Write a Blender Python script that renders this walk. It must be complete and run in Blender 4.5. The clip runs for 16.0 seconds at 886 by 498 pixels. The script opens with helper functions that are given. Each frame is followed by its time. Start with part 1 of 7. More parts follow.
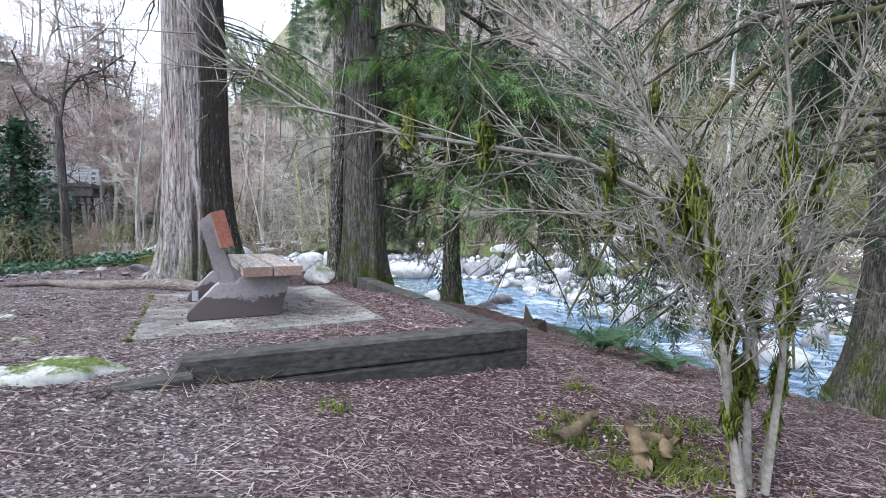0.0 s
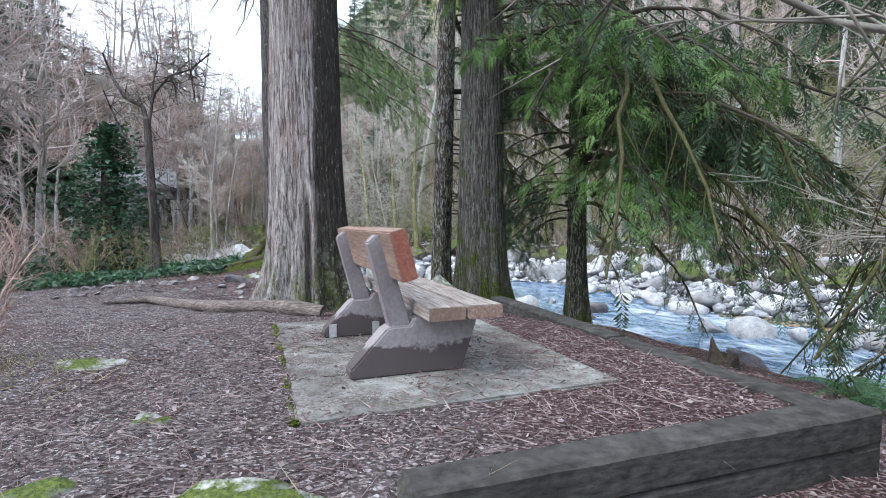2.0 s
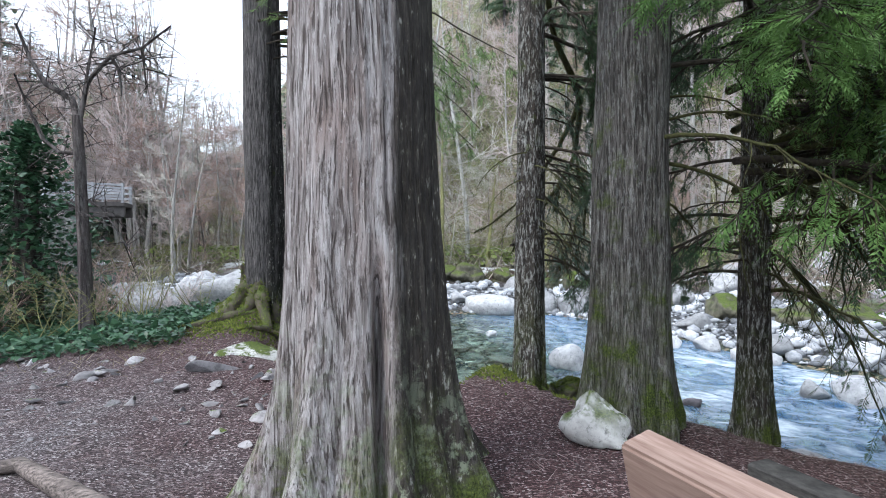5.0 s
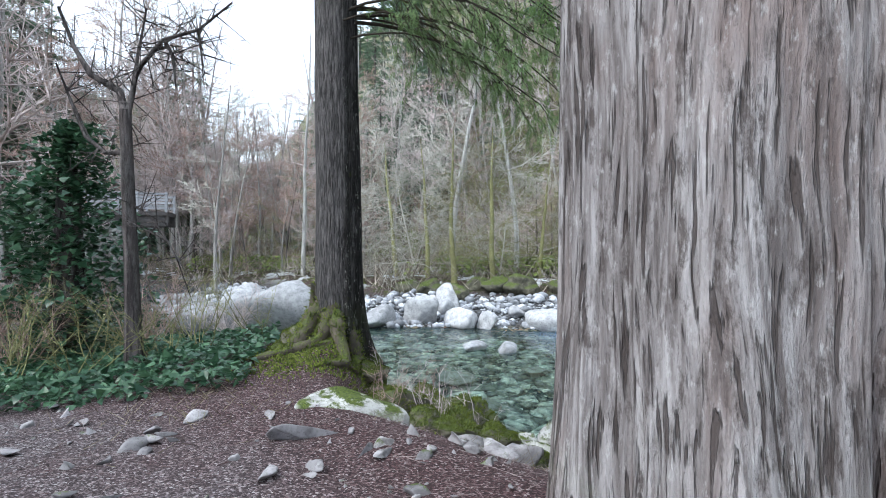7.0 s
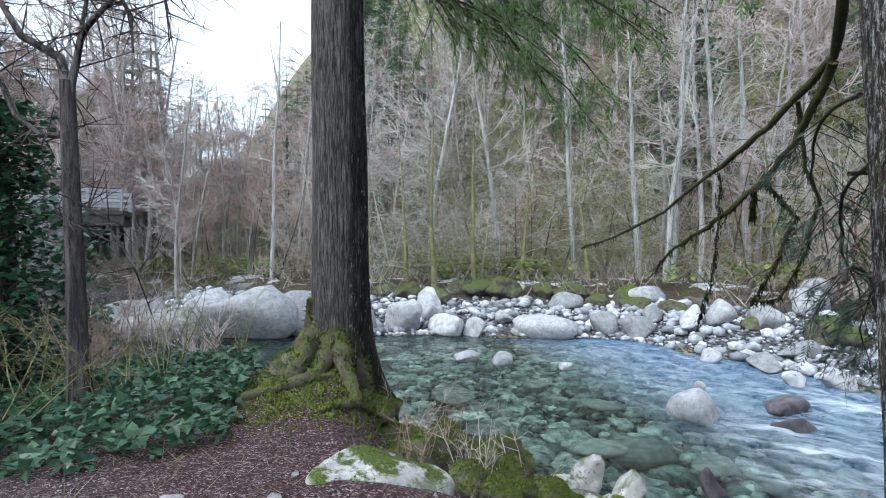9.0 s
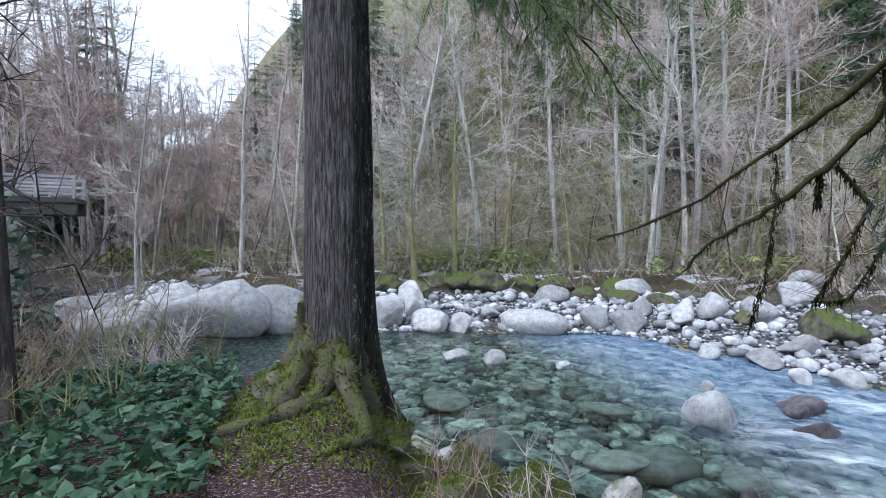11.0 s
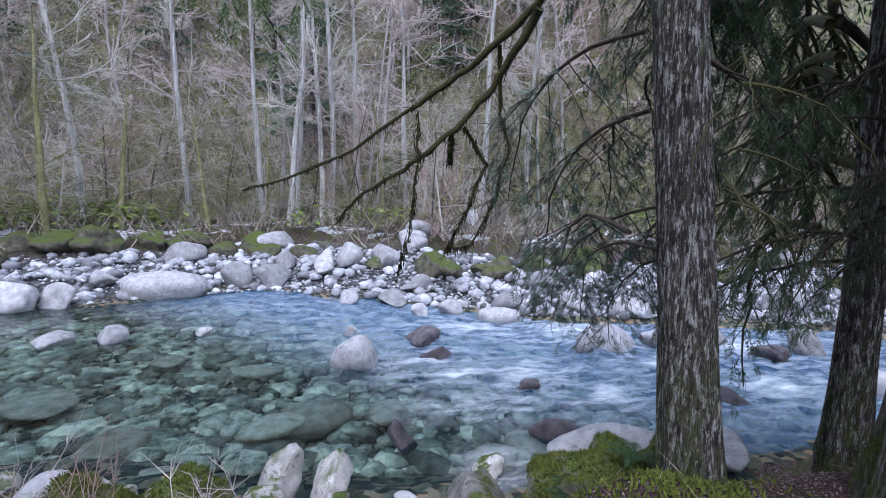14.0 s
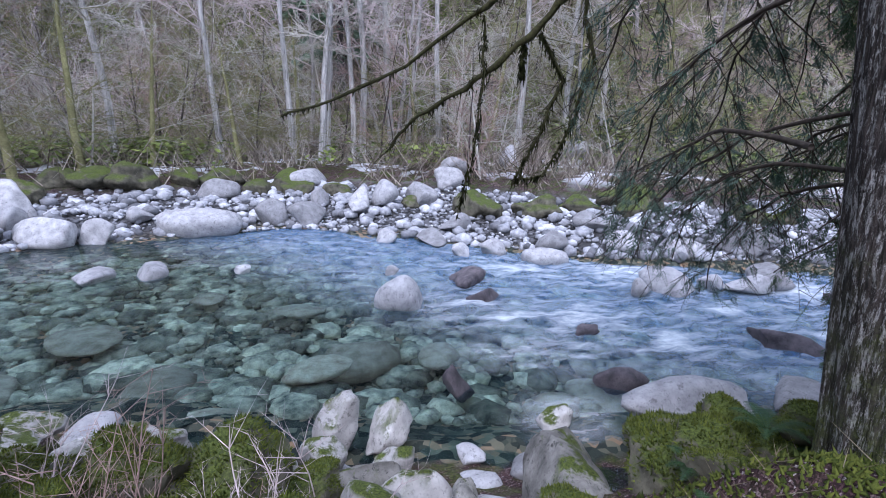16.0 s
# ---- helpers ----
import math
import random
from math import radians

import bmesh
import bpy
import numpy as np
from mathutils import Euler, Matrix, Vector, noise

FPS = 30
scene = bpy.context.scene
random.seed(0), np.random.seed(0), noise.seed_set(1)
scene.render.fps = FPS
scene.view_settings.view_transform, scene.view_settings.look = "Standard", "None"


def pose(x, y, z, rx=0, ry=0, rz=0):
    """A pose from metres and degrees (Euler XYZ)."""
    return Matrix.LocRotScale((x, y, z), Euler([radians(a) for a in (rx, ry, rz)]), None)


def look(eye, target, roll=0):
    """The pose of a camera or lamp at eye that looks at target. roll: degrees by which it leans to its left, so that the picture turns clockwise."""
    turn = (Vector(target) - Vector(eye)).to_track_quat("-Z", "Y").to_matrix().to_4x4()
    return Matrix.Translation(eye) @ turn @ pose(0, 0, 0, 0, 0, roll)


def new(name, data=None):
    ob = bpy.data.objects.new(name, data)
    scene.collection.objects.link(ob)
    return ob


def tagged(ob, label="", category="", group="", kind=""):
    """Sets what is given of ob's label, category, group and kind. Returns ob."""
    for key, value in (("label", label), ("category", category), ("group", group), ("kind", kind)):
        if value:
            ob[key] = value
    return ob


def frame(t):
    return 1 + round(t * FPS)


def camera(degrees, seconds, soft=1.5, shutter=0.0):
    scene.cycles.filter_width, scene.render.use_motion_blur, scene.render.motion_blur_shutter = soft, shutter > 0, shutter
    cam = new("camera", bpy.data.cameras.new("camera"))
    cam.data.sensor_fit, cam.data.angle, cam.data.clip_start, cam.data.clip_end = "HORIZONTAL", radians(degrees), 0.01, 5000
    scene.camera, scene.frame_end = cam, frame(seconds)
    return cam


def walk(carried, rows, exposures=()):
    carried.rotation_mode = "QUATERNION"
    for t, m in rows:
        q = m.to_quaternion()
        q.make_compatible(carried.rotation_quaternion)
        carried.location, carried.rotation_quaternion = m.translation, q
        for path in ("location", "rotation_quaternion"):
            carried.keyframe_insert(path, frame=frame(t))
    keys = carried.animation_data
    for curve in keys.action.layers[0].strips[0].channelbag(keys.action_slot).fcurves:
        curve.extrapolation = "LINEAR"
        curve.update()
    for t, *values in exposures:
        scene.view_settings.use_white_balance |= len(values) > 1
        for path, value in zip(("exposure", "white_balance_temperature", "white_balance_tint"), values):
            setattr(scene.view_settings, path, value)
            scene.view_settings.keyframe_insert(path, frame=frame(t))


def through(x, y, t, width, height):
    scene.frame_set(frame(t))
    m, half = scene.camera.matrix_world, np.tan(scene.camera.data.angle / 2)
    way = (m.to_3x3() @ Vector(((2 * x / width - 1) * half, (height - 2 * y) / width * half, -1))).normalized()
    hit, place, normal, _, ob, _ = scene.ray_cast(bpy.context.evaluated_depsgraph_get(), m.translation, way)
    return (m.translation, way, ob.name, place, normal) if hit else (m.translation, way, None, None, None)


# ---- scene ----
# ---- camera ----
cam = camera(82.4, 16.0, 0.95)
# seconds; the eye's place; yaw, pitch and roll in degrees
ROWS = [
    (0.0, -0.004, 0.151, 0.878, 0.96, -2.81, -0.1),
    (0.5, -0.368, 0.298, 0.879, 5.19, -3.03, 0.01),
    (1.0, -0.702, 0.58, 0.958, 6.93, -3.29, 0.14),
    (1.5, -0.946, 0.827, 1.016, 7.52, -3.09, 0.17),
    (2.0, -1.126, 1.21, 1.007, 6.93, -3.04, 0.23),
    (2.5, -1.388, 1.623, 1.128, 6.77, -2.79, 0.21),
    (3.0, -1.64, 2.047, 1.207, 6.63, -2.48, 0.25),
    (5.5, -3.089, 4.552, 1.419, 3.14, -1.06, -0.04),
    (6.0, -3.362, 4.913, 1.413, 3.19, -0.81, -0.03),
    (6.5, -3.688, 5.225, 1.441, 5.43, -0.51, 0.01),
    (7.0, -3.989, 5.501, 1.476, 6.84, -0.37, 0.09),
    (7.5, -4.235, 5.832, 1.483, 6.89, -0.41, 0.13),
    (8.0, -4.467, 6.12, 1.508, 6.87, -0.39, 0.09),
    (8.5, -4.638, 6.372, 1.564, 5.15, -0.36, 0.07),
    (11.0, -5.344, 7.657, 1.565, -0.26, -1.38, -0.04),
    (11.5, -5.381, 7.796, 1.566, 0.12, -2.32, 0.02),
    (12.0, -5.229, 7.866, 1.559, -3.45, -2.96, 0.05),
    (12.5, -5.216, 7.981, 1.55, -16.22, -3.2, -0.67),
    (13.0, -5.252, 8.120, 1.564, -32.3, -3.19, -1.02),
    (13.5, -5.274, 8.232, 1.543, -38.82, -4.22, -1.2),
    (14.0, -5.257, 8.399, 1.532, -39.61, -6.28, -1.21),
    (14.5, -5.181, 8.633, 1.465, -39.48, -8.08, -1.2),
    (15.0, -5.185, 8.861, 1.421, -38.39, -9.76, -1.23),
    (15.5, -5.194, 9.032, 1.384, -37.37, -11.41, -1.18),
    (16.0, -5.164, 9.165, 1.349, -36.57, -13.02, -1.12),
]
EXPOSURES = [(0.0, 1.22, 6000, 10), (3.0, 0.95, 6040, 8), (6.0, 1.1, 6020, 7), (8.0, 0.86, 5920, 5), (11.0, 0.64, 5780, 10), (13.0, 0.5, 5600, 17), (14.5, 0.6, 5570, 20), (16.0, 0.58, 5540, 22)]
walk(cam, [(t, pose(x, y, z, 90 + pitch, roll, yaw)) for t, x, y, z, yaw, pitch, roll in ROWS], EXPOSURES)

# ---- world and sun ----
SUN_DIR = Vector((-0.5, -0.4, 0.77)).normalized()
world = bpy.data.worlds.new("world")
scene.world = world
world.use_nodes = True
wn, wl = world.node_tree.nodes, world.node_tree.links
sky = wn.new("ShaderNodeTexSky")
sky.sky_type = "NISHITA"
sky.sun_disc = False
sky.sun_elevation = math.asin(SUN_DIR.z)
sky.sun_rotation = math.atan2(SUN_DIR.x, SUN_DIR.y)
sky.dust_density = 2.0
wn["Background"].inputs["Strength"].default_value = 0.15
veil = wn.new("ShaderNodeMix")  # thin bright cloud over the whole sky
veil.data_type = "RGBA"
veil.inputs[0].default_value = 0.7
veil.inputs[7].default_value = (8.0, 8.6, 9.4, 1)
wl.new(sky.outputs["Color"], veil.inputs[6])
wl.new(veil.outputs[2], wn["Background"].inputs["Color"])
sun_data = bpy.data.lights.new("sun", "SUN")
sun_data.energy, sun_data.angle, sun_data.color = 1.5, radians(25), (1.0, 0.96, 0.9)
sun = new("sun", sun_data)
sun.matrix_world = look(SUN_DIR * 60, (0, 0, 0))

# ---- materials ----
def ramp(nt, fac, stops):
    r = nt.nodes.new("ShaderNodeValToRGB")
    els = r.color_ramp.elements
    while len(els) < len(stops):
        els.new(0.5)
    for e, (p, c) in zip(els, stops):
        e.position = p
        e.color = (*c, 1) if len(c) == 3 else c
    nt.links.new(fac, r.inputs["Fac"])
    return r.outputs["Color"]


def coords(nt, stretch=(1, 1, 1), local=False):
    m = nt.nodes.new("ShaderNodeMapping")
    m.inputs["Scale"].default_value = stretch
    if local:
        nt.links.new(nt.nodes.new("ShaderNodeTexCoord").outputs["Object"], m.inputs["Vector"])
    else:
        nt.links.new(nt.nodes.new("ShaderNodeNewGeometry").outputs["Position"], m.inputs["Vector"])
    return m.outputs["Vector"]


def noise_tex(nt, vec, scale, detail=6, rough=0.6):
    n = nt.nodes.new("ShaderNodeTexNoise")
    n.inputs["Scale"].default_value, n.inputs["Detail"].default_value, n.inputs["Roughness"].default_value = scale, detail, rough
    nt.links.new(vec, n.inputs["Vector"])
    return n.outputs["Fac"]


def voronoi(nt, vec, scale, out="Color", feature="F1"):
    n = nt.nodes.new("ShaderNodeTexVoronoi")
    n.feature = feature
    n.inputs["Scale"].default_value = scale
    nt.links.new(vec, n.inputs["Vector"])
    return n.outputs[out]


def mix(nt, fac, a, b, mode="MIX"):
    m = nt.nodes.new("ShaderNodeMix")
    m.data_type, m.blend_type = "RGBA", mode
    for value, key in ((fac, 0), (a, 6), (b, 7)):
        if hasattr(value, "is_linked"):
            nt.links.new(value, m.inputs[key])
        elif isinstance(value, tuple):
            m.inputs[key].default_value = (*value, 1)
        else:
            m.inputs[key].default_value = value
    return m.outputs[2]


def math_node(nt, op, a, b=0.0):
    m = nt.nodes.new("ShaderNodeMath")
    m.operation = op
    m.use_clamp = True
    for value, key in ((a, 0), (b, 1)):
        if hasattr(value, "is_linked"):
            nt.links.new(value, m.inputs[key])
        else:
            m.inputs[key].default_value = value
    return m.outputs[0]


def attribute(nt, name):
    n = nt.nodes.new("ShaderNodeAttribute")
    n.attribute_name = name
    return n.outputs["Fac"]


def finish(nt, color, rough, height=None, strength=0.4, distance=0.02):
    b = nt.nodes["Principled BSDF"]
    if isinstance(color, tuple):
        b.inputs["Base Color"].default_value = (*color, 1)
    else:
        nt.links.new(color, b.inputs["Base Color"])
    if hasattr(rough, "is_linked"):
        nt.links.new(rough, b.inputs["Roughness"])
    else:
        b.inputs["Roughness"].default_value = rough
    b.inputs["Specular IOR Level"].default_value = 0.3
    if height is not None:
        bump = nt.nodes.new("ShaderNodeBump")
        bump.inputs["Strength"].default_value, bump.inputs["Distance"].default_value = strength, distance
        nt.links.new(height, bump.inputs["Height"])
        nt.links.new(bump.outputs["Normal"], b.inputs["Normal"])
    return b


def start(name):
    m = bpy.data.materials.new(name)
    m.use_nodes = True
    return m, m.node_tree


def vary(nt, color, amount, island=False):
    """Lightens or darkens a colour piece by piece."""
    if island:
        r = nt.nodes.new("ShaderNodeNewGeometry").outputs["Random Per Island"]
    else:
        r = nt.nodes.new("ShaderNodeObjectInfo").outputs["Random"]
    lo, hi = 1 - amount, 1 + amount
    return mix(nt, 1.0, color, ramp(nt, r, [(0, (lo, lo, lo)), (1, (hi, hi, hi))]), "MULTIPLY")


def plain(name, c1, c2, scale, rough=0.85, stretch=(1, 1, 1), strength=0.4, distance=0.01, local=False, amount=0.15, island=False):
    """A grained surface of two colours, at two scales."""
    m, nt = start(name)
    v = coords(nt, stretch, local)
    fine, broad = noise_tex(nt, v, scale), noise_tex(nt, v, scale * 0.12, 3)
    col = ramp(nt, fine, [(0.3, c1), (0.7, c2)])
    col = mix(nt, ramp(nt, broad, [(0.35, (0, 0, 0)), (0.7, (0.5, 0.5, 0.5))]), col, tuple(0.6 * c for c in c1))
    finish(nt, vary(nt, col, amount, island), rough, fine, strength, distance)
    return m


def up_mask(nt, lo, hi):
    """1 where a surface faces up."""
    sep = nt.nodes.new("ShaderNodeSeparateXYZ")
    nt.links.new(nt.nodes.new("ShaderNodeNewGeometry").outputs["Normal"], sep.inputs[0])
    return ramp(nt, sep.outputs["Z"], [(lo, (0, 0, 0)), (hi, (1, 1, 1))])


MOSS_A, MOSS_B = (0.018, 0.03, 0.006), (0.13, 0.165, 0.028)


def rock_material(name, c1, c2, moss=0.0, lichen=0.3, island=False):
    m, nt = start(name)
    v = coords(nt)
    fine, broad = noise_tex(nt, v, 38), noise_tex(nt, v, 5, 5)
    col = ramp(nt, broad, [(0.3, c1), (0.65, c2)])
    col = vary(nt, col, 0.6 if island else 0.32, island)
    col = mix(nt, ramp(nt, fine, [(0.3, (0.4, 0.4, 0.4)), (0.46, (0, 0, 0))]), col, tuple(c * 0.4 for c in c1))
    spots = ramp(nt, noise_tex(nt, v, 13, 8, 0.75), [(0.56, (0, 0, 0)), (0.62, (lichen, lichen, lichen))])
    col = mix(nt, spots, col, (0.06, 0.06, 0.055))
    height = fine
    if moss > 0:
        mm = math_node(nt, "MULTIPLY", up_mask(nt, 0.45, 0.85), ramp(nt, noise_tex(nt, v, 4.5, 5, 0.7), [(0.62 - 0.34 * moss, (0, 0, 0)), (0.7 - 0.34 * moss, (1, 1, 1))]))
        mc = ramp(nt, noise_tex(nt, v, 60, 5, 0.7), [(0.35, MOSS_A), (0.7, MOSS_B)])
        col = mix(nt, mm, col, mc)
    finish(nt, col, 0.8, height, 0.5, 0.015)
    return m


def bark_material(name, dark, light, moss_low=0.0, moss_amount=0.2, white=0.0, ribs=14.0, shaded_side=None):
    """Furrowed bark: long upright strips, with moss near the foot."""
    m, nt = start(name)
    v = coords(nt, (1, 1, 0.1), True)
    v2 = coords(nt, (1, 1, 0.35), True)
    v3 = coords(nt, (1, 1, 1), True)
    strips = noise_tex(nt, v, ribs, 7, 0.65)
    flecks = noise_tex(nt, v2, ribs * 1.6, 6, 0.7)
    col = ramp(nt, strips, [(0.36, tuple(0.6 * c for c in dark)), (0.43, dark), (0.52, tuple(0.5 * (a + b) for a, b in zip(dark, light))), (0.66, light)])
    col = mix(nt, ramp(nt, flecks, [(0.3, (0.6, 0.6, 0.6)), (0.5, (0, 0, 0))]), col, dark)
    cracks = noise_tex(nt, coords(nt, (1, 1, 0.08), True), ribs * 2.0, 4, 0.6)
    col = mix(nt, ramp(nt, cracks, [(0.38, (0.85, 0.85, 0.85)), (0.46, (0, 0, 0))]), col, tuple(0.5 * c for c in dark))
    col = mix(nt, ramp(nt, noise_tex(nt, coords(nt, (1, 1, 0.3), True), 2.2, 4), [(0.4, (0, 0, 0)), (0.7, (0.45, 0.45, 0.45))]), col, tuple(0.55 * c for c in light))
    if white > 0:
        col = mix(nt, ramp(nt, noise_tex(nt, coords(nt, (1, 1, 0.22), True), ribs * 0.9, 9, 0.85), [(0.515, (0, 0, 0)), (0.56, (white, white, white))]), col, (0.42, 0.415, 0.39))
    grain = noise_tex(nt, v3, 130, 4, 0.7)
    col = mix(nt, ramp(nt, grain, [(0.36, (0.55, 0.55, 0.55)), (0.52, (0, 0, 0))]), col, tuple(0.6 * c for c in dark))
    sep = nt.nodes.new("ShaderNodeSeparateXYZ")
    nt.links.new(v3, sep.inputs[0])
    if shaded_side:  # dark lichen-flecked bark on one side, painted black for the shade in the groove
        angle, reach, shade = shaded_side
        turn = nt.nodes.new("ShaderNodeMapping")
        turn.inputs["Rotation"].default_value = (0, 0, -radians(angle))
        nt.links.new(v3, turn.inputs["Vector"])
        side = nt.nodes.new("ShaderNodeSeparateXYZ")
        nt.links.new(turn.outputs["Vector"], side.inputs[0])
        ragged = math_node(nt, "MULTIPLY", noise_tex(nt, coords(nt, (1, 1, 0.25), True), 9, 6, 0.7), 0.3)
        shade_mask = ramp(nt, math_node(nt, "ADD", side.outputs["X"], ragged), [(reach + 0.12, (0, 0, 0)), (reach + 0.18, (0.93, 0.93, 0.93))])
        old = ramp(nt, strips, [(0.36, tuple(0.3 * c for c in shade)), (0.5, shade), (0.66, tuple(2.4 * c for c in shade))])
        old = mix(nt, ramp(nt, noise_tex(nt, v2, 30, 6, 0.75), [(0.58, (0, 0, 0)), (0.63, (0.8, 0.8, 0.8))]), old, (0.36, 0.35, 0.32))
        col = mix(nt, shade_mask, col, old)
    low = ramp(nt, math_node(nt, "DIVIDE", sep.outputs["Z"], max(moss_low, 0.01) * 2), [(0.0, (1, 1, 1)), (0.5, (0.35, 0.35, 0.35)), (1.0, (0, 0, 0))])
    blot = noise_tex(nt, v3, 3.2, 6, 0.7)
    mm = math_node(nt, "ADD", math_node(nt, "MULTIPLY", low, ramp(nt, blot, [(0.4, (0, 0, 0)), (0.58, (1, 1, 1))])), ramp(nt, blot, [(0.66 - 0.2 * moss_amount, (0, 0, 0)), (0.78 - 0.2 * moss_amount, (0.8, 0.8, 0.8))]))
    mc = ramp(nt, noise_tex(nt, v3, 70, 5, 0.7), [(0.35, MOSS_A), (0.7, MOSS_B)])
    col = mix(nt, mm, col, mc)
    h = math_node(nt, "ADD", math_node(nt, "MULTIPLY", strips, 0.5), math_node(nt, "ADD", math_node(nt, "MULTIPLY", flecks, 0.2), math_node(nt, "MULTIPLY", ramp(nt, cracks, [(0.36, (0, 0, 0)), (0.5, (1, 1, 1))]), 0.3)))
    finish(nt, col, 0.9, h, 1.0, 0.05)
    return m


def fibre_bark(name):
    """Weathered cedar: long pale fibres, dark checks between the strips, russet where it has peeled."""
    m, nt = start(name)
    long_v, mid_v, v3 = coords(nt, (1, 1, 0.055), True), coords(nt, (1, 1, 0.3), True), coords(nt, (1, 1, 1), True)
    warp = nt.nodes.new("ShaderNodeVectorMath")
    warp.operation = "MULTIPLY_ADD"
    bend = nt.nodes.new("ShaderNodeTexNoise")
    bend.inputs["Scale"].default_value = 2.6
    nt.links.new(coords(nt, (1, 1, 0.5), True), bend.inputs["Vector"])
    nt.links.new(bend.outputs["Color"], warp.inputs[0])
    warp.inputs[1].default_value = (0.1, 0.1, 0)
    nt.links.new(long_v, warp.inputs[2])
    long_v = warp.outputs[0]
    fibre, strip, check = noise_tex(nt, long_v, 80, 5, 0.6), noise_tex(nt, long_v, 30, 5, 0.6), noise_tex(nt, long_v, 62, 3, 0.5)
    fleck = noise_tex(nt, mid_v, 55, 5, 0.7)
    col = ramp(nt, strip, [(0.34, (0.115, 0.097, 0.093)), (0.46, (0.235, 0.21, 0.205)), (0.62, (0.39, 0.362, 0.358))])
    col = mix(nt, ramp(nt, noise_tex(nt, coords(nt, (1, 1, 0.3), True), 3.4, 5, 0.65), [(0.5, (0, 0, 0)), (0.68, (0.55, 0.55, 0.55))]), col, (0.2, 0.13, 0.11))
    col = mix(nt, ramp(nt, fibre, [(0.36, (0.75, 0.75, 0.75)), (0.5, (0, 0, 0))]), col, (0.12, 0.1, 0.095))
    col = mix(nt, ramp(nt, fleck, [(0.57, (0, 0, 0)), (0.68, (0.5, 0.5, 0.5))]), col, (0.55, 0.53, 0.52))
    pit = noise_tex(nt, mid_v, 26, 6, 0.75)
    col = mix(nt, ramp(nt, pit, [(0.36, (0.85, 0.85, 0.85)), (0.47, (0, 0, 0))]), col, (0.07, 0.055, 0.05))
    gap = ramp(nt, check, [(0.37, (0.85, 0.85, 0.85)), (0.43, (0, 0, 0))])
    col = mix(nt, gap, col, (0.055, 0.042, 0.038))
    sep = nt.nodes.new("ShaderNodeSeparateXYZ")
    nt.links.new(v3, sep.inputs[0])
    # darker bark on the +x side, its colour deepened further to carry shade
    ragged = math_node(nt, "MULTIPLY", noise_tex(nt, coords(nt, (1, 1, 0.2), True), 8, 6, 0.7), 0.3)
    shade_mask = ramp(nt, math_node(nt, "ADD", math_node(nt, "ADD", sep.outputs["X"], ragged), math_node(nt, "MULTIPLY", sep.outputs["Y"], 0.15)), [(0.3, (0, 0, 0)), (0.37, (0.92, 0.92, 0.92))])
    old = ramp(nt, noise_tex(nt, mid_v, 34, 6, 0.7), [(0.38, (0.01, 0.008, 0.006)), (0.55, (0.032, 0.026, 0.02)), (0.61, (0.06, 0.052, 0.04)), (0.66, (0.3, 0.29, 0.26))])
    col = mix(nt, shade_mask, col, old)
    blot = noise_tex(nt, v3, 5, 6, 0.7)
    low = ramp(nt, math_node(nt, "DIVIDE", sep.outputs["Z"], 1.1), [(0.0, (1, 1, 1)), (0.35, (0.5, 0.5, 0.5)), (1.0, (0, 0, 0))])
    pale = math_node(nt, "MULTIPLY", low, ramp(nt, noise_tex(nt, v3, 7, 6, 0.75), [(0.52, (0, 0, 0)), (0.6, (0.8, 0.8, 0.8))]))
    col = mix(nt, pale, col, (0.3, 0.34, 0.24))
    low2 = ramp(nt, math_node(nt, "DIVIDE", sep.outputs["Z"], 0.75), [(0.0, (1, 1, 1)), (0.4, (0.5, 0.5, 0.5)), (1.0, (0, 0, 0))])
    mm = math_node(nt, "MULTIPLY", low2, ramp(nt, blot, [(0.45, (0, 0, 0)), (0.58, (1, 1, 1))]))
    col = mix(nt, mm, col, ramp(nt, noise_tex(nt, v3, 70, 5, 0.7), [(0.35, MOSS_A), (0.7, MOSS_B)]))
    h = math_node(nt, "SUBTRACT", math_node(nt, "ADD", math_node(nt, "MULTIPLY", strip, 0.45), math_node(nt, "MULTIPLY", pit, 0.4)), math_node(nt, "MULTIPLY", gap, 0.3))
    finish(nt, col, 0.9, h, 1.0, 0.045)
    return m


def leaf_material(name, c1, c2, rough=0.5, scale=3.0, through=0.25):
    m, nt = start(name)
    v = coords(nt)
    r = nt.nodes.new("ShaderNodeNewGeometry").outputs["Random Per Island"]
    col = ramp(nt, r, [(0.0, c1), (1.0, c2)])
    col = mix(nt, ramp(nt, noise_tex(nt, v, scale, 4), [(0.4, (0, 0, 0)), (0.7, (0.7, 0.7, 0.7))]), col, tuple(0.5 * c for c in c1))
    b = finish(nt, col, rough)
    t = nt.nodes.new("ShaderNodeBsdfTranslucent")
    nt.links.new(col, t.inputs["Color"])
    s = nt.nodes.new("ShaderNodeMixShader")
    s.inputs[0].default_value = through
    nt.links.new(b.outputs[0], s.inputs[1])
    nt.links.new(t.outputs[0], s.inputs[2])
    nt.links.new(s.outputs[0], nt.nodes["Material Output"].inputs["Surface"])
    return m


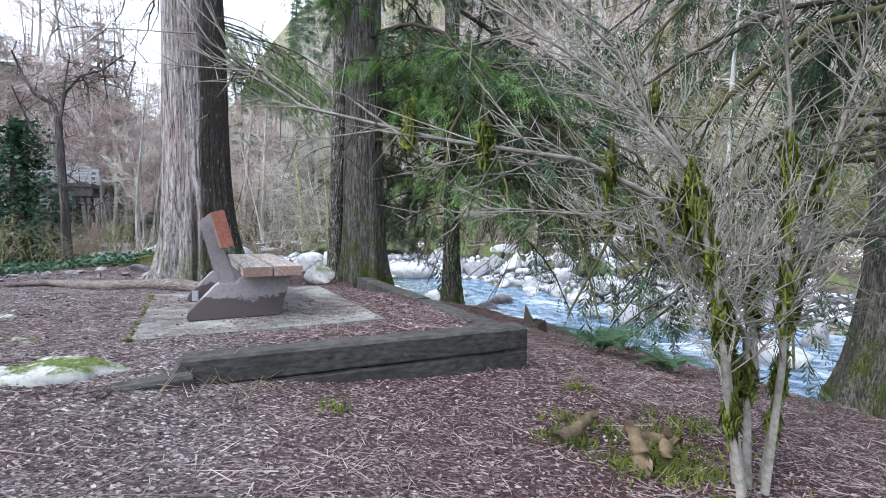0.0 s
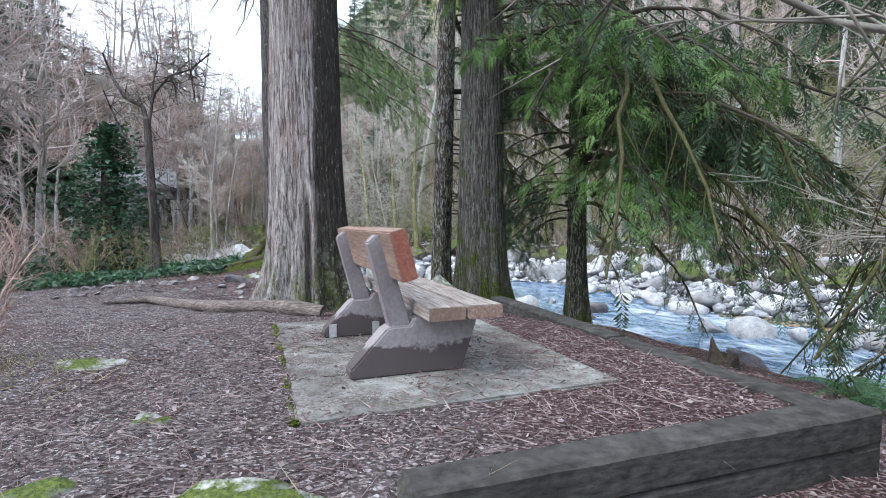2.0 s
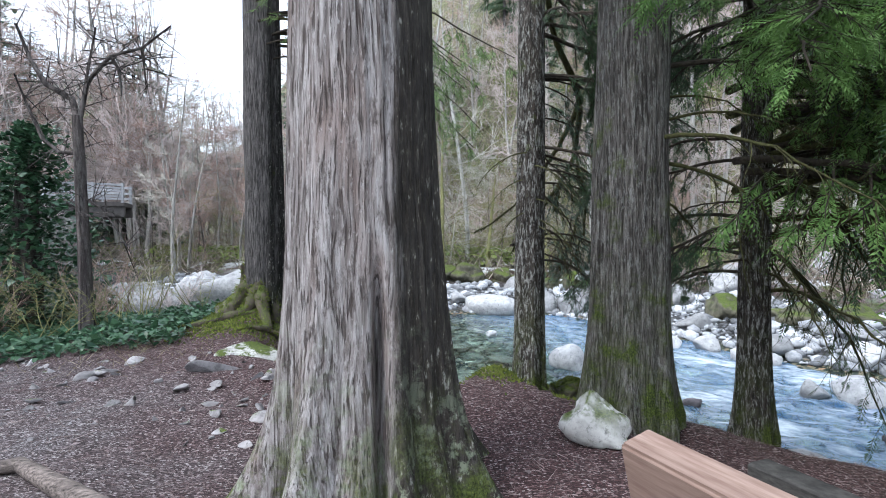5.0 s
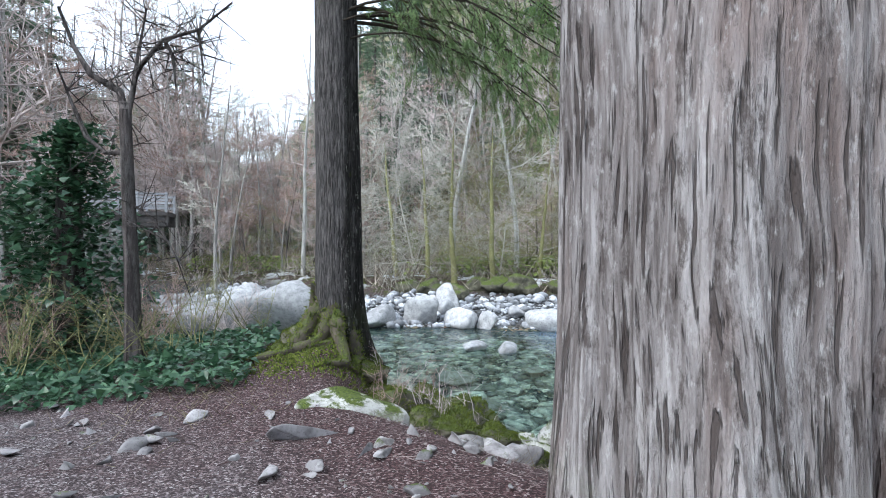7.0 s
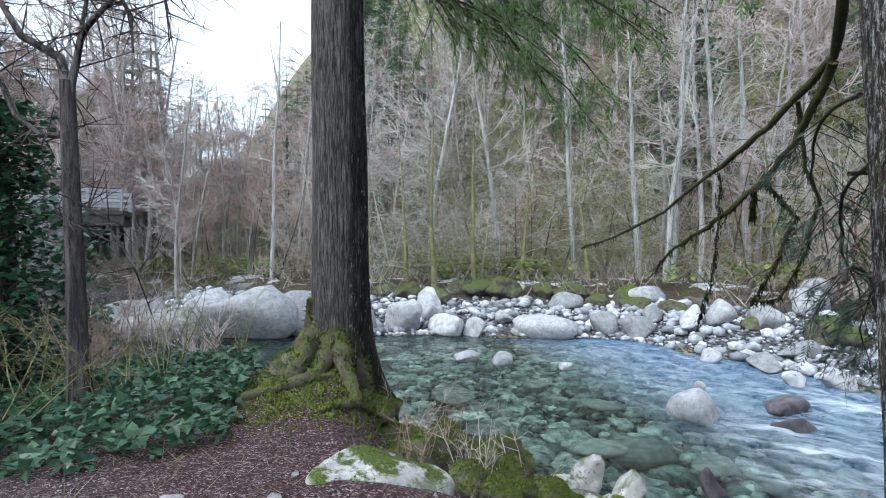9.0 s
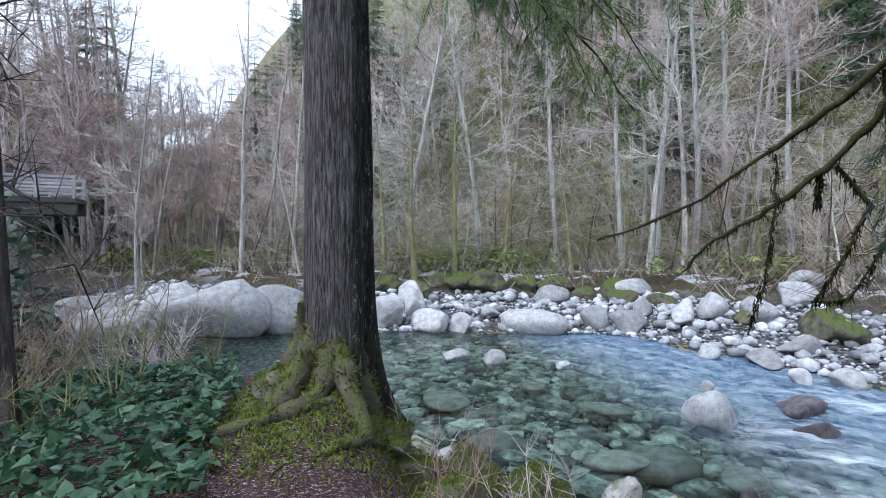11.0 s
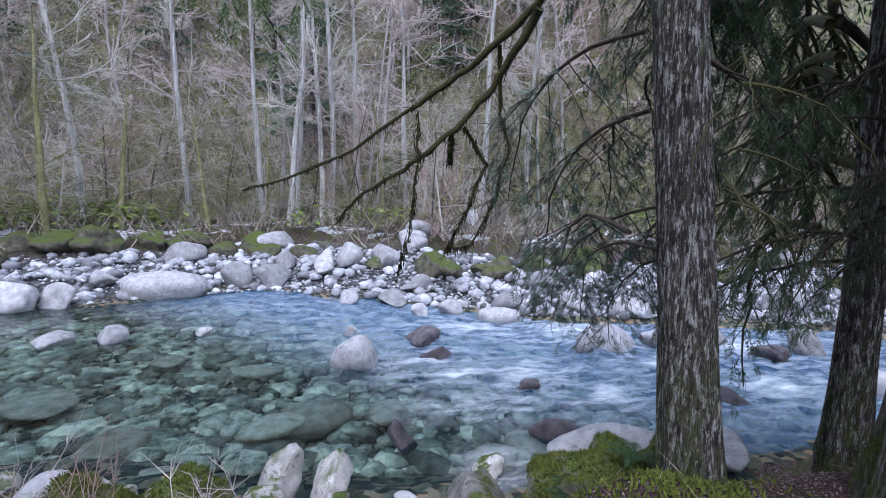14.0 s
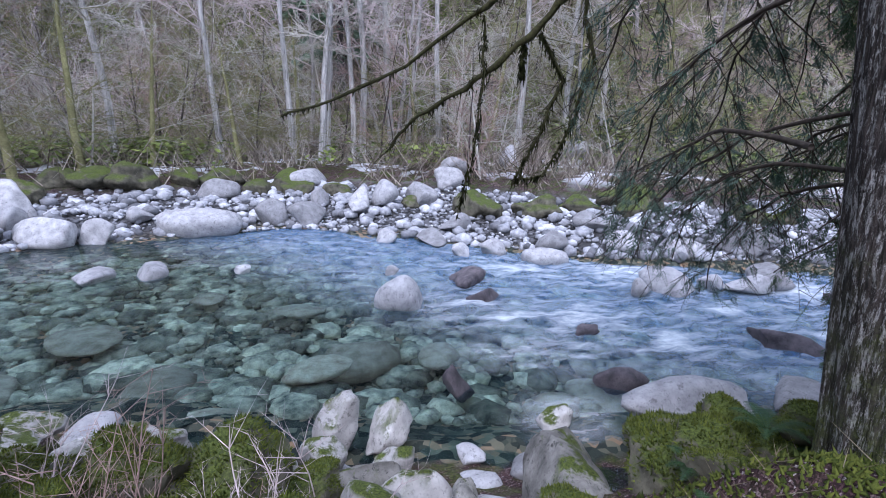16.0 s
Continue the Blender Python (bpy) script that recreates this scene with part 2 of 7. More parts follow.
def ground_material():
    m, nt = start("forest_floor")
    v = coords(nt)
    chips = voronoi(nt, coords(nt, (1, 1.5, 1)), 66)
    sepc = nt.nodes.new("ShaderNodeSeparateColor")
    nt.links.new(chips, sepc.inputs[0])
    chip = sepc.outputs[0]
    fine, broad = noise_tex(nt, v, 55, 6, 0.7), noise_tex(nt, v, 1.1, 5, 0.65)
    litter = ramp(nt, chip, [(0.0, (0.02, 0.01, 0.011)), (0.4, (0.062, 0.03, 0.032)), (0.72, (0.13, 0.07, 0.072)), (0.88, (0.25, 0.17, 0.17)), (1.0, (0.48, 0.42, 0.41))])
    litter = mix(nt, ramp(nt, fine, [(0.38, (0.95, 0.95, 0.95)), (0.55, (0, 0, 0))]), litter, (0.025, 0.014, 0.014))
    grit = ramp(nt, chip, [(0.0, (0.035, 0.028, 0.03)), (0.45, (0.12, 0.1, 0.104)), (0.8, (0.27, 0.24, 0.25)), (1.0, (0.52, 0.5, 0.5))])
    grit = mix(nt, ramp(nt, fine, [(0.38, (0.95, 0.95, 0.95)), (0.55, (0, 0, 0))]), grit, (0.04, 0.03, 0.03))
    trail = math_node(nt, "MULTIPLY", attribute(nt, "trail"), ramp(nt, broad, [(0.3, (0.2, 0.2, 0.2)), (0.6, (1, 1, 1))]))
    col = mix(nt, trail, litter, grit)
    mosscol = ramp(nt, noise_tex(nt, v, 40, 5, 0.7), [(0.35, MOSS_A), (0.7, MOSS_B)])
    mm = math_node(nt, "MULTIPLY", attribute(nt, "moss"), ramp(nt, noise_tex(nt, v, 3.0, 5, 0.7), [(0.45, (0, 0, 0)), (0.6, (1, 1, 1))]))
    col = mix(nt, mm, col, mosscol)
    far = ramp(nt, noise_tex(nt, v, 0.5, 9, 0.75), [(0.3, (0.08, 0.065, 0.05)), (0.44, (0.24, 0.2, 0.16)), (0.53, (0.17, 0.2, 0.06)), (0.6, (0.33, 0.28, 0.23)), (0.8, (0.42, 0.37, 0.33))])
    far = mix(nt, ramp(nt, noise_tex(nt, v, 3.2, 8, 0.8), [(0.4, (0.9, 0.9, 0.9)), (0.55, (0, 0, 0))]), far, (0.025, 0.022, 0.018))
    col = mix(nt, attribute(nt, "wood"), col, far)
    snow = math_node(nt, "MULTIPLY", attribute(nt, "snow"), ramp(nt, noise_tex(nt, v, 0.55, 6, 0.65), [(0.53, (0, 0, 0)), (0.57, (1, 1, 1))]))
    col = mix(nt, snow, col, (0.75, 0.77, 0.82))
    pebble = voronoi(nt, v, 9)
    sep2 = nt.nodes.new("ShaderNodeSeparateColor")
    nt.links.new(pebble, sep2.inputs[0])
    stones = ramp(nt, sep2.outputs[0], [(0, (0.02, 0.02, 0.02)), (0.5, (0.06, 0.06, 0.062)), (1, (0.17, 0.17, 0.18))])
    col = mix(nt, attribute(nt, "gravel"), col, stones)
    bed = ramp(nt, sep2.outputs[0], [(0, (0.012, 0.02, 0.018)), (0.45, (0.05, 0.065, 0.05)), (0.8, (0.2, 0.19, 0.13)), (1, (0.34, 0.22, 0.13))])
    col = mix(nt, attribute(nt, "bed"), col, bed)
    height = math_node(nt, "ADD", math_node(nt, "MULTIPLY", chip, 0.5), math_node(nt, "MULTIPLY", fine, 0.5))
    finish(nt, col, 0.9, height, 1.0, 0.035)
    return m


def water_material():
    m, nt = start("river_water")
    nodes, links = nt.nodes, nt.links
    nodes.remove(nodes["Principled BSDF"])
    v = coords(nt)
    turn = nodes.new("ShaderNodeMapping")
    turn.vector_type = "TEXTURE"
    turn.inputs["Rotation"].default_value = (0, 0, radians(-26))
    turn.inputs["Scale"].default_value = (2.0, 0.8, 1)
    links.new(v, turn.inputs["Vector"])
    flow = turn.outputs["Vector"]
    ripple = math_node(nt, "ADD", math_node(nt, "MULTIPLY", noise_tex(nt, flow, 2.2, 3, 0.5), 0.75), math_node(nt, "MULTIPLY", noise_tex(nt, flow, 9.0, 3, 0.5), 0.25))
    bump = nodes.new("ShaderNodeBump")
    bump.inputs["Strength"].default_value, bump.inputs["Distance"].default_value = 0.3, 0.045
    links.new(ripple, bump.inputs["Height"])
    clear = nodes.new("ShaderNodeBsdfRefraction")
    clear.inputs["Roughness"].default_value, clear.inputs["IOR"].default_value = 0.0, 1.15
    clear.inputs["Color"].default_value = (0.7, 0.88, 0.96, 1)
    links.new(bump.outputs["Normal"], clear.inputs["Normal"])
    gloss = nodes.new("ShaderNodeBsdfGlossy")
    gloss.inputs["Roughness"].default_value = 0.06
    links.new(bump.outputs["Normal"], gloss.inputs["Normal"])
    fres = nodes.new("ShaderNodeFresnel")
    fres.inputs["IOR"].default_value = 1.25
    links.new(bump.outputs["Normal"], fres.inputs["Normal"])
    body = nodes.new("ShaderNodeMixShader")
    links.new(fres.outputs[0], body.inputs[0])
    links.new(clear.outputs[0], body.inputs[1])
    links.new(gloss.outputs[0], body.inputs[2])
    murk = nodes.new("ShaderNodeBsdfDiffuse")
    murk.inputs["Color"].default_value = (0.1, 0.25, 0.5, 1)
    body2 = nodes.new("ShaderNodeMixShader")
    links.new(math_node(nt, "MULTIPLY", attribute(nt, "murk"), 0.75), body2.inputs[0])
    links.new(body.outputs[0], body2.inputs[1])
    links.new(murk.outputs[0], body2.inputs[2])
    foam = nodes.new("ShaderNodeBsdfDiffuse")
    foam.inputs["Color"].default_value = (0.82, 0.88, 0.92, 1)
    streak = noise_tex(nt, flow, 3.2, 8, 0.7)
    amount = math_node(nt, "ADD", streak, math_node(nt, "SUBTRACT", attribute(nt, "foam"), 0.5))
    fm = ramp(nt, amount, [(0.4, (0, 0, 0)), (0.6, (0.3, 0.3, 0.3)), (0.9, (0.9, 0.9, 0.9))])
    fm = math_node(nt, "MULTIPLY", fm, ramp(nt, attribute(nt, "foam"), [(0.02, (0, 0, 0)), (0.3, (1, 1, 1))]))
    out = nodes.new("ShaderNodeMixShader")
    links.new(fm, out.inputs[0])
    links.new(body2.outputs[0], out.inputs[1])
    links.new(foam.outputs[0], out.inputs[2])
    links.new(out.outputs[0], nodes["Material Output"].inputs["Surface"])
    return m


def pad_material():
    """Old concrete: pale and dark blotches, pits, and moss creeping in."""
    m, nt = start("stained_concrete")
    v = coords(nt)
    fine, broad, pits = noise_tex(nt, v, 60, 6, 0.7), noise_tex(nt, v, 3.5, 6, 0.65), noise_tex(nt, v, 24, 3, 0.6)
    col = ramp(nt, broad, [(0.32, (0.1, 0.1, 0.093)), (0.48, (0.2, 0.2, 0.19)), (0.66, (0.35, 0.35, 0.335))])
    col = mix(nt, ramp(nt, fine, [(0.34, (0.6, 0.6, 0.6)), (0.5, (0, 0, 0))]), col, (0.09, 0.085, 0.08))
    col = mix(nt, ramp(nt, pits, [(0.6, (0, 0, 0)), (0.66, (0.75, 0.75, 0.75))]), col, (0.07, 0.06, 0.055))
    green = ramp(nt, noise_tex(nt, v, 1.8, 6, 0.7), [(0.56, (0, 0, 0)), (0.7, (0.55, 0.55, 0.55))])
    col = mix(nt, green, col, (0.09, 0.11, 0.035))
    dirt = math_node(nt, "MULTIPLY", ramp(nt, noise_tex(nt, v, 1.3, 5, 0.7), [(0.42, (0, 0, 0)), (0.6, (1, 1, 1))]), ramp(nt, noise_tex(nt, v, 75, 5, 0.8), [(0.44, (0, 0, 0)), (0.5, (0.9, 0.9, 0.9))]))
    col = mix(nt, dirt, col, (0.06, 0.035, 0.032))
    finish(nt, col, 0.9, fine, 0.7, 0.01)
    return m


M_GROUND, M_WATER = ground_material(), water_material()
M_ROCK = rock_material("pale_granite", (0.24, 0.24, 0.25), (0.45, 0.45, 0.46), 0.0, 0.5)
M_COBBLE = rock_material("river_cobble", (0.2, 0.21, 0.23), (0.48, 0.49, 0.52), 0.0, 0.1, True)
M_BED = rock_material("bed_cobble", (0.045, 0.055, 0.045), (0.5, 0.45, 0.31), 0.0, 0.35, True)
M_MOSSROCK = rock_material("mossy_granite", (0.28, 0.27, 0.26), (0.5, 0.49, 0.47), 0.55, 0.6)
M_MOSSY = rock_material("moss_covered_stone", (0.035, 0.034, 0.024), (0.15, 0.14, 0.1), 0.72, 0.2)
M_SLAB = rock_material("mossy_flat_stone", (0.18, 0.18, 0.175), (0.36, 0.36, 0.345), 0.6, 0.5)
M_SUNK = rock_material("ochre_stone", (0.2, 0.15, 0.1), (0.42, 0.36, 0.26), 0.0, 0.2)
M_GREYROCK = rock_material("grey_trail_stone", (0.1, 0.092, 0.098), (0.36, 0.34, 0.345), 0.25, 0.5)
M_SPECK = rock_material("speckled_dark_rock", (0.09, 0.088, 0.08), (0.36, 0.35, 0.32), 0.3, 0.95)
M_WETROCK = rock_material("wet_dark_rock", (0.045, 0.042, 0.048), (0.15, 0.13, 0.14), 0.0, 0.3)
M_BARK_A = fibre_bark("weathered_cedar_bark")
M_BARK_C = bark_material("mossy_cedar_bark", (0.05, 0.042, 0.036), (0.22, 0.2, 0.18), 0.7, 0.55, 0.4, 34)
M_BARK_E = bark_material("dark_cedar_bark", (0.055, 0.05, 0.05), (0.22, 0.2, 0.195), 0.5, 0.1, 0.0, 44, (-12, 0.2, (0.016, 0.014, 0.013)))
M_BARK_B = bark_material("flecked_hemlock_bark", (0.022, 0.018, 0.015), (0.1, 0.082, 0.07), 0.6, 0.4, 0.95, 40)
M_BARK_S = bark_material("smooth_cherry_bark", (0.035, 0.028, 0.028), (0.15, 0.125, 0.12), 0.2, 0.2, 0.15, 10)
M_BARK_W = bark_material("pale_alder_bark", (0.2, 0.18, 0.17), (0.5, 0.47, 0.45), 0.5, 0.3, 0.8, 6)
M_BARK_PALE = bark_material("white_alder_bark", (0.3, 0.29, 0.28), (0.75, 0.73, 0.7), 0.3, 0.1, 0.9, 8)
M_LIMB = plain("mossy_limb", (0.03, 0.028, 0.015), (0.1, 0.1, 0.035), 40, 0.95)
M_LIMB_DARK = plain("dark_limb", (0.025, 0.02, 0.016), (0.08, 0.065, 0.05), 30, 0.95)
M_TWIG = plain("bare_twig", (0.4, 0.33, 0.32), (0.72, 0.62, 0.6), 20, 0.9)
M_STEM = plain("alder_stem", (0.1, 0.09, 0.075), (0.3, 0.28, 0.25), 30, 0.9)
M_TWIG_MOSS = plain("mossy_twig", (0.12, 0.115, 0.05), (0.36, 0.35, 0.17), 20, 0.95)
M_TWIG_PALE = plain("lichened_twig", (0.36, 0.34, 0.3), (0.66, 0.64, 0.57), 20, 0.9)
M_TWIG_RED = plain("reddish_twig", (0.27, 0.18, 0.155), (0.56, 0.41, 0.36), 20, 0.9)
M_MOSSTUFT = leaf_material("moss_tuft", (0.05, 0.075, 0.012), (0.2, 0.23, 0.04), 0.9, 6)
M_CEDAR = leaf_material("cedar_spray", (0.09, 0.18, 0.045), (0.2, 0.34, 0.1), 0.5, 3.0, 0.35)
M_FIR = leaf_material("fir_needles", (0.03, 0.06, 0.032), (0.09, 0.15, 0.07), 0.55, 3.0, 0.3)
M_FIR_SPRAY = leaf_material("blue_green_spray", (0.05, 0.09, 0.07), (0.12, 0.18, 0.13), 0.5, 3.0, 0.3)
M_HANG = leaf_material("hanging_spray", (0.11, 0.19, 0.065), (0.26, 0.37, 0.14), 0.55, 3.0, 0.35)
M_FIR_BLUE = leaf_material("far_fir_needles", (0.09, 0.145, 0.1), (0.2, 0.28, 0.18), 0.6)
M_IVY = leaf_material("ivy_leaf", (0.03, 0.08, 0.045), (0.1, 0.19, 0.1), 0.3)
M_FERN = leaf_material("fern_frond", (0.03, 0.07, 0.03), (0.07, 0.14, 0.055), 0.45)
M_DRYLEAF = leaf_material("dry_leaf", (0.03, 0.016, 0.017), (0.36, 0.3, 0.3), 0.8, 9.0, 0.0)
M_CONCRETE = pad_material()
M_CEMENT = plain("purple_grey_concrete", (0.2, 0.18, 0.19), (0.3, 0.27, 0.28), 45, 0.9, (1, 1, 1), 0.25, 0.004)
M_TIMBER = plain("dark_weathered_timber", (0.018, 0.017, 0.016), (0.085, 0.08, 0.075), 14, 0.9, (1, 1, 3), 0.5, 0.008)
M_PLANK = plain("red_cedar_plank", (0.2, 0.12, 0.095), (0.44, 0.32, 0.265), 9, 0.7, (7, 0.6, 7), 0.3, 0.004, True)
M_PLANK_GREY = plain("greyed_plank", (0.15, 0.115, 0.1), (0.5, 0.45, 0.42), 9, 0.8, (7, 0.6, 7), 0.35, 0.004, True)
M_DRIFT = plain("driftwood", (0.022, 0.017, 0.015), (0.27, 0.22, 0.2), 14, 0.85, (1, 5, 5), 0.6, 0.01)
M_WHITEWOOD = plain("white_painted_rail", (0.3, 0.3, 0.32), (0.5, 0.5, 0.53), 4, 0.7)
M_STEEL = plain("zinc_plate", (0.4, 0.4, 0.42), (0.6, 0.6, 0.62), 50, 0.4)
M_BRIDGE = plain("dark_bridge_beam", (0.06, 0.055, 0.055), (0.14, 0.125, 0.12), 6, 0.85)

# ---- mesh building ----
RNG = np.random.default_rng(7)


class Bag:
    """Gathers vertices and faces for one mesh."""

    def __init__(self):
        self.v, self.f, self.n = [], [], 0

    def add(self, verts, faces):
        self.v.append(np.asarray(verts, float))
        self.f.extend([tuple(i + self.n for i in f) for f in faces])
        self.n += len(verts)

    def tube(self, pts, radii, sides=5, cap=True):
        pts, radii = np.asarray(pts, float), np.asarray(radii, float)
        k = len(pts)
        d = np.gradient(pts, axis=0)
        d /= np.linalg.norm(d, axis=1)[:, None] + 1e-9
        ref = np.where(np.abs(d[:, 2:3]) > 0.9, np.array([[1.0, 0, 0]]), np.array([[0, 0, 1.0]]))
        a = np.cross(d, ref)
        a /= np.linalg.norm(a, axis=1)[:, None] + 1e-9
        b = np.cross(a, d)
        ang = np.linspace(0, 2 * np.pi, sides, endpoint=False)
        ring = pts[:, None] + radii[:, None, None] * (np.cos(ang)[None, :, None] * a[:, None] + np.sin(ang)[None, :, None] * b[:, None])
        faces = [(i * sides + j, i * sides + (j + 1) % sides, (i + 1) * sides + (j + 1) % sides, (i + 1) * sides + j) for i in range(k - 1) for j in range(sides)]
        if cap:
            faces += [tuple(range(sides)), tuple(range((k - 1) * sides, k * sides))[::-1]]
        self.add(ring.reshape(-1, 3), faces)

    def mesh(self, name, smooth=True):
        me = bpy.data.meshes.new(name)
        me.from_pydata(np.concatenate(self.v).tolist() if self.v else [], [], self.f)
        me.update()
        if smooth:
            me.shade_smooth()
        return me


def thing(name, at, label, category, group="", kind=""):
    ob = new(name)
    ob.empty_display_size = 0.2
    ob.location = at
    return tagged(ob, label, category, group, kind)


def part(name, me, material, parent=None, label="", at=(0, 0, 0), smooth=True):
    """Links a Bag, bmesh or mesh as one object under a thing; places are the parent's own."""
    if isinstance(me, Bag):
        me = me.mesh(name, smooth)
    elif isinstance(me, bmesh.types.BMesh):
        bm, me = me, bpy.data.meshes.new(name)
        bm.to_mesh(me)
        bm.free()
    if not me.materials:
        me.materials.append(material)
    ob = new(name, me)
    ob.location = at
    ob.parent = parent
    if label:
        ob["label"] = label
    return ob


def block(size, bevel=0.01, rough=0.0, cuts=0):
    """A worn box, centred, with rounded and slightly uneven edges."""
    bm = bmesh.new()
    bmesh.ops.create_cube(bm, size=1)
    bmesh.ops.scale(bm, vec=size, verts=bm.verts)
    if cuts:
        long_edges = [e for e in bm.edges if e.calc_length() > 0.4 * max(size)]
        bmesh.ops.subdivide_edges(bm, edges=long_edges, cuts=cuts, use_grid_fill=True)
    if bevel:
        bmesh.ops.bevel(bm, geom=[e for e in bm.edges if e.is_manifold and e.calc_face_angle(0) > 0.5], offset=bevel, segments=2, affect="EDGES")
    if rough:
        for v in bm.verts:
            v.co += rough * noise.noise_vector(v.co * 6)
    return bm


def turned(bm, m):
    bmesh.ops.transform(bm, matrix=m, verts=bm.verts)
    return bm


# ---- the lie of the land ----
NEAR_BANK = [(-90, 24), (-40, 20), (-25, 19), (-15, 17.5), (-9, 16.5), (-5.5, 15.5), (-3.3, 13.2), (-1.5, 12), (0.7, 11), (3, 10), (4.4, 8.6), (5.6, 6), (7.2, 1), (9, -10), (14, -60), (20, -200)]
FAR_BANK = [(-90, 40), (-40, 33), (-25, 31), (-18, 27.5), (-14.6, 25.4), (-5.3, 25.6), (0.6, 25.0), (3, 22.3), (4.6, 19.3), (5.6, 17.3), (7.2, 15.9), (9, 14.6), (11.5, 12), (14, 8), (17, 0), (20, -10), (28, -60), (40, -200)]
WATER = -1.8
# the terrace's own frame: its plan was drawn 1.12 times too large
TERRACE = pose(-0.0041, 0.1513, 0.141, 0, 0, 0.96) @ Matrix.Scale(1 / 1.12, 4)
KX, KY = (TERRACE @ Vector((0.65, 3.85, 0)))[:2]
E1, E2 = np.array([0.9036, 0.4283]), np.array([-0.4283, 0.9036])


def terrace(x, y):
    """A place in the terrace's plan, on the ground."""
    p = TERRACE @ Vector((x, y, 0))
    return p.x, p.y



def smooth(a, b, x):
    t = np.clip((x - a) / (b - a), 0, 1)
    return t * t * (3 - 2 * t)


def to_line(x, y, line):
    best = np.full(np.shape(x), 1e9)
    for (ax, ay), (bx, by) in zip(line[:-1], line[1:]):
        ux, uy = bx - ax, by - ay
        t = np.clip(((x - ax) * ux + (y - ay) * uy) / (ux * ux + uy * uy), 0, 1)
        best = np.minimum(best, np.hypot(x - ax - t * ux, y - ay - t * uy))
    return best


def waves(x, y, s, k=0.0):
    return np.sin(x * 1.3 * s + 1.7 * np.sin(y * 0.9 * s + k)) * np.sin(y * 1.1 * s + 1.3 * np.sin(x * 0.7 * s + 2 + k))


def banks(x, y):
    """Signed distances: how far on the near land, and how far on the far land (both negative in the river)."""
    x, y = np.asarray(x, float), np.asarray(y, float)
    yn = np.interp(x, *zip(*NEAR_BANK))
    yf = np.interp(x, *zip(*FAR_BANK))
    dn = to_line(x, y, NEAR_BANK) * np.where(y < yn, 1, -1)
    df = to_line(x, y, FAR_BANK) * np.where(y > yf, 1, -1)
    return dn, df


def land(x, y):
    """The height of the ground."""
    x, y = np.asarray(x, float), np.asarray(y, float)
    dn, df = banks(x, y)
    a = ((x - KX) * E1[0] + (y - KY) * E1[1]) * 1.12
    b = ((x - KX) * E2[0] + (y - KY) * E2[1]) * 1.12
    front = np.clip(-0.3 + 0.075 * (-a), -0.3, -0.02) + 0.06 * np.clip(b, -4, 0) * smooth(-5, -2, a)
    right = -0.3 - 0.2 * np.clip(a, 0, 6) + 0.04 * np.clip(b, 0, 5)
    inside = smooth(0.04, 0.16, b) * smooth(-2.6, -2.1, a) + smooth(-0.9, 0.5, b) * (1 - smooth(-2.6, -2.1, a))
    z0 = front * (1 - inside)
    wa = smooth(-0.16, -0.04, a)
    z0 = z0 * (1 - wa) + np.minimum(right, front) * wa
    z0 = z0 / 1.12 + 0.141 * smooth(7.4, 5.0, y)
    back = smooth(-6, -12, y)
    z0 = z0 * (1 - back) + 0.2 * back
    left = smooth(-6.5, -11, x) * smooth(4, 9, y)
    z0 = z0 - 0.35 * left + 1.6 * smooth(-12, -22, x) * smooth(22, 8, y) 
    z0 = z0 + 0.03 * waves(x, y, 2.1) * smooth(1.0, 3.0, np.hypot(x + 1.2, y - 5)) + 0.012 * waves(x, y, 7.3, 1)
    z0 = z0 + 0.22 * np.exp(-((x + 6.2) ** 2 + (y - 12.0) ** 2) / 0.9)
    wide = 2.6 + 1.7 * smooth(-6.6, -5.4, x) * smooth(-2.5, -3.3, x)
    shore = WATER + (z0 - WATER) * smooth(0.2, wide, dn + 0.3 * waves(x, y, 1.4, 3) * smooth(3, 0, dn))
    bed = WATER - 0.75 * smooth(0, 2.2, np.minimum(-dn, -df)) + 0.08 * waves(x, y, 2.7, 5)
    far = WATER + 0.5 * smooth(0, 3, df) + 0.15 * smooth(3, 6, df) + 0.8 * smooth(4.8, 9, df) + 0.15 * waves(x, y, 0.9, 2) * smooth(0, 5, df)
    axis_p = (x + 5.3) * 0.89 + (y - 7.7) * 0.45
    rise = np.clip(df - 15, 0, 75)
    hill = 0.9 * rise * smooth(-3, 55, axis_p) + 0.42 * rise * smooth(0, -45, axis_p)
    beyond = 0.3 * np.clip(df - 75, 0, 130)
    far = far + hill + beyond + 1.2 * waves(x, y, 0.11, 4) * smooth(14, 40, df)
    return np.where(dn > -0.2, shore, np.where(df > 0, far, bed))


def ground_at(x, y):
    return float(land(np.array([float(x)]), np.array([float(y)]))[0])


def spread(dense_a, dense_b, step, lo, hi, growth=1.09):
    core = np.arange(dense_a, dense_b + step / 2, step)
    up, down, s = [], [], step
    p = dense_b
    while p < hi:
        s *= growth
        p += s
        up.append(p)
    s, p = step, dense_a
    while p > lo:
        s *= growth
        p -= s
        down.append(p)
    return np.array(down[::-1] + core.tolist() + up)


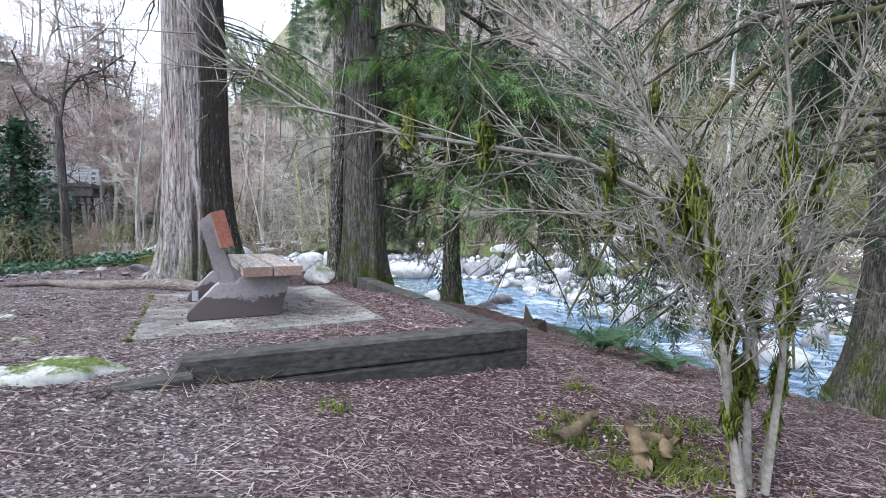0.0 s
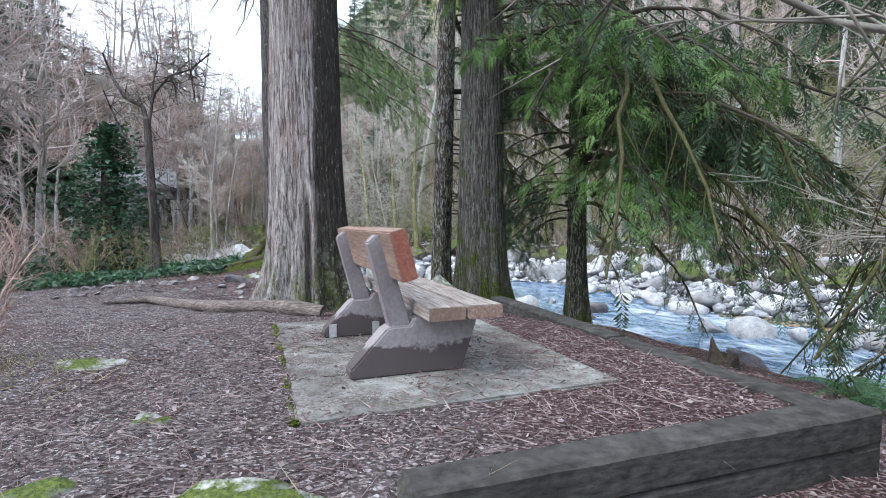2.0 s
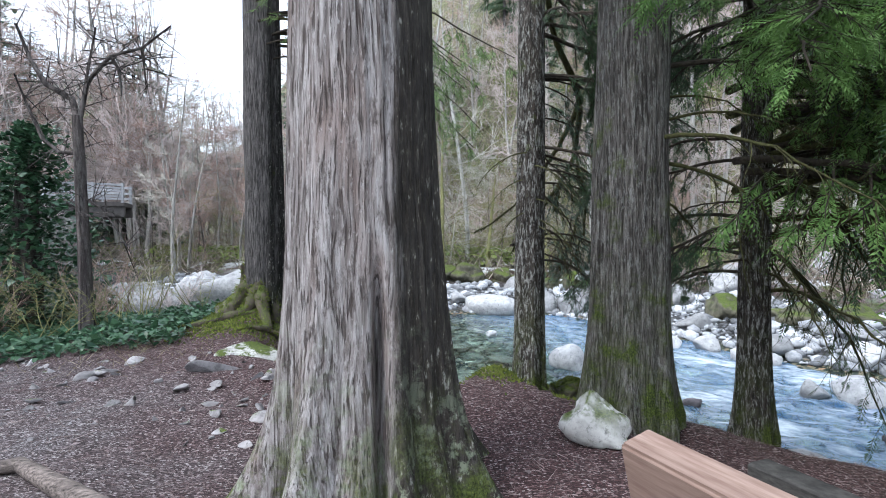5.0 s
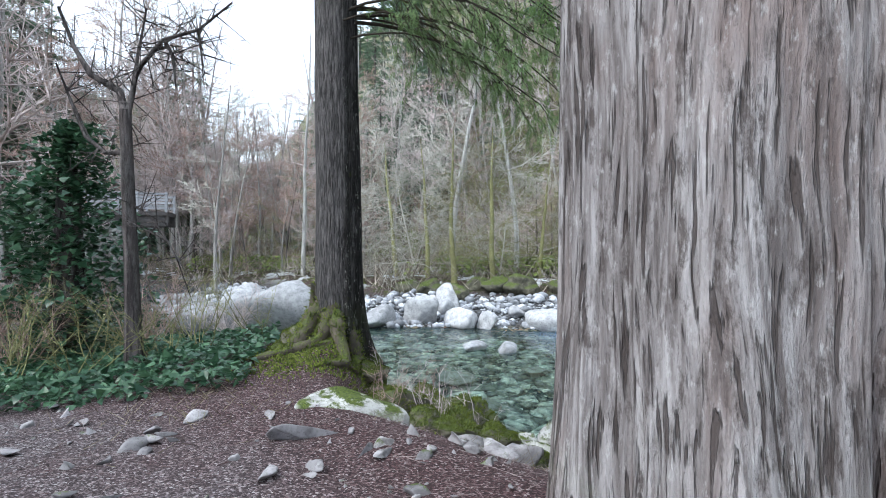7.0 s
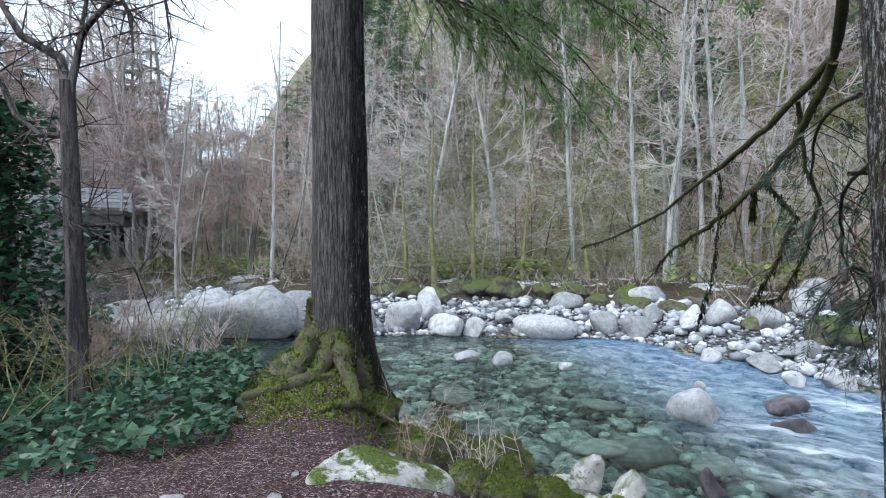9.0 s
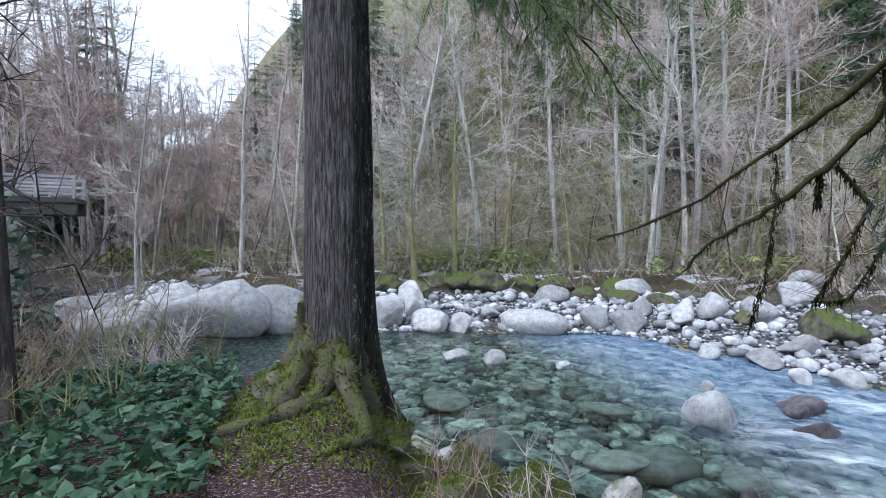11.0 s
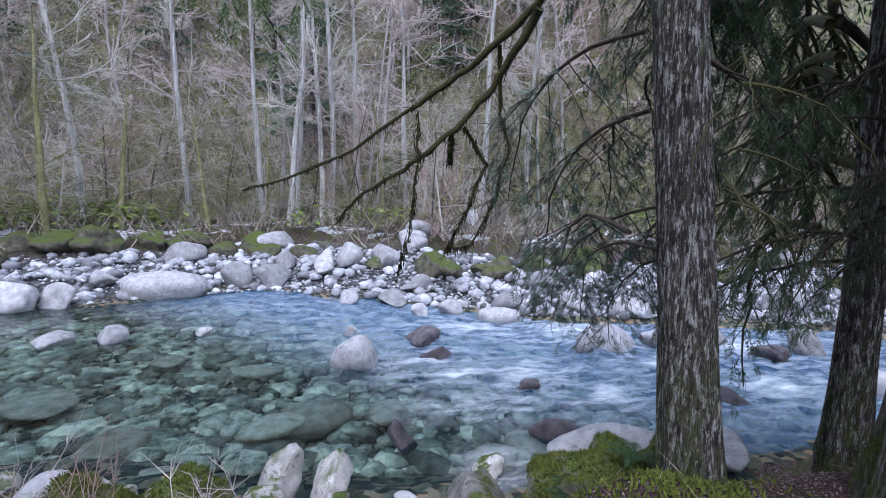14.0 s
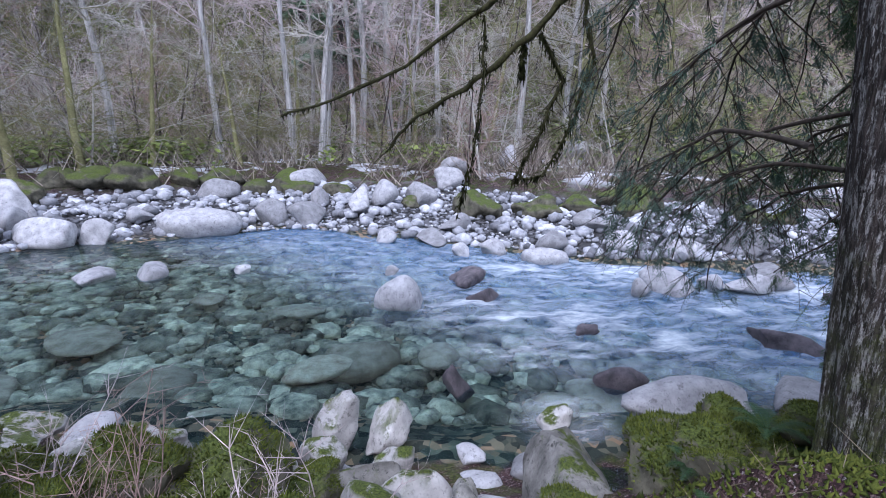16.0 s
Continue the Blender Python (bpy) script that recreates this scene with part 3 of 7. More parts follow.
def grid_object(name, xs, ys, zfun, material, keep=None):
    X, Y = np.meshgrid(xs, ys)
    Z = zfun(X.ravel(), Y.ravel())
    nx, ny = len(xs), len(ys)
    i = np.arange(nx * ny).reshape(ny, nx)
    quads = np.stack([i[:-1, :-1], i[:-1, 1:], i[1:, 1:], i[1:, :-1]], -1).reshape(-1, 4)
    co = np.stack([X.ravel(), Y.ravel(), Z], 1)
    if keep is not None:
        ok = keep(co[:, 0], co[:, 1])
        quads = quads[ok[quads].any(1)]
        used = np.unique(quads)
        back = np.full(len(co), -1)
        back[used] = np.arange(len(used))
        co, quads = co[used], back[quads]
    me = bpy.data.meshes.new(name)
    me.vertices.add(len(co))
    me.vertices.foreach_set("co", co.ravel())
    me.loops.add(quads.size)
    me.loops.foreach_set("vertex_index", quads.ravel())
    me.polygons.add(len(quads))
    me.polygons.foreach_set("loop_start", np.arange(0, quads.size, 4))
    me.update(calc_edges=True)
    me.shade_smooth()
    me.materials.append(material)
    return new(name, me), co


def paint(ob, name, values):
    at = ob.data.attributes.new(name, "FLOAT", "POINT")
    at.data.foreach_set("value", np.asarray(values, np.float32))


ground, co = grid_object("ground", spread(-9.5, 3.5, 0.1, -420, 420), spread(-3.0, 14.0, 0.1, -160, 520), land, M_GROUND)
tagged(ground, "forest ground with wood chips, needles and trodden trail", "ground", kind="structure")
gx, gy = co[:, 0], co[:, 1]
dn, df = banks(gx, gy)
TRAIL = [(0, -12), (-0.6, -3), (-1.2, 0.2), (-2.6, 2.6), (-4.6, 5.2), (-6.6, 7.4), (-10, 9), (-16, 10)]
off = to_line(gx, gy, TRAIL)
paint(ground, "trail", smooth(2.5, 0.6, off) * (dn > 0))
paint(ground, "moss", smooth(3.2, 1.0, dn) * (dn > 0) * 0.8 + smooth(4.6, 6.4, df) * smooth(12, 8, df))
paint(ground, "wood", np.clip(smooth(8, 12, df) + smooth(9, 20, np.hypot(gx + 3, gy - 5)) * (dn > 0), 0, 1))
paint(ground, "snow", smooth(6.5, 8.5, df) * smooth(19, 12, df))
paint(ground, "gravel", smooth(-0.5, 0.5, df) * smooth(6.6, 5.2, df))
paint(ground, "bed", ((dn < 0.1) & (df < 0.3)).astype(float))

# the river: a pool above, rapids below
def rapids(x, y):
    """1 in the broken water, 0 in the pool."""
    run = smooth(-1.5, 1.5, x + 0.25 * (y - 14))
    return run * smooth(-0.2, 0.8, np.minimum(-banks(x, y)[0], -banks(x, y)[1]))


def river(x, y):
    r = rapids(x, y)
    fall = -0.012 * np.clip(x - 1, 0, 30)
    return WATER + fall + 0.012 * waves(x, y, 2.2) + r * (0.045 * waves(x * 0.7, y * 1.4, 2.6, 1) + 0.03 * waves(x, y, 6.1, 2))


water, wc = grid_object("water", spread(-8, 8, 0.12, -95, 70), spread(8, 22, 0.12, -150, 45), river, M_WATER, lambda x, y: (banks(x, y)[0] < 1.0) & (banks(x, y)[1] < 1.2))
tagged(water, "clear turquoise mountain river with white rapids", "river", kind="structure")
FOAM_SPOTS = [(0.7, 16.2, 0.9, 0.28), (1.9, 14.6, 1.1, 0.3), (3.3, 17.6, 1.3, 0.4), (0.0, 14.0, 0.9, 0.25), (2.3, 12.9, 0.7, 0.3), (5.4, 16.2, 1.6, 0.5), (7.5, 13.0, 1.8, 0.6), (5.2, 11.3, 1.2, 0.4), (9.5, 17.5, 2.2, 0.7), (-0.9, 12.4, 0.5, 0.25), (7.0, 18.6, 2.0, 0.5), (12, 14, 3, 1.0), (7.5, 9.0, 1.5, 0.6), (13, 20, 3, 0.9), (4.6, 13.3, 0.8, 0.25), (0.9, 15.2, 1.2, 0.2)]
foam = np.zeros(len(wc))
for fx, fy, rx, ry in FOAM_SPOTS:
    ux, uy = (wc[:, 0] - fx), (wc[:, 1] - fy)
    p, q = 0.9 * ux - 0.44 * uy, 0.44 * ux + 0.9 * uy
    foam = np.maximum(foam, np.exp(-(p / rx) ** 2 - (q / (1.9 * ry)) ** 2))
paint(water, "foam", np.clip(0.5 * foam + 0.2 * rapids(wc[:, 0], wc[:, 1]), 0, 1))
paint(water, "murk", np.clip(0.34 * smooth(-1.5, 3.0, wc[:, 0] + 0.25 * (wc[:, 1] - 14)), 0, 1))

# ---- the bench and its terrace ----
YAW = math.degrees(math.atan2(0.84, 1.69))
PAD_M = TERRACE @ pose(-2.17, 3.47, 0, 0, 0, YAW)  # the pad's near corner; x along the short side, y along the long side


def put(ob, m):
    ob.matrix_basis = m
    return ob


def concrete_pad():
    bm = block((1.89, 2.58, 0.14), 0.012, 0.004, 6)
    turned(bm, pose(0.945, 1.29, -0.055))
    pad = part("concrete_pad", bm, M_CONCRETE, smooth=False)
    put(pad, PAD_M)
    tagged(pad, "weathered concrete pad with moss along its edge", "concrete pad")


def timber(length, top, foot, chamfer, seed):
    """One squared, worn timber along -x, with a sloped end at x = 0."""
    bm = bmesh.new()
    w, n = 0.2, 26
    xs = [-length + i * (length - chamfer * 0.7) / n for i in range(n + 1)] + ([0] if chamfer else [])
    rings = []
    for x in xs:
        zt = max(foot + 0.02, top - (chamfer if x == 0 else 0) + 0.009 * noise.noise((x * 3, 0.3, seed)))
        j = 0.008 * noise.noise((x * 4, 5, seed))
        rings.append([bm.verts.new(c) for c in ((x, j + 0.008, foot), (x, w + j, foot), (x, w - 0.004, zt - 0.012), (x, w - 0.02, zt), (x, 0.02 + j, zt), (x, j, zt - 0.018), (x, j, foot + 0.01))])
    for p, q in zip(rings[:-1], rings[1:]):
        for k in range(7):
            bm.faces.new((p[k], q[k], q[(k + 1) % 7], p[(k + 1) % 7]))
    bm.faces.new(rings[0])
    bm.faces.new(rings[-1][::-1])
    bmesh.ops.recalc_face_normals(bm, faces=bm.faces)
    return bm


def curb(m, courses, label):
    edge = thing("timber_edging", (0, 0, 0), label, "timber edging", "timber edging round the terrace")
    put(edge, m)
    for i, (length, top, foot, chamfer) in enumerate(courses):
        part("timber", timber(length, top, foot, chamfer, i + length), M_TIMBER, edge, smooth=False)


def timber_edging():
    turn = math.degrees(math.atan2(0.413, 0.911))
    flip = Matrix.Diagonal((-1, 1, 1, 1))
    curb(TERRACE @ pose(0.65, 3.85, 0, 0, 0, turn) @ pose(-2.46, 0, 0) @ flip, [(2.46, 0.04, -0.125, 0.14), (2.44, -0.131, -0.5, 0.0)], "dark weathered retaining timbers with a sloped end")
    curb(TERRACE @ pose(0.65, 3.85, -0.03, 0, 0, turn + 90) @ pose(4.3, 0, 0), [(2.4, 0.04, -0.35, 0.0)], "grey timber edging along the river side of the terrace")
    curb(TERRACE @ pose(0.65, 3.85, -0.03, 0, 0, turn + 90) @ pose(1.895, 0, 0), [(1.89, 0.035, -0.5, 0.0)], "grey timber edging along the river side of the terrace")
    curb(pose(-1.62, 2.4, ground_at(-1.5, 2.5) - 0.015, 0, 0, 38) @ Matrix.Diagonal((-1, 0.6, 1, 1)), [(0.4, 0.04, -0.2, 0.05)], "low timber stub let into the ground")


def bench():
    """Two concrete supports, two seat planks and one back plank."""
    b = thing("bench", (0, 0, 0), "park bench with concrete supports and red-brown timber planks", "bench")
    # own axes: x to the front of the seat, y along the bench, from its near end
    put(b, TERRACE @ pose(-1.65, 4.18, 0, 0, 0, YAW))
    for y in (0.16, 1.36):
        bm = bmesh.new()
        prof = [(-0.43, 0.0), (0.3, 0.0), (0.34, 0.12), (0.42, 0.36), (-0.02, 0.36), (-0.05, 0.31), (-0.16, 0.31), (-0.2, 0.3), (-0.43, 0.06)]
        sides = [[bm.verts.new((x, y + s, z + 0.015)) for x, z in prof] for s in (0, 0.16)]
        bm.faces.new(sides[0])
        bm.faces.new(sides[1][::-1])
        for k in range(len(prof)):
            bm.faces.new((sides[0][k], sides[1][k], sides[1][(k + 1) % len(prof)], sides[0][(k + 1) % len(prof)]))
        bmesh.ops.recalc_face_normals(bm, faces=bm.faces)
        bmesh.ops.bevel(bm, geom=list(bm.edges), offset=0.012, segments=2, affect="EDGES")
        foot = part("support", bm, M_FOOT, b, smooth=False)
        bm = bmesh.new()
        prof = [(-0.17, 0.28), (-0.03, 0.28), (-0.2, 0.84), (-0.25, 0.885), (-0.31, 0.83)]
        sides = [[bm.verts.new((x, y + s, z + 0.015)) for x, z in prof] for s in (0.02, 0.14)]
        bm.faces.new(sides[0])
        bm.faces.new(sides[1][::-1])
        for k in range(len(prof)):
            bm.faces.new((sides[0][k], sides[1][k], sides[1][(k + 1) % len(prof)], sides[0][(k + 1) % len(prof)]))
        bmesh.ops.recalc_face_normals(bm, faces=bm.faces)
        bmesh.ops.bevel(bm, geom=list(bm.edges), offset=0.01, segments=2, affect="EDGES")
        part("back_post", bm, M_CEMENT, b, smooth=False)
        for x in (-0.36, 0.0) if y > 1 else ():
            bm = turned(block((0.06, 0.012, 0.11), 0.003), pose(x, y - 0.005, 0.075))
            part("bracket", bm, M_STEEL, foot, "zinc angle bracket", smooth=False)
        for z in (0.42, 0.62):
            bm = bmesh.new()
            bmesh.ops.create_cone(bm, cap_ends=True, segments=10, radius1=0.014, radius2=0.012, depth=0.016)
            turned(bm, pose(-0.15 - (z - 0.4) * 0.27, y + 0.08, z, 0, -73, 0))
            part("bolt", bm, M_STEEL, b, smooth=False)
    length = 1.96
    for x, m, lab in ((0.1, M_PLANK_GREY, "greyed seat plank"), (0.345, M_PLANK_GREY, "greyed seat plank with a red-brown end")):
        bm = turned(block((0.232, length, 0.085), 0.009, 0.003, 5), pose(x, length / 2 - 0.1, 0.43))
        plank = part("seat_plank", bm, m, b, lab, smooth=False)
        bm = turned(block((0.226, 0.004, 0.078), 0.001), pose(x, -0.1025, 0.43))
        part("end_grain", bm, M_PLANK if x > 0.2 else M_ENDGRAIN, plank, "red-brown sawn plank end" if x > 0.2 else "brown sawn plank end", smooth=False)
    bm = turned(block((0.1, length - 0.02, 0.3), 0.009, 0.003, 5), pose(-0.16, length / 2 - 0.1, 0.78, 0, -14, 0))
    back = part("back_plank", bm, M_PLANK, b, "red-brown timber back plank", smooth=False)
    bm = turned(block((0.094, 0.004, 0.29), 0.001), pose(-0.16, -0.093, 0.78, 0, -14, 0))
    part("end_grain", bm, M_REDEND, back, "red sawn plank end", smooth=False)


def foot_material():
    """Concrete with a dark water line soaked up from below."""
    m, nt = start("damp_footed_concrete")
    v = coords(nt)
    fine = noise_tex(nt, v, 45)
    sep = nt.nodes.new("ShaderNodeSeparateXYZ")
    nt.links.new(v, sep.inputs[0])
    line = math_node(nt, "ADD", math_node(nt, "MULTIPLY", math_node(nt, "SUBTRACT", sep.outputs["Z"], 0.15), 1.8), math_node(nt, "MULTIPLY", noise_tex(nt, v, 9, 5), 0.45))
    col = mix(nt, ramp(nt, line, [(0.5, (0, 0, 0)), (0.54, (1, 1, 1))]), (0.085, 0.07, 0.072), ramp(nt, fine, [(0.3, (0.22, 0.2, 0.21)), (0.7, (0.31, 0.28, 0.29))]))
    finish(nt, col, 0.85, fine, 0.25, 0.004)
    return m


M_FOOT = foot_material()
M_REDEND = plain("red_plank_end", (0.22, 0.075, 0.05), (0.36, 0.15, 0.11), 60, 0.75)
M_ENDGRAIN = plain("brown_plank_end", (0.2, 0.13, 0.1), (0.33, 0.23, 0.19), 60, 0.8)
concrete_pad()
timber_edging()
bench()


# ---- big trees ----
def trunk_bag(radii, height, lean=(0, 0), flare=0.3, lobes=6, ridge=0.02, ribs=40, around=128, up=110, seed=1, groove=None):
    """A furrowed trunk: flared and lobed at the foot, ribbed by bark; radii at the foot and at the top."""
    rng = np.random.default_rng(seed)
    ang = np.linspace(0, 2 * np.pi, around, endpoint=False)
    t = np.linspace(0, 1, up) ** 1.5
    bag = Bag()
    z = t * height - 0.3
    ph = rng.uniform(0, 6.28, 6)
    rib = np.zeros((up, around))
    for k, amp in ((ribs, 1.0), (ribs * 2 + 3, 0.5), (ribs // 2 + 1, 0.8)):
        drift = 0.25 * np.sin(z * 1.7 + ph[0] * k) + 0.12 * np.sin(z * 4.3 + k)
        amp_z = 0.6 + 0.4 * np.sin(z[:, None] * (1.1 + 0.1 * k % 3) + ang[None] * 3 + k)
        rib += amp * amp_z * np.abs(np.sin(0.5 * k * (ang[None] + drift[:, None] * 0.12) + ph[1] * k))
    lobe = sum(np.cos(k * ang + ph[k % 6]) * w for k, w in ((lobes, 0.6), (lobes - 2, 0.4), (2 * lobes + 1, 0.25)))
    foot = np.exp(-np.maximum(z, 0) / 0.42)
    up_foot = np.exp(-np.maximum(z, 0) / 1.6)
    base = radii[0] + (radii[1] - radii[0]) * t
    r = base[:, None] + flare * foot[:, None] * (0.75 + 0.55 * lobe[None]) + 0.09 * base[:, None] * up_foot[:, None] * lobe[None] + ridge * (rib - 1.2)
    if groove:
        ga, depth, width, top = groove
        da = np.angle(np.exp(1j * (ang - ga)))
        r = r - depth * np.exp(-(da / width) ** 2)[None] * smooth(top, top * 0.5, z)[:, None]
    x = r * np.cos(ang)[None] + lean[0] * z[:, None]
    y = r * np.sin(ang)[None] + lean[1] * z[:, None]
    v = np.stack([x, y, np.broadcast_to(z[:, None], x.shape)], -1).reshape(-1, 3)
    f = [(i * around + j, i * around + (j + 1) % around, (i + 1) * around + (j + 1) % around, (i + 1) * around + j) for i in range(up - 1) for j in range(around)]
    bag.add(v, f)
    return bag


def big_tree(name, at, label, category, material, **shape):
    tree = thing(name, at, label, category)
    trunk = part("trunk", trunk_bag(**shape), material, tree)
    return tree


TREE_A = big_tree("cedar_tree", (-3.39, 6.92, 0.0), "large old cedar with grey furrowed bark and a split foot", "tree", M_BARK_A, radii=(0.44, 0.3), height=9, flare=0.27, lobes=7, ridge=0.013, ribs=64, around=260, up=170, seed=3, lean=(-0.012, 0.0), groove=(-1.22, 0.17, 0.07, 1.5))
TREE_C = big_tree("cedar_tree", (-1.47, 8.56, -0.13), "mossy cedar trunk with shaggy brown bark", "tree", M_BARK_C, radii=(0.335, 0.24), height=9, flare=0.12, ridge=0.014, ribs=44, around=180, up=120, seed=5, lean=(0.005, 0.0))
TREE_B = big_tree("hemlock_tree", (-2.2, 9.66, -0.25), "slim dark hemlock trunk flecked with pale lichen", "tree", M_BARK_B, radii=(0.165, 0.14), height=10, lean=(0.015, 0.1), flare=0.03, ridge=0.008, ribs=26, around=100, up=120, seed=8)
TREE_D = big_tree("hemlock_tree", (0.0, 9.34, -0.6), "dark slim hemlock trunk with mossy foot on the bank", "tree", M_BARK_B, radii=(0.145, 0.12), height=10, flare=0.07, ridge=0.008, ribs=26, around=100, up=100, seed=11)
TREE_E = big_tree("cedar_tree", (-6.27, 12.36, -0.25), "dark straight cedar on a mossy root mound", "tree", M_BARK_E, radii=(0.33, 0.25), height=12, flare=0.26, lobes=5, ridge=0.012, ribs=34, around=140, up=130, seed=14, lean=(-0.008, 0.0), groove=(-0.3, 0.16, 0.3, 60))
TREE_R = big_tree("cedar_tree", (4.7, 5.7, -1.05), "leaning mossy cedar trunk by the river", "tree", M_BARK_C, radii=(0.3, 0.24), height=9, flare=0.2, ridge=0.012, ribs=34, around=90, up=80, seed=17, lean=(0.12, 0.05))
TREE_S = big_tree("young_tree", (-9.1, 12.0, -0.42), "thin bare dark sapling with rising limbs", "tree", M_BARK_S, radii=(0.105, 0.075), height=4.1, flare=0.06, ridge=0.004, ribs=14, around=40, up=60, seed=19, lean=(-0.035, 0))

# ---- rocks ----
def rock_mesh(name, seed, subdiv=3, flat=0.7, bumpy=0.28, cut=0.35):
    """A river-worn stone about 1 across: a ball pushed in by soft planes and roughened."""
    rng = random.Random(seed)
    bm = bmesh.new()
    bmesh.ops.create_icosphere(bm, subdivisions=subdiv, radius=0.5)
    planes = [(Vector((rng.gauss(0, 1), rng.gauss(0, 1), rng.gauss(0, 0.8))).normalized(), rng.uniform(0.5 - cut * 0.55, 0.5)) for _ in range(9)]
    shift = Vector((rng.uniform(0, 50), seed, 0))
    for v in bm.verts:
        for n, d in planes:
            over = v.co.dot(n) - d
            if over > 0:
                v.co -= n * over * 0.85
        v.co *= 1 + bumpy * noise.noise(v.co * 2.3 + shift) + bumpy * 0.25 * noise.noise(v.co * 7 + shift) + bumpy * 0.1 * noise.noise(v.co * 17 + shift)
        v.co.z *= flat
    me = bpy.data.meshes.new(name)
    bm.to_mesh(me)
    bm.free()
    me.shade_smooth()
    return me


def rock_set(name, material, seed, count=5, **shape):
    out = []
    for i in range(count):
        me = rock_mesh(name, seed + i, **shape)
        me.materials.append(material)
        out.append(me)
    return out


ROUND = rock_set("river_boulder", M_ROCK, 20, 6, subdiv=3, flat=0.72, bumpy=0.2, cut=0.6)
ROUGH = rock_set("mossy_rock", M_MOSSROCK, 40, 5, subdiv=4, flat=0.75, bumpy=0.3, cut=0.6)
MOSSY = rock_set("moss_rock", M_MOSSY, 60, 4, subdiv=4, flat=0.75, bumpy=0.42)
def slab_mesh(name, seed):
    """A flat stone let into the ground, uneven in outline and top, about 1 across."""
    bag = Bag()
    rings, n = 22, 72
    v = []
    for i in range(rings + 1):
        t = i / rings
        for j in range(n):
            a = 2 * math.pi * j / n
            out = 0.5 * (1 + 0.32 * noise.noise((math.cos(a) * 1.1, math.sin(a) * 1.1, seed)) + 0.2 * noise.noise((math.cos(a) * 3, math.sin(a) * 3, seed + 9)))
            x, y = math.cos(a) * out * t, math.sin(a) * out * t
            z = 0.3 * (1 - t ** 7) + 0.16 * noise.noise((x * 3, y * 3, seed)) + 0.05 * noise.noise((x * 11, y * 11, seed)) - 0.35 * (t > 0.99)
            v.append((x, y, z))
    f = [(i * n + j, i * n + (j + 1) % n, (i + 1) * n + (j + 1) % n, (i + 1) * n + j) for i in range(rings) for j in range(n)]
    bag.add(v, f)
    me = bag.mesh(name)
    me.materials.append(M_SLAB)
    return me


SLAB = [slab_mesh("flat_stone", 3.7 * i) for i in range(4)]
SUNK = rock_set("sunken_boulder", M_SUNK, 110, 3, subdiv=3, flat=0.72, bumpy=0.2)
GREY = rock_set("trail_stone", M_GREYROCK, 130, 7, subdiv=3, flat=0.8, bumpy=0.3, cut=1.15)
SPECK = rock_set("speckled_boulder", M_SPECK, 150, 3, subdiv=4, flat=0.75, bumpy=0.36, cut=0.7)
WET = rock_set("wet_rock", M_WETROCK, 80, 4, subdiv=3, flat=0.65, bumpy=0.35, cut=0.7)


def rock(kinds, i, x, y, z, sx, sy, sz, turn, name, label, group=""):
    ob = new(name, kinds[i % len(kinds)])
    ob.matrix_basis = pose(x, y, z, 0, 0, turn) @ Matrix.Diagonal((sx, sy, sz, 1))
    if ob.data.name in FUR and y < 16:
        tagged(part("moss", FUR[ob.data.name], None, ob, "short yellow-green moss"), kind="stuff")
    return tagged(ob, label, "rock", group)


def fur_mesh(me, seed, count=2600):
    """Short moss over the upper side of one stone shape."""
    rng = np.random.default_rng(seed)
    quads = [(np.array(p.center), np.array(p.normal), p.area) for p in me.polygons if p.normal.z > 0.05]
    share = np.array([q[2] for q in quads])
    verts, faces = [], []
    for k in rng.choice(len(quads), count, p=share / share.sum()):
        c, n, area = quads[k]
        if noise.noise(Vector(c) * 5 + Vector((seed, 0, 0))) + 0.9 * n[2] < rng.uniform(0.1, 0.75):
            continue
        c = c + np.cross(n, rng.normal(0, 1, 3)) * math.sqrt(area) * 0.5
        tip = c + n * rng.uniform(0.012, 0.05) + rng.normal(0, 0.014, 3)
        s = np.cross(n, rng.normal(0, 1, 3))
        s *= 0.011 / (np.linalg.norm(s) + 1e-9)
        u = np.cross(n, s)
        m = len(verts)
        verts += [c + s - n * 0.006, c - 0.5 * s + 0.87 * u - n * 0.006, c - 0.5 * s - 0.87 * u - n * 0.006, tip]
        faces += [(m, m + 1, m + 3), (m + 1, m + 2, m + 3), (m + 2, m, m + 3)]
    fur = bpy.data.meshes.new("moss")
    fur.from_pydata([tuple(v) for v in verts], [], faces)
    fur.materials.append(M_MOSSTUFT)
    return fur


FUR = {me.name: fur_mesh(me, 300 + i) for i, me in enumerate(MOSSY)}
G_POOL, G_BAR, G_BANK, G_TRAIL = "boulders in the river", "boulders on the gravel bar", "mossy rocks on the bank", "stones by the trail"
PALE, DARK = "smooth pale granite boulder standing in the river", "dark wet boulder in the rapids"


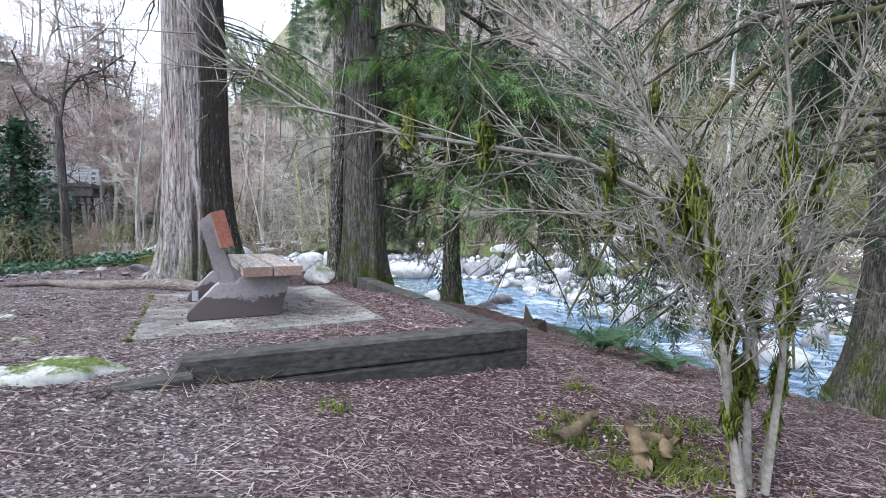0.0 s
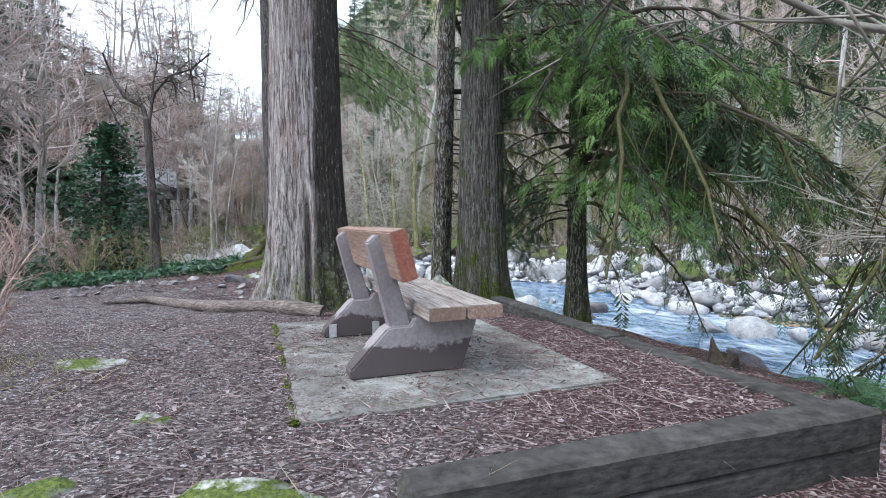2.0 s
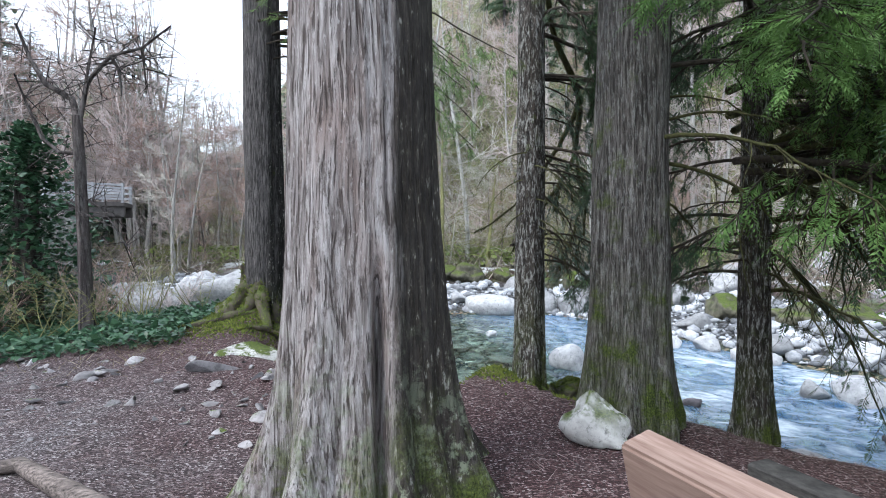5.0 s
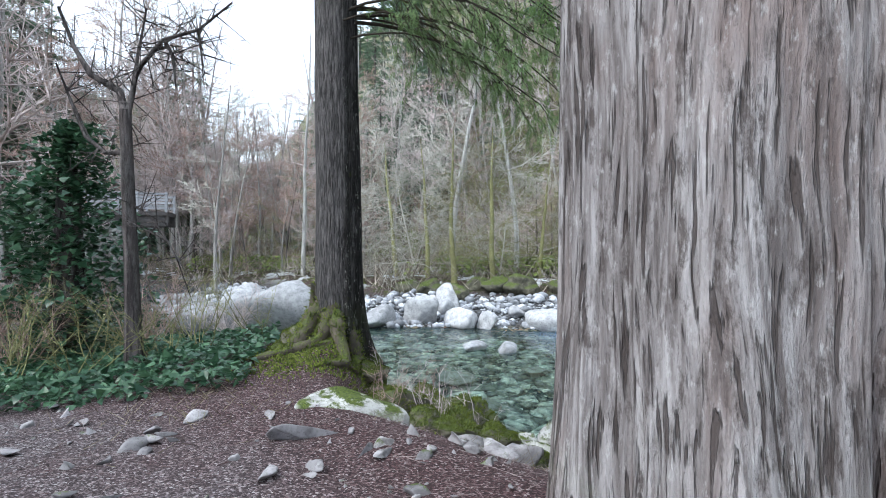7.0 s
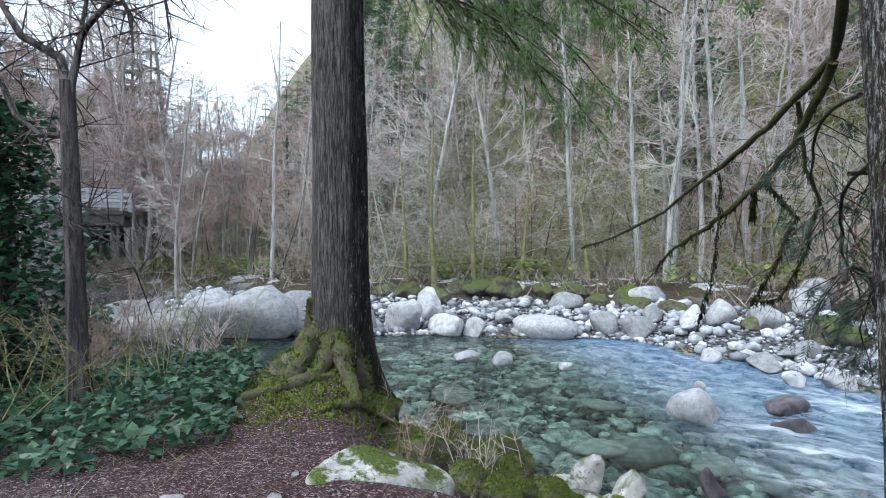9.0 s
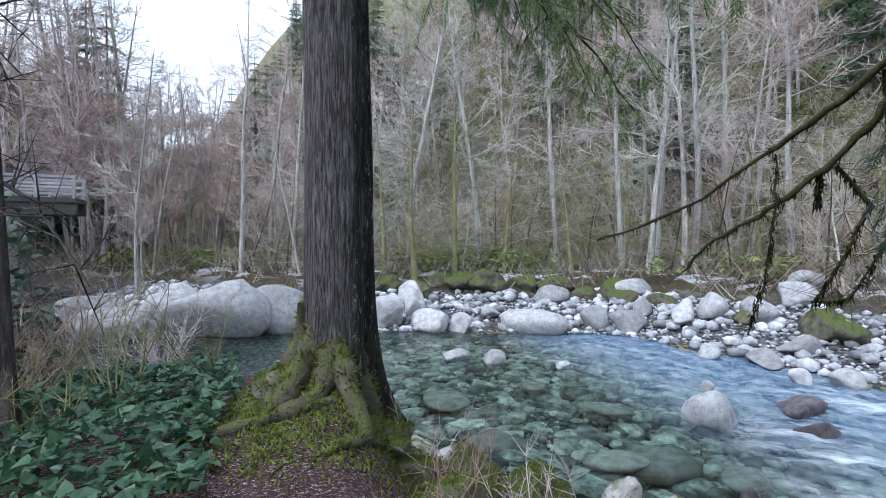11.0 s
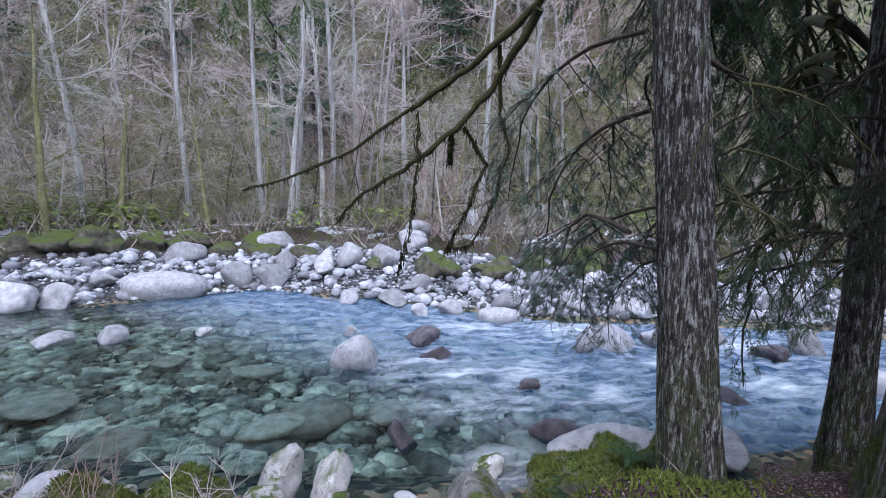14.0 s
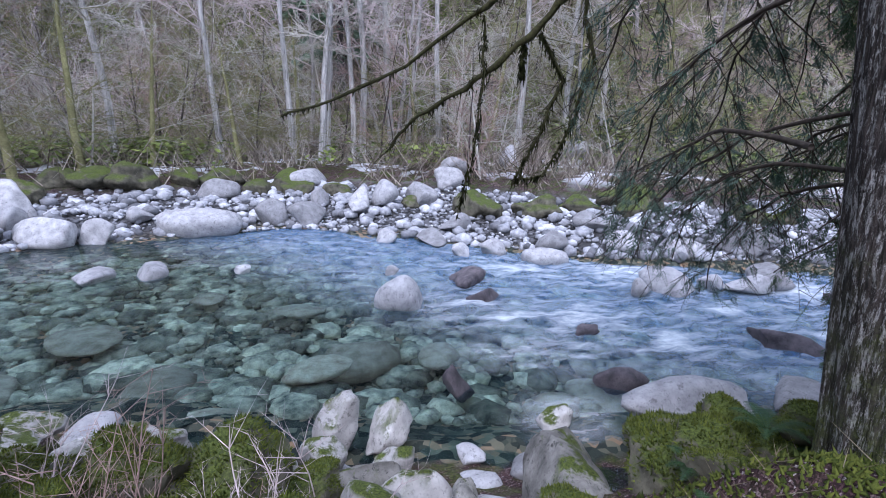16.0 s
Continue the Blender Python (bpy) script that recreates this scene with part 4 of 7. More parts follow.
def boulders():
    # in the water
    for i, (x, y, w, h) in enumerate([(-0.34, 16.75, 1.15, 1.05), (-5.0, 21.5, 1.05, 0.5), (-3.9, 21.4, 0.95, 0.7), (0.5, 18.6, 0.42, 0.3), (-2.2, 20.5, 0.45, 0.25), (4.1, 14.7, 0.7, 0.6), (5.0, 14.6, 1.6, 0.7), (5.9, 14.2, 0.6, 0.5), (4.6, 17.8, 1.2, 0.7), (3.9, 19.0, 0.9, 0.6), (3.0, 19.3, 0.8, 0.5), (3.3, 21.0, 1.3, 0.7), (2.2, 21.9, 0.8, 0.6), (6.5, 10.0, 1.5, 0.8), (7.6, 13.6, 1.5, 0.8), (8.4, 11.8, 1.2, 0.7), (8.9, 9.2, 1.4, 0.8), (6.3, 13.6, 1.1, 0.6)]):
        rock(ROUND, i, x, y, WATER + 0.08, w, w * 0.75, h / 0.72, 40 * i, "river_boulder", PALE, G_POOL)
    for i, (x, y, w, h) in enumerate([(1.15, 16.2, 0.9, 0.55), (1.6, 17.3, 1.1, 0.5), (1.35, 13.9, 0.5, 0.3), (-1.5, 13.7, 0.62, 0.5), (3.7, 11.9, 1.3, 0.5), (0.3, 12.6, 0.7, 0.4), (7.0, 12.0, 1.0, 0.5)]):
        rock(WET, i, x, y, WATER + 0.03, w, w * 0.8, h / 0.6, 70 * i, "river_boulder", DARK, G_POOL)
    # edge of the bar
    for i, (x, y, w, h) in enumerate([(-2.0, 25.7, 2.4, 1.3), (0.2, 25.7, 1.3, 1.1), (1.2, 25.3, 1.7, 1.0), (3.0, 25.0, 1.4, 1.3), (4.1, 25.2, 1.5, 1.3), (5.2, 24.4, 1.5, 1.3), (-5.8, 26.0, 1.7, 1.3), (-4.6, 25.6, 1.1, 0.9), (-7.3, 26.3, 1.9, 1.5), (-3.4, 27.0, 0.9, 0.7), (2.2, 26.6, 1.0, 0.9), (-6.4, 27.4, 1.2, 1.0), (6.4, 22.5, 1.3, 0.9), (-6.6, 28.5, 2.2, 1.4), (7.6, 26.0, 1.6, 1.1), (4.5, 21.5, 1.2, 0.8), (5.4, 18.2, 1.3, 0.8), (6.6, 17.0, 1.5, 0.9), (8.0, 16.0, 1.3, 0.8), (9.6, 15.0, 1.7, 1.0), (11.6, 13.0, 1.6, 1.0), (7.4, 18.4, 1.4, 0.8), (-0.7, 29.5, 1.8, 1.0), (9, 27.0, 2.0, 1.2), (3.2, 30.0, 2.2, 1.2), (13, 28, 2.2, 1.3), (18, 28, 2.4, 1.2)]):
        rock(ROUND, i + 2, x, y, ground_at(x, y) + h * 0.28, w, w * 0.7, h / 0.72, 25 * i - 20, "bar_boulder", "large pale granite boulder on the gravel bar", G_BAR)
    for i, (x, y, w, h) in enumerate([(-13.2, 25.2, 4.2, 3.0), (-16.0, 25.0, 3.4, 1.8), (-11.2, 25.6, 3.2, 2.2), (-18.4, 26.5, 3.0, 1.6), (-9.2, 25.6, 2.2, 1.3), (-14.6, 25.9, 3.2, 2.4)]):
        rock(ROUND, i + 1, x, y, WATER + h * 0.25, w, w * 0.7, h / 0.72, 15 * i, "bar_boulder", "huge pale granite boulder at the water's edge", G_BAR)
    # mossy margin beyond the bar
    for i in range(26):
        x = -9 + 1.25 * i + random.uniform(-0.4, 0.4)
        y = float(np.interp(x, *zip(*FAR_BANK))) + random.uniform(5.0, 6.8)
        w = random.uniform(1.0, 2.6)
        rock(MOSSY, i, x, y, ground_at(x, y) + 0.15, w, w * 0.7, w * 0.7, 50 * i, "moss_rock", "boulder wholly covered in green moss", "mossy boulders above the bar")
    # near bank
    for i, (x, y, z, w, d, h, t) in enumerate([(-5.5, 10.15, -0.22, 1.2, 0.8, 1.0, 20), (-3.22, 13.4, -1.6, 0.6, 0.5, 1.0, 70), (-2.82, 13.15, -1.6, 0.6, 0.5, 0.95, 20), (-3.7, 12.75, -1.4, 0.5, 0.4, 0.6, 0), (-3.62, 11.7, -1.15, 0.8, 0.7, 0.8, 10), (-3.85, 11.6, -0.95, 0.5, 0.4, 0.55, 80), (-3.25, 12.3, -1.4, 0.45, 0.4, 0.55, 30), (-1.97, 7.62, 0.13, 0.48, 0.36, 0.56, 155), (-4.15, 12.7, -1.35, 0.7, 0.5, 0.5, 55), (-5.3, 13.6, -1.2, 1.2, 0.7, 0.6, 20), (-6.0, 14.4, -1.4, 1.1, 0.8, 0.7, 60)]):
        rock(ROUGH, i, x, y, z, w, d, h, t, "mossy_rock", "pale speckled rock with patches of moss", G_BANK)
    for i, (x, y, z, w, d, h, t) in enumerate([(-5.2, 11.3, -0.45, 0.7, 0.6, 0.75, 10), (-4.65, 11.9, -0.75, 0.75, 0.55, 0.7, 50), (-4.55, 11.1, -0.55, 0.6, 0.5, 0.5, 0), (-4.85, 10.8, -0.4, 0.45, 0.4, 0.45, 90), (-5.65, 12.0, -0.5, 0.6, 0.5, 0.5, 0), (-4.5, 12.4, -0.95, 0.8, 0.7, 0.7, 70), (-5.1, 12.5, -0.8, 0.7, 0.6, 0.7, 30), (-2.15, 10.4, -0.6, 0.9, 0.6, 0.55, 20), (-1.75, 10.2, -0.6, 0.6, 0.6, 0.5, 60), (-1.5, 10.9, -1.1, 0.8, 0.6, 0.6, 0), (-4.1, 10.9, -0.6, 0.5, 0.4, 0.4, 30)]):
        rock(MOSSY, i, x, y, z, w, d, h, t, "moss_rock", "rounded rock covered in bright moss", G_BANK)
    for i, (x, y, w, h) in enumerate([(-1.85, 15.7, 1.5, 0.75), (-0.9, 14.9, 0.9, 0.4), (0.2, 12.7, 1.1, 0.5), (-0.5, 12.9, 0.8, 0.45), (-2.6, 15.5, 1.0, 0.35), (-4.5, 16.2, 1.2, 0.4), (-5.2, 18.5, 1.4, 0.4), (-2.0, 17.8, 0.9, 0.3), (2.2, 15.4, 1.0, 0.4), (-3.2, 19.4, 0.9, 0.3), (-6.5, 17.3, 1.5, 0.4), (-4.2, 14.9, 1.0, 0.4)]):
        rock(SUNK, i, x, y, WATER - h * 0.5 - 0.1, w, w * 0.7, h / 0.72, 47 * i, "sunken_boulder", "ochre boulder lying just under the clear water", "sunken boulders in the pool")
    for i, (x, y, z, w, h) in enumerate([(-6.75, 12.15, 0.1, 0.5, 0.8), (-7.05, 12.0, -0.05, 0.55, 0.5), (-7.2, 12.4, -0.15, 0.45, 0.4), (-6.35, 11.95, 0.0, 0.4, 0.5), (-6.6, 11.75, -0.1, 0.45, 0.5), (-6.95, 12.3, -0.1, 0.4, 0.35), (-6.85, 11.5, -0.22, 0.35, 0.4), (-6.15, 11.75, -0.15, 0.4, 0.35), (-5.8, 12.0, -0.2, 0.45, 0.4), (-6.4, 11.3, -0.3, 0.35, 0.35), (-5.75, 12.45, -0.3, 0.4, 0.35)]):
        rock(MOSSY, i, x, y, z, w, w * 0.8, h, 80 * i, "moss_hummock", "hummock of yellow-green moss at the cedar's foot", "moss hummocks")
    for i, (x, y, z, w, d, h, t) in enumerate([(-2.56, 11.15, -1.15, 1.3, 1.0, 1.0, 40), (-3.6, 12.1, -1.25, 0.85, 0.7, 0.75, 15), (-2.2, 10.5, -0.85, 0.7, 0.6, 0.6, 80), (-3.05, 11.7, -1.4, 0.5, 0.4, 0.5, 30)]):
        rock(SPECK, i, x, y, z, w, d, h, t, "speckled_boulder", "dark lichen-speckled boulder on the bank", G_BANK)
    for i, (x, y, z, w, t) in enumerate([(-2.15, 10.62, -0.75, 0.85, 20), (-1.75, 10.45, -0.6, 0.6, 70), (-2.45, 10.2, -0.45, 0.4, 120), (-1.7, 10.05, -0.35, 0.45, 10), (-4.45, 12.3, -1.05, 0.85, 40), (-5.0, 12.5, -0.95, 0.8, 85), (-5.45, 12.7, -0.9, 0.65, 10), (-4.75, 12.85, -1.25, 0.6, 130), (-3.1, 10.6, -0.75, 0.5, 63), (-1.55, 10.7, -0.9, 0.6, 33), (-4.6, 10.75, -0.45, 0.4, 0), (-3.7, 10.7, -0.7, 0.4, 50), (-4.05, 12.1, -1.05, 0.5, 20), (-5.2, 13.2, -1.2, 0.6, 77), (-5.7, 13.4, -1.1, 0.6, 15)]):
        rock(MOSSY, i, x, y, z, w, w * 0.8, w * 0.75, t, "moss_rock", "rounded rock covered in bright moss", G_BANK)
    for i, (x, y, z, w, h, t) in enumerate([(-5.78, 14.9, -1.5, 0.7, 0.6, 10), (-5.3, 14.75, -1.6, 0.75, 0.5, 60), (-3.66, 12.7, -1.6, 0.55, 0.5, 30), (-4.7, 14.2, -1.65, 0.6, 0.45, 100), (-4.2, 13.6, -1.6, 0.5, 0.4, 10), (-2.65, 12.1, -1.75, 0.75, 0.3, 0), (-1.1, 12.4, -1.75, 0.5, 0.45, 45), (-2.3, 12.5, -1.75, 0.4, 0.3, 90), (-1.9, 12.1, -1.75, 0.45, 0.3, 20)]):
        rock(ROUND if i % 3 else ROUGH, i, x, y, z, w, w * 0.8, h, t, "bank_rock", "pale grey stone at the foot of the bank", G_BANK)
    rock(ROUND, 3, 0.0, 11.5, -1.6, 1.9, 1.1, 1.15, -20, "river_boulder", "long smooth grey boulder at the water's edge", G_POOL)
    rock(ROUND, 1, 1.3, 10.9, -1.6, 1.3, 0.9, 0.7, 30, "river_boulder", "long smooth grey boulder at the water's edge", G_POOL)
    rock(ROUND, 5, -2.95, 11.6, -1.55, 0.7, 0.6, 0.4, 0, "river_boulder", "flat pale stone beneath the bank", G_POOL)
    for i, (x, y, w, d, h, t) in enumerate([(-2.02, 2.5, 0.86, 0.31, 0.22, 33), (-2.62, 2.5, 0.45, 0.3, 0.2, 10), (-2.65, 3.2, 0.2, 0.15, 0.13, 0), (-3.68, 4.0, 0.45, 0.27, 0.12, 10)]):
        rock(SLAB, i, x, y, ground_at(x, y) - h * 0.12, w, d, h, t, "flat_stone", "low flat stone with bright green moss", G_TRAIL)
    loose = [(-6.57, 9.14, 0.28), (-6.75, 8.82, 0.4), (-6.51, 8.12, 0.15), (-5.66, 8.12, 0.2), (-5.5, 8.56, 0.19), (-5.22, 8.72, 0.2), (-5.41, 9.22, 0.68), (-4.87, 9.18, 0.31), (-4.43, 8.47, 0.3), (-4.29, 9.28, 0.4), (-4.68, 9.44, 0.24), (-3.86, 10.4, 0.5), (-6.62, 9.55, 0.25), (-7.63, 9.51, 0.3), (-4.35, 9.9, 0.22), (-8.2, 9.6, 0.3), (-7.0, 7.6, 0.35), (-4.4, 9.7, 0.4), (-4.0, 9.8, 0.45), (-4.3, 10.3, 0.4), (-5.0, 9.0, 0.26), (-5.75, 9.3, 0.22), (-4.6, 8.95, 0.24), (-5.95, 9.65, 0.26), (-4.1, 9.0, 0.2), (-1.2, 7.3, 0.2), (-0.9, 7.5, 0.25), (1.0, 4.3, 0.15), (1.6, 4.0, 0.12)]
    rng = np.random.default_rng(44)
    for _ in range(150):
        x, y = rng.uniform(-8.6, -3.9), rng.uniform(7.3, 10.1)
        loose.append((x, y, 0.05 + 0.16 * rng.random() ** 2))
    for i, (x, y, w) in enumerate(loose):
        rock(GREY, i, x, y, ground_at(x, y) + 0.08 * w, w * 1.1, w * (0.6 + 0.06 * (i % 5)), w * (0.6 + 0.09 * (i % 4)), 67 * i, "trail_stone", "grey stone half sunk beside the trail", G_TRAIL)


boulders()


def stone_field(name, material, spots, label, category, subdiv=1, seed=5):
    """Very many stones in one mesh."""
    protos = []
    for i in range(8):
        me = rock_mesh("proto", seed + i, subdiv=subdiv, flat=0.65, bumpy=0.2)
        protos.append((np.array([v.co[:] for v in me.vertices]), [tuple(p.vertices) for p in me.polygons]))
        bpy.data.meshes.remove(me)
    bag = Bag()
    rng = np.random.default_rng(seed)
    for x, y, z, s in spots:
        v, f = protos[rng.integers(8)]
        a = rng.uniform(0, 6.28)
        c, n = math.cos(a), math.sin(a)
        w = v * (s * rng.uniform(0.8, 1.3), s * rng.uniform(0.7, 1.0), s)
        bag.add(np.stack([w[:, 0] * c - w[:, 1] * n + x, w[:, 0] * n + w[:, 1] * c + y, w[:, 2] + z], 1), f)
    ob = new(name, bag.mesh(name))
    ob.data.materials.append(material)
    return tagged(ob, label, category, kind="stuff")


def scatter(n, x0, x1, y0, y1, test, seed):
    rng = np.random.default_rng(seed)
    x, y = rng.uniform(x0, x1, n), rng.uniform(y0, y1, n)
    dn, df = banks(x, y)
    ok = test(dn, df, x, y)
    return x[ok], y[ok], rng.random(ok.sum())


def stones():
    x, y, r = scatter(30000, -22, 20, 10, 36, lambda dn, df, x, y: (df > -0.1) & (df < 5.8) & (dn < -0.2), 3)
    z, s = land(x, y), 0.13 + 0.5 * r ** 6
    stone_field("gravel_bar", M_COBBLE, zip(x, y, z + s * 0.15, s), "bar of pale rounded river cobbles", "gravel bar", 1, 5)
    x, y, r = scatter(9500, -10, 7, 10, 25, lambda dn, df, x, y: (dn < -1.0) & (df < -1.1), 4)
    z, s = land(x, y), 0.14 + 0.62 * r ** 3
    stone_field("river_bed_stones", M_BED, zip(x, y, z + s * 0.1, s), "cobbles under clear water on the river bed", "river stones", 1, 15)


stones()

# ---- bare trees and conifers of the far bank ----
def limb_path(rng, start, direction, length, n, bend, lift):
    pts, p, d = [np.array(start, float)], np.array(start, float), np.array(direction, float)
    for _ in range(n):
        d = d + rng.normal(0, bend, 3) + np.array([0, 0, lift])
        d /= np.linalg.norm(d)
        p = p + d * length / n
        pts.append(p.copy())
    return np.array(pts)


def spike(bag, a, b, r):
    """A fine twig that runs out to a point."""
    a, b = np.asarray(a, float), np.asarray(b, float)
    d = b - a
    s = np.cross(d, (0.3, 0.5, 0.8))
    s /= np.linalg.norm(s) + 1e-9
    u = np.cross(d, s)
    u /= np.linalg.norm(u) + 1e-9
    bag.add([a + s * r, a + (-0.5 * s + 0.87 * u) * r, a + (-0.5 * s - 0.87 * u) * r, b], [(0, 1, 3), (1, 2, 3), (2, 0, 3)])


def bare_tree_meshes(seed, height, trunk_mat, twig_mat, crown_from=0.35, limbs=26, spread_out=0.28, lift=0.05, thick=0.012, twigs=10):
    rng = np.random.default_rng(seed)
    trunk, crown = Bag(), Bag()
    path = limb_path(rng, (0, 0, -0.3), (rng.normal(0, 0.05), rng.normal(0, 0.05), 1), height, 12, 0.035, 0.05)
    trunk.tube(path, np.linspace(thick, thick * 0.12, 13) * height, 6)
    for k in range(limbs):
        t = rng.uniform(crown_from, 0.97)
        at = path[int(t * 12)] * (1 - (t * 12) % 1) + path[min(12, int(t * 12) + 1)] * ((t * 12) % 1)
        a = rng.uniform(0, 6.28)
        d = (math.cos(a), math.sin(a), rng.uniform(0.05, 0.9))
        ln = height * spread_out * rng.uniform(0.5, 1.1) * (1.15 - t * 0.8)
        b = limb_path(rng, at, d, ln, 4, 0.18, lift)
        r = 0.0105 * height * 0.28 * (1.1 - t * 0.7)
        crown.tube(b, np.linspace(r, r * 0.25, 5), 3, False)
        for j in range(twigs):
            q = b[rng.integers(1, 5)]
            td = (b[-1] - b[0]) / ln + rng.normal(0, 0.55, 3) + (0, 0, lift)
            end = q + td / np.linalg.norm(td) * ln * rng.uniform(0.3, 0.65)
            spike(crown, q, end, r * 0.55)
            for _ in range(4):
                sd = td / np.linalg.norm(td) + rng.normal(0, 0.6, 3)
                w = rng.uniform(0.2, 0.8)
                p = q * (1 - w) + end * w
                spike(crown, p, p + sd / np.linalg.norm(sd) * ln * 0.32, r * 0.4)
    tm, cm = trunk.mesh("alder_trunk"), crown.mesh("alder_crown")
    tm.materials.append(trunk_mat)
    cm.materials.append(twig_mat)
    return tm, cm


def conifer_meshes(seed, height, leaf_mat, layers=16, width=0.2):
    rng = np.random.default_rng(seed)
    trunk, crown = Bag(), Bag()
    trunk.tube([(0, 0, -0.5), (0, 0, height * 0.5), (0, 0, height)], [height * 0.014, height * 0.009, 0.01], 7)
    for i in range(layers):
        t = 0.12 + 0.88 * (i + rng.random()) / layers
        r = height * width * (1 - t) ** 0.8 * rng.uniform(0.7, 1.15) + 0.15
        for a in np.arange(0, 6.28, 6.28 / 7) + rng.uniform(0, 1):
            a += rng.normal(0, 0.2)
            out = np.array([math.cos(a), math.sin(a), 0])
            side = np.array([-math.sin(a), math.cos(a), 0])
            base = np.array([0, 0, t * height])
            droop = rng.uniform(0.15, 0.5)
            n = 5
            for j in range(n):
                u = (j + 0.7) / n
                c = base + out * r * u - np.array([0, 0, droop * r * u * u])
                w = r * 0.34 * (1.05 - u * 0.75)
                for s in (-1, 1):
                    tip = c + side * s * w * rng.uniform(0.7, 1.2) + out * w * 0.6 - np.array([0, 0, w * rng.uniform(0.1, 0.6)])
                    wd = out * r * 0.075
                    crown.add([c - wd, c + wd, tip + wd * 0.3, tip - wd * 0.5 - np.array([0, 0, w * 0.15])], [(0, 1, 2, 3)])
    tm, cm = trunk.mesh("fir_trunk"), crown.mesh("fir_crown")
    tm.materials.append(M_BARK_E)
    cm.materials.append(leaf_mat)
    return tm, cm


ALDERS = [bare_tree_meshes(100 + i, 17, M_BARK_W, (M_TWIG, M_TWIG_PALE, M_TWIG_RED, M_TWIG)[i], 0.22, 19, 0.24, 0.05, 0.0092, 10) for i in range(4)]
STEMS = [bare_tree_meshes(120 + i, 17, M_BARK_PALE, (M_TWIG, M_TWIG_PALE)[i], 0.3, 15, 0.2, 0.06, 0.0105, 8) for i in range(2)]
SCRUB = [bare_tree_meshes(140 + i, 7, M_TWIG_PALE if i == 1 else M_BARK_S, (M_TWIG_RED, M_TWIG_PALE, M_TWIG, M_TWIG_MOSS)[i], 0.08, 20, 0.45, 0.0, 0.01, 8) for i in range(4)]
MAPLES = [bare_tree_meshes(190 + i, 7.5, M_TWIG_MOSS, (M_TWIG_PALE, M_TWIG_MOSS, M_TWIG_PALE)[i], 0.12, 26, 0.62, -0.16, 0.02, 11) for i in range(3)]
FIRS = [conifer_meshes(170 + i, 18, M_FIR_BLUE) for i in range(3)]


def plant(name, kinds, i, x, y, size, turn, label, group, tilt=0.0):
    away = math.degrees(math.atan2(-4.3 - x, y - 6.5))
    if name != "scrub_tree" and 32.5 < away < 47 and math.hypot(x + 4.3, y - 6.5) < 35:
        return None  # the river's course, open as far as the footbridge
    tree = thing(name, (0, 0, 0), label, "tree", group)
    tree.matrix_basis = pose(x, y, ground_at(x, y) - 0.1, tilt, 0, turn) @ Matrix.Diagonal((size, size, size, 1))
    tm, cm = kinds[i % len(kinds)]
    part("trunk", tm, None, tree)
    part("crown", cm, None, tree)
    return tree


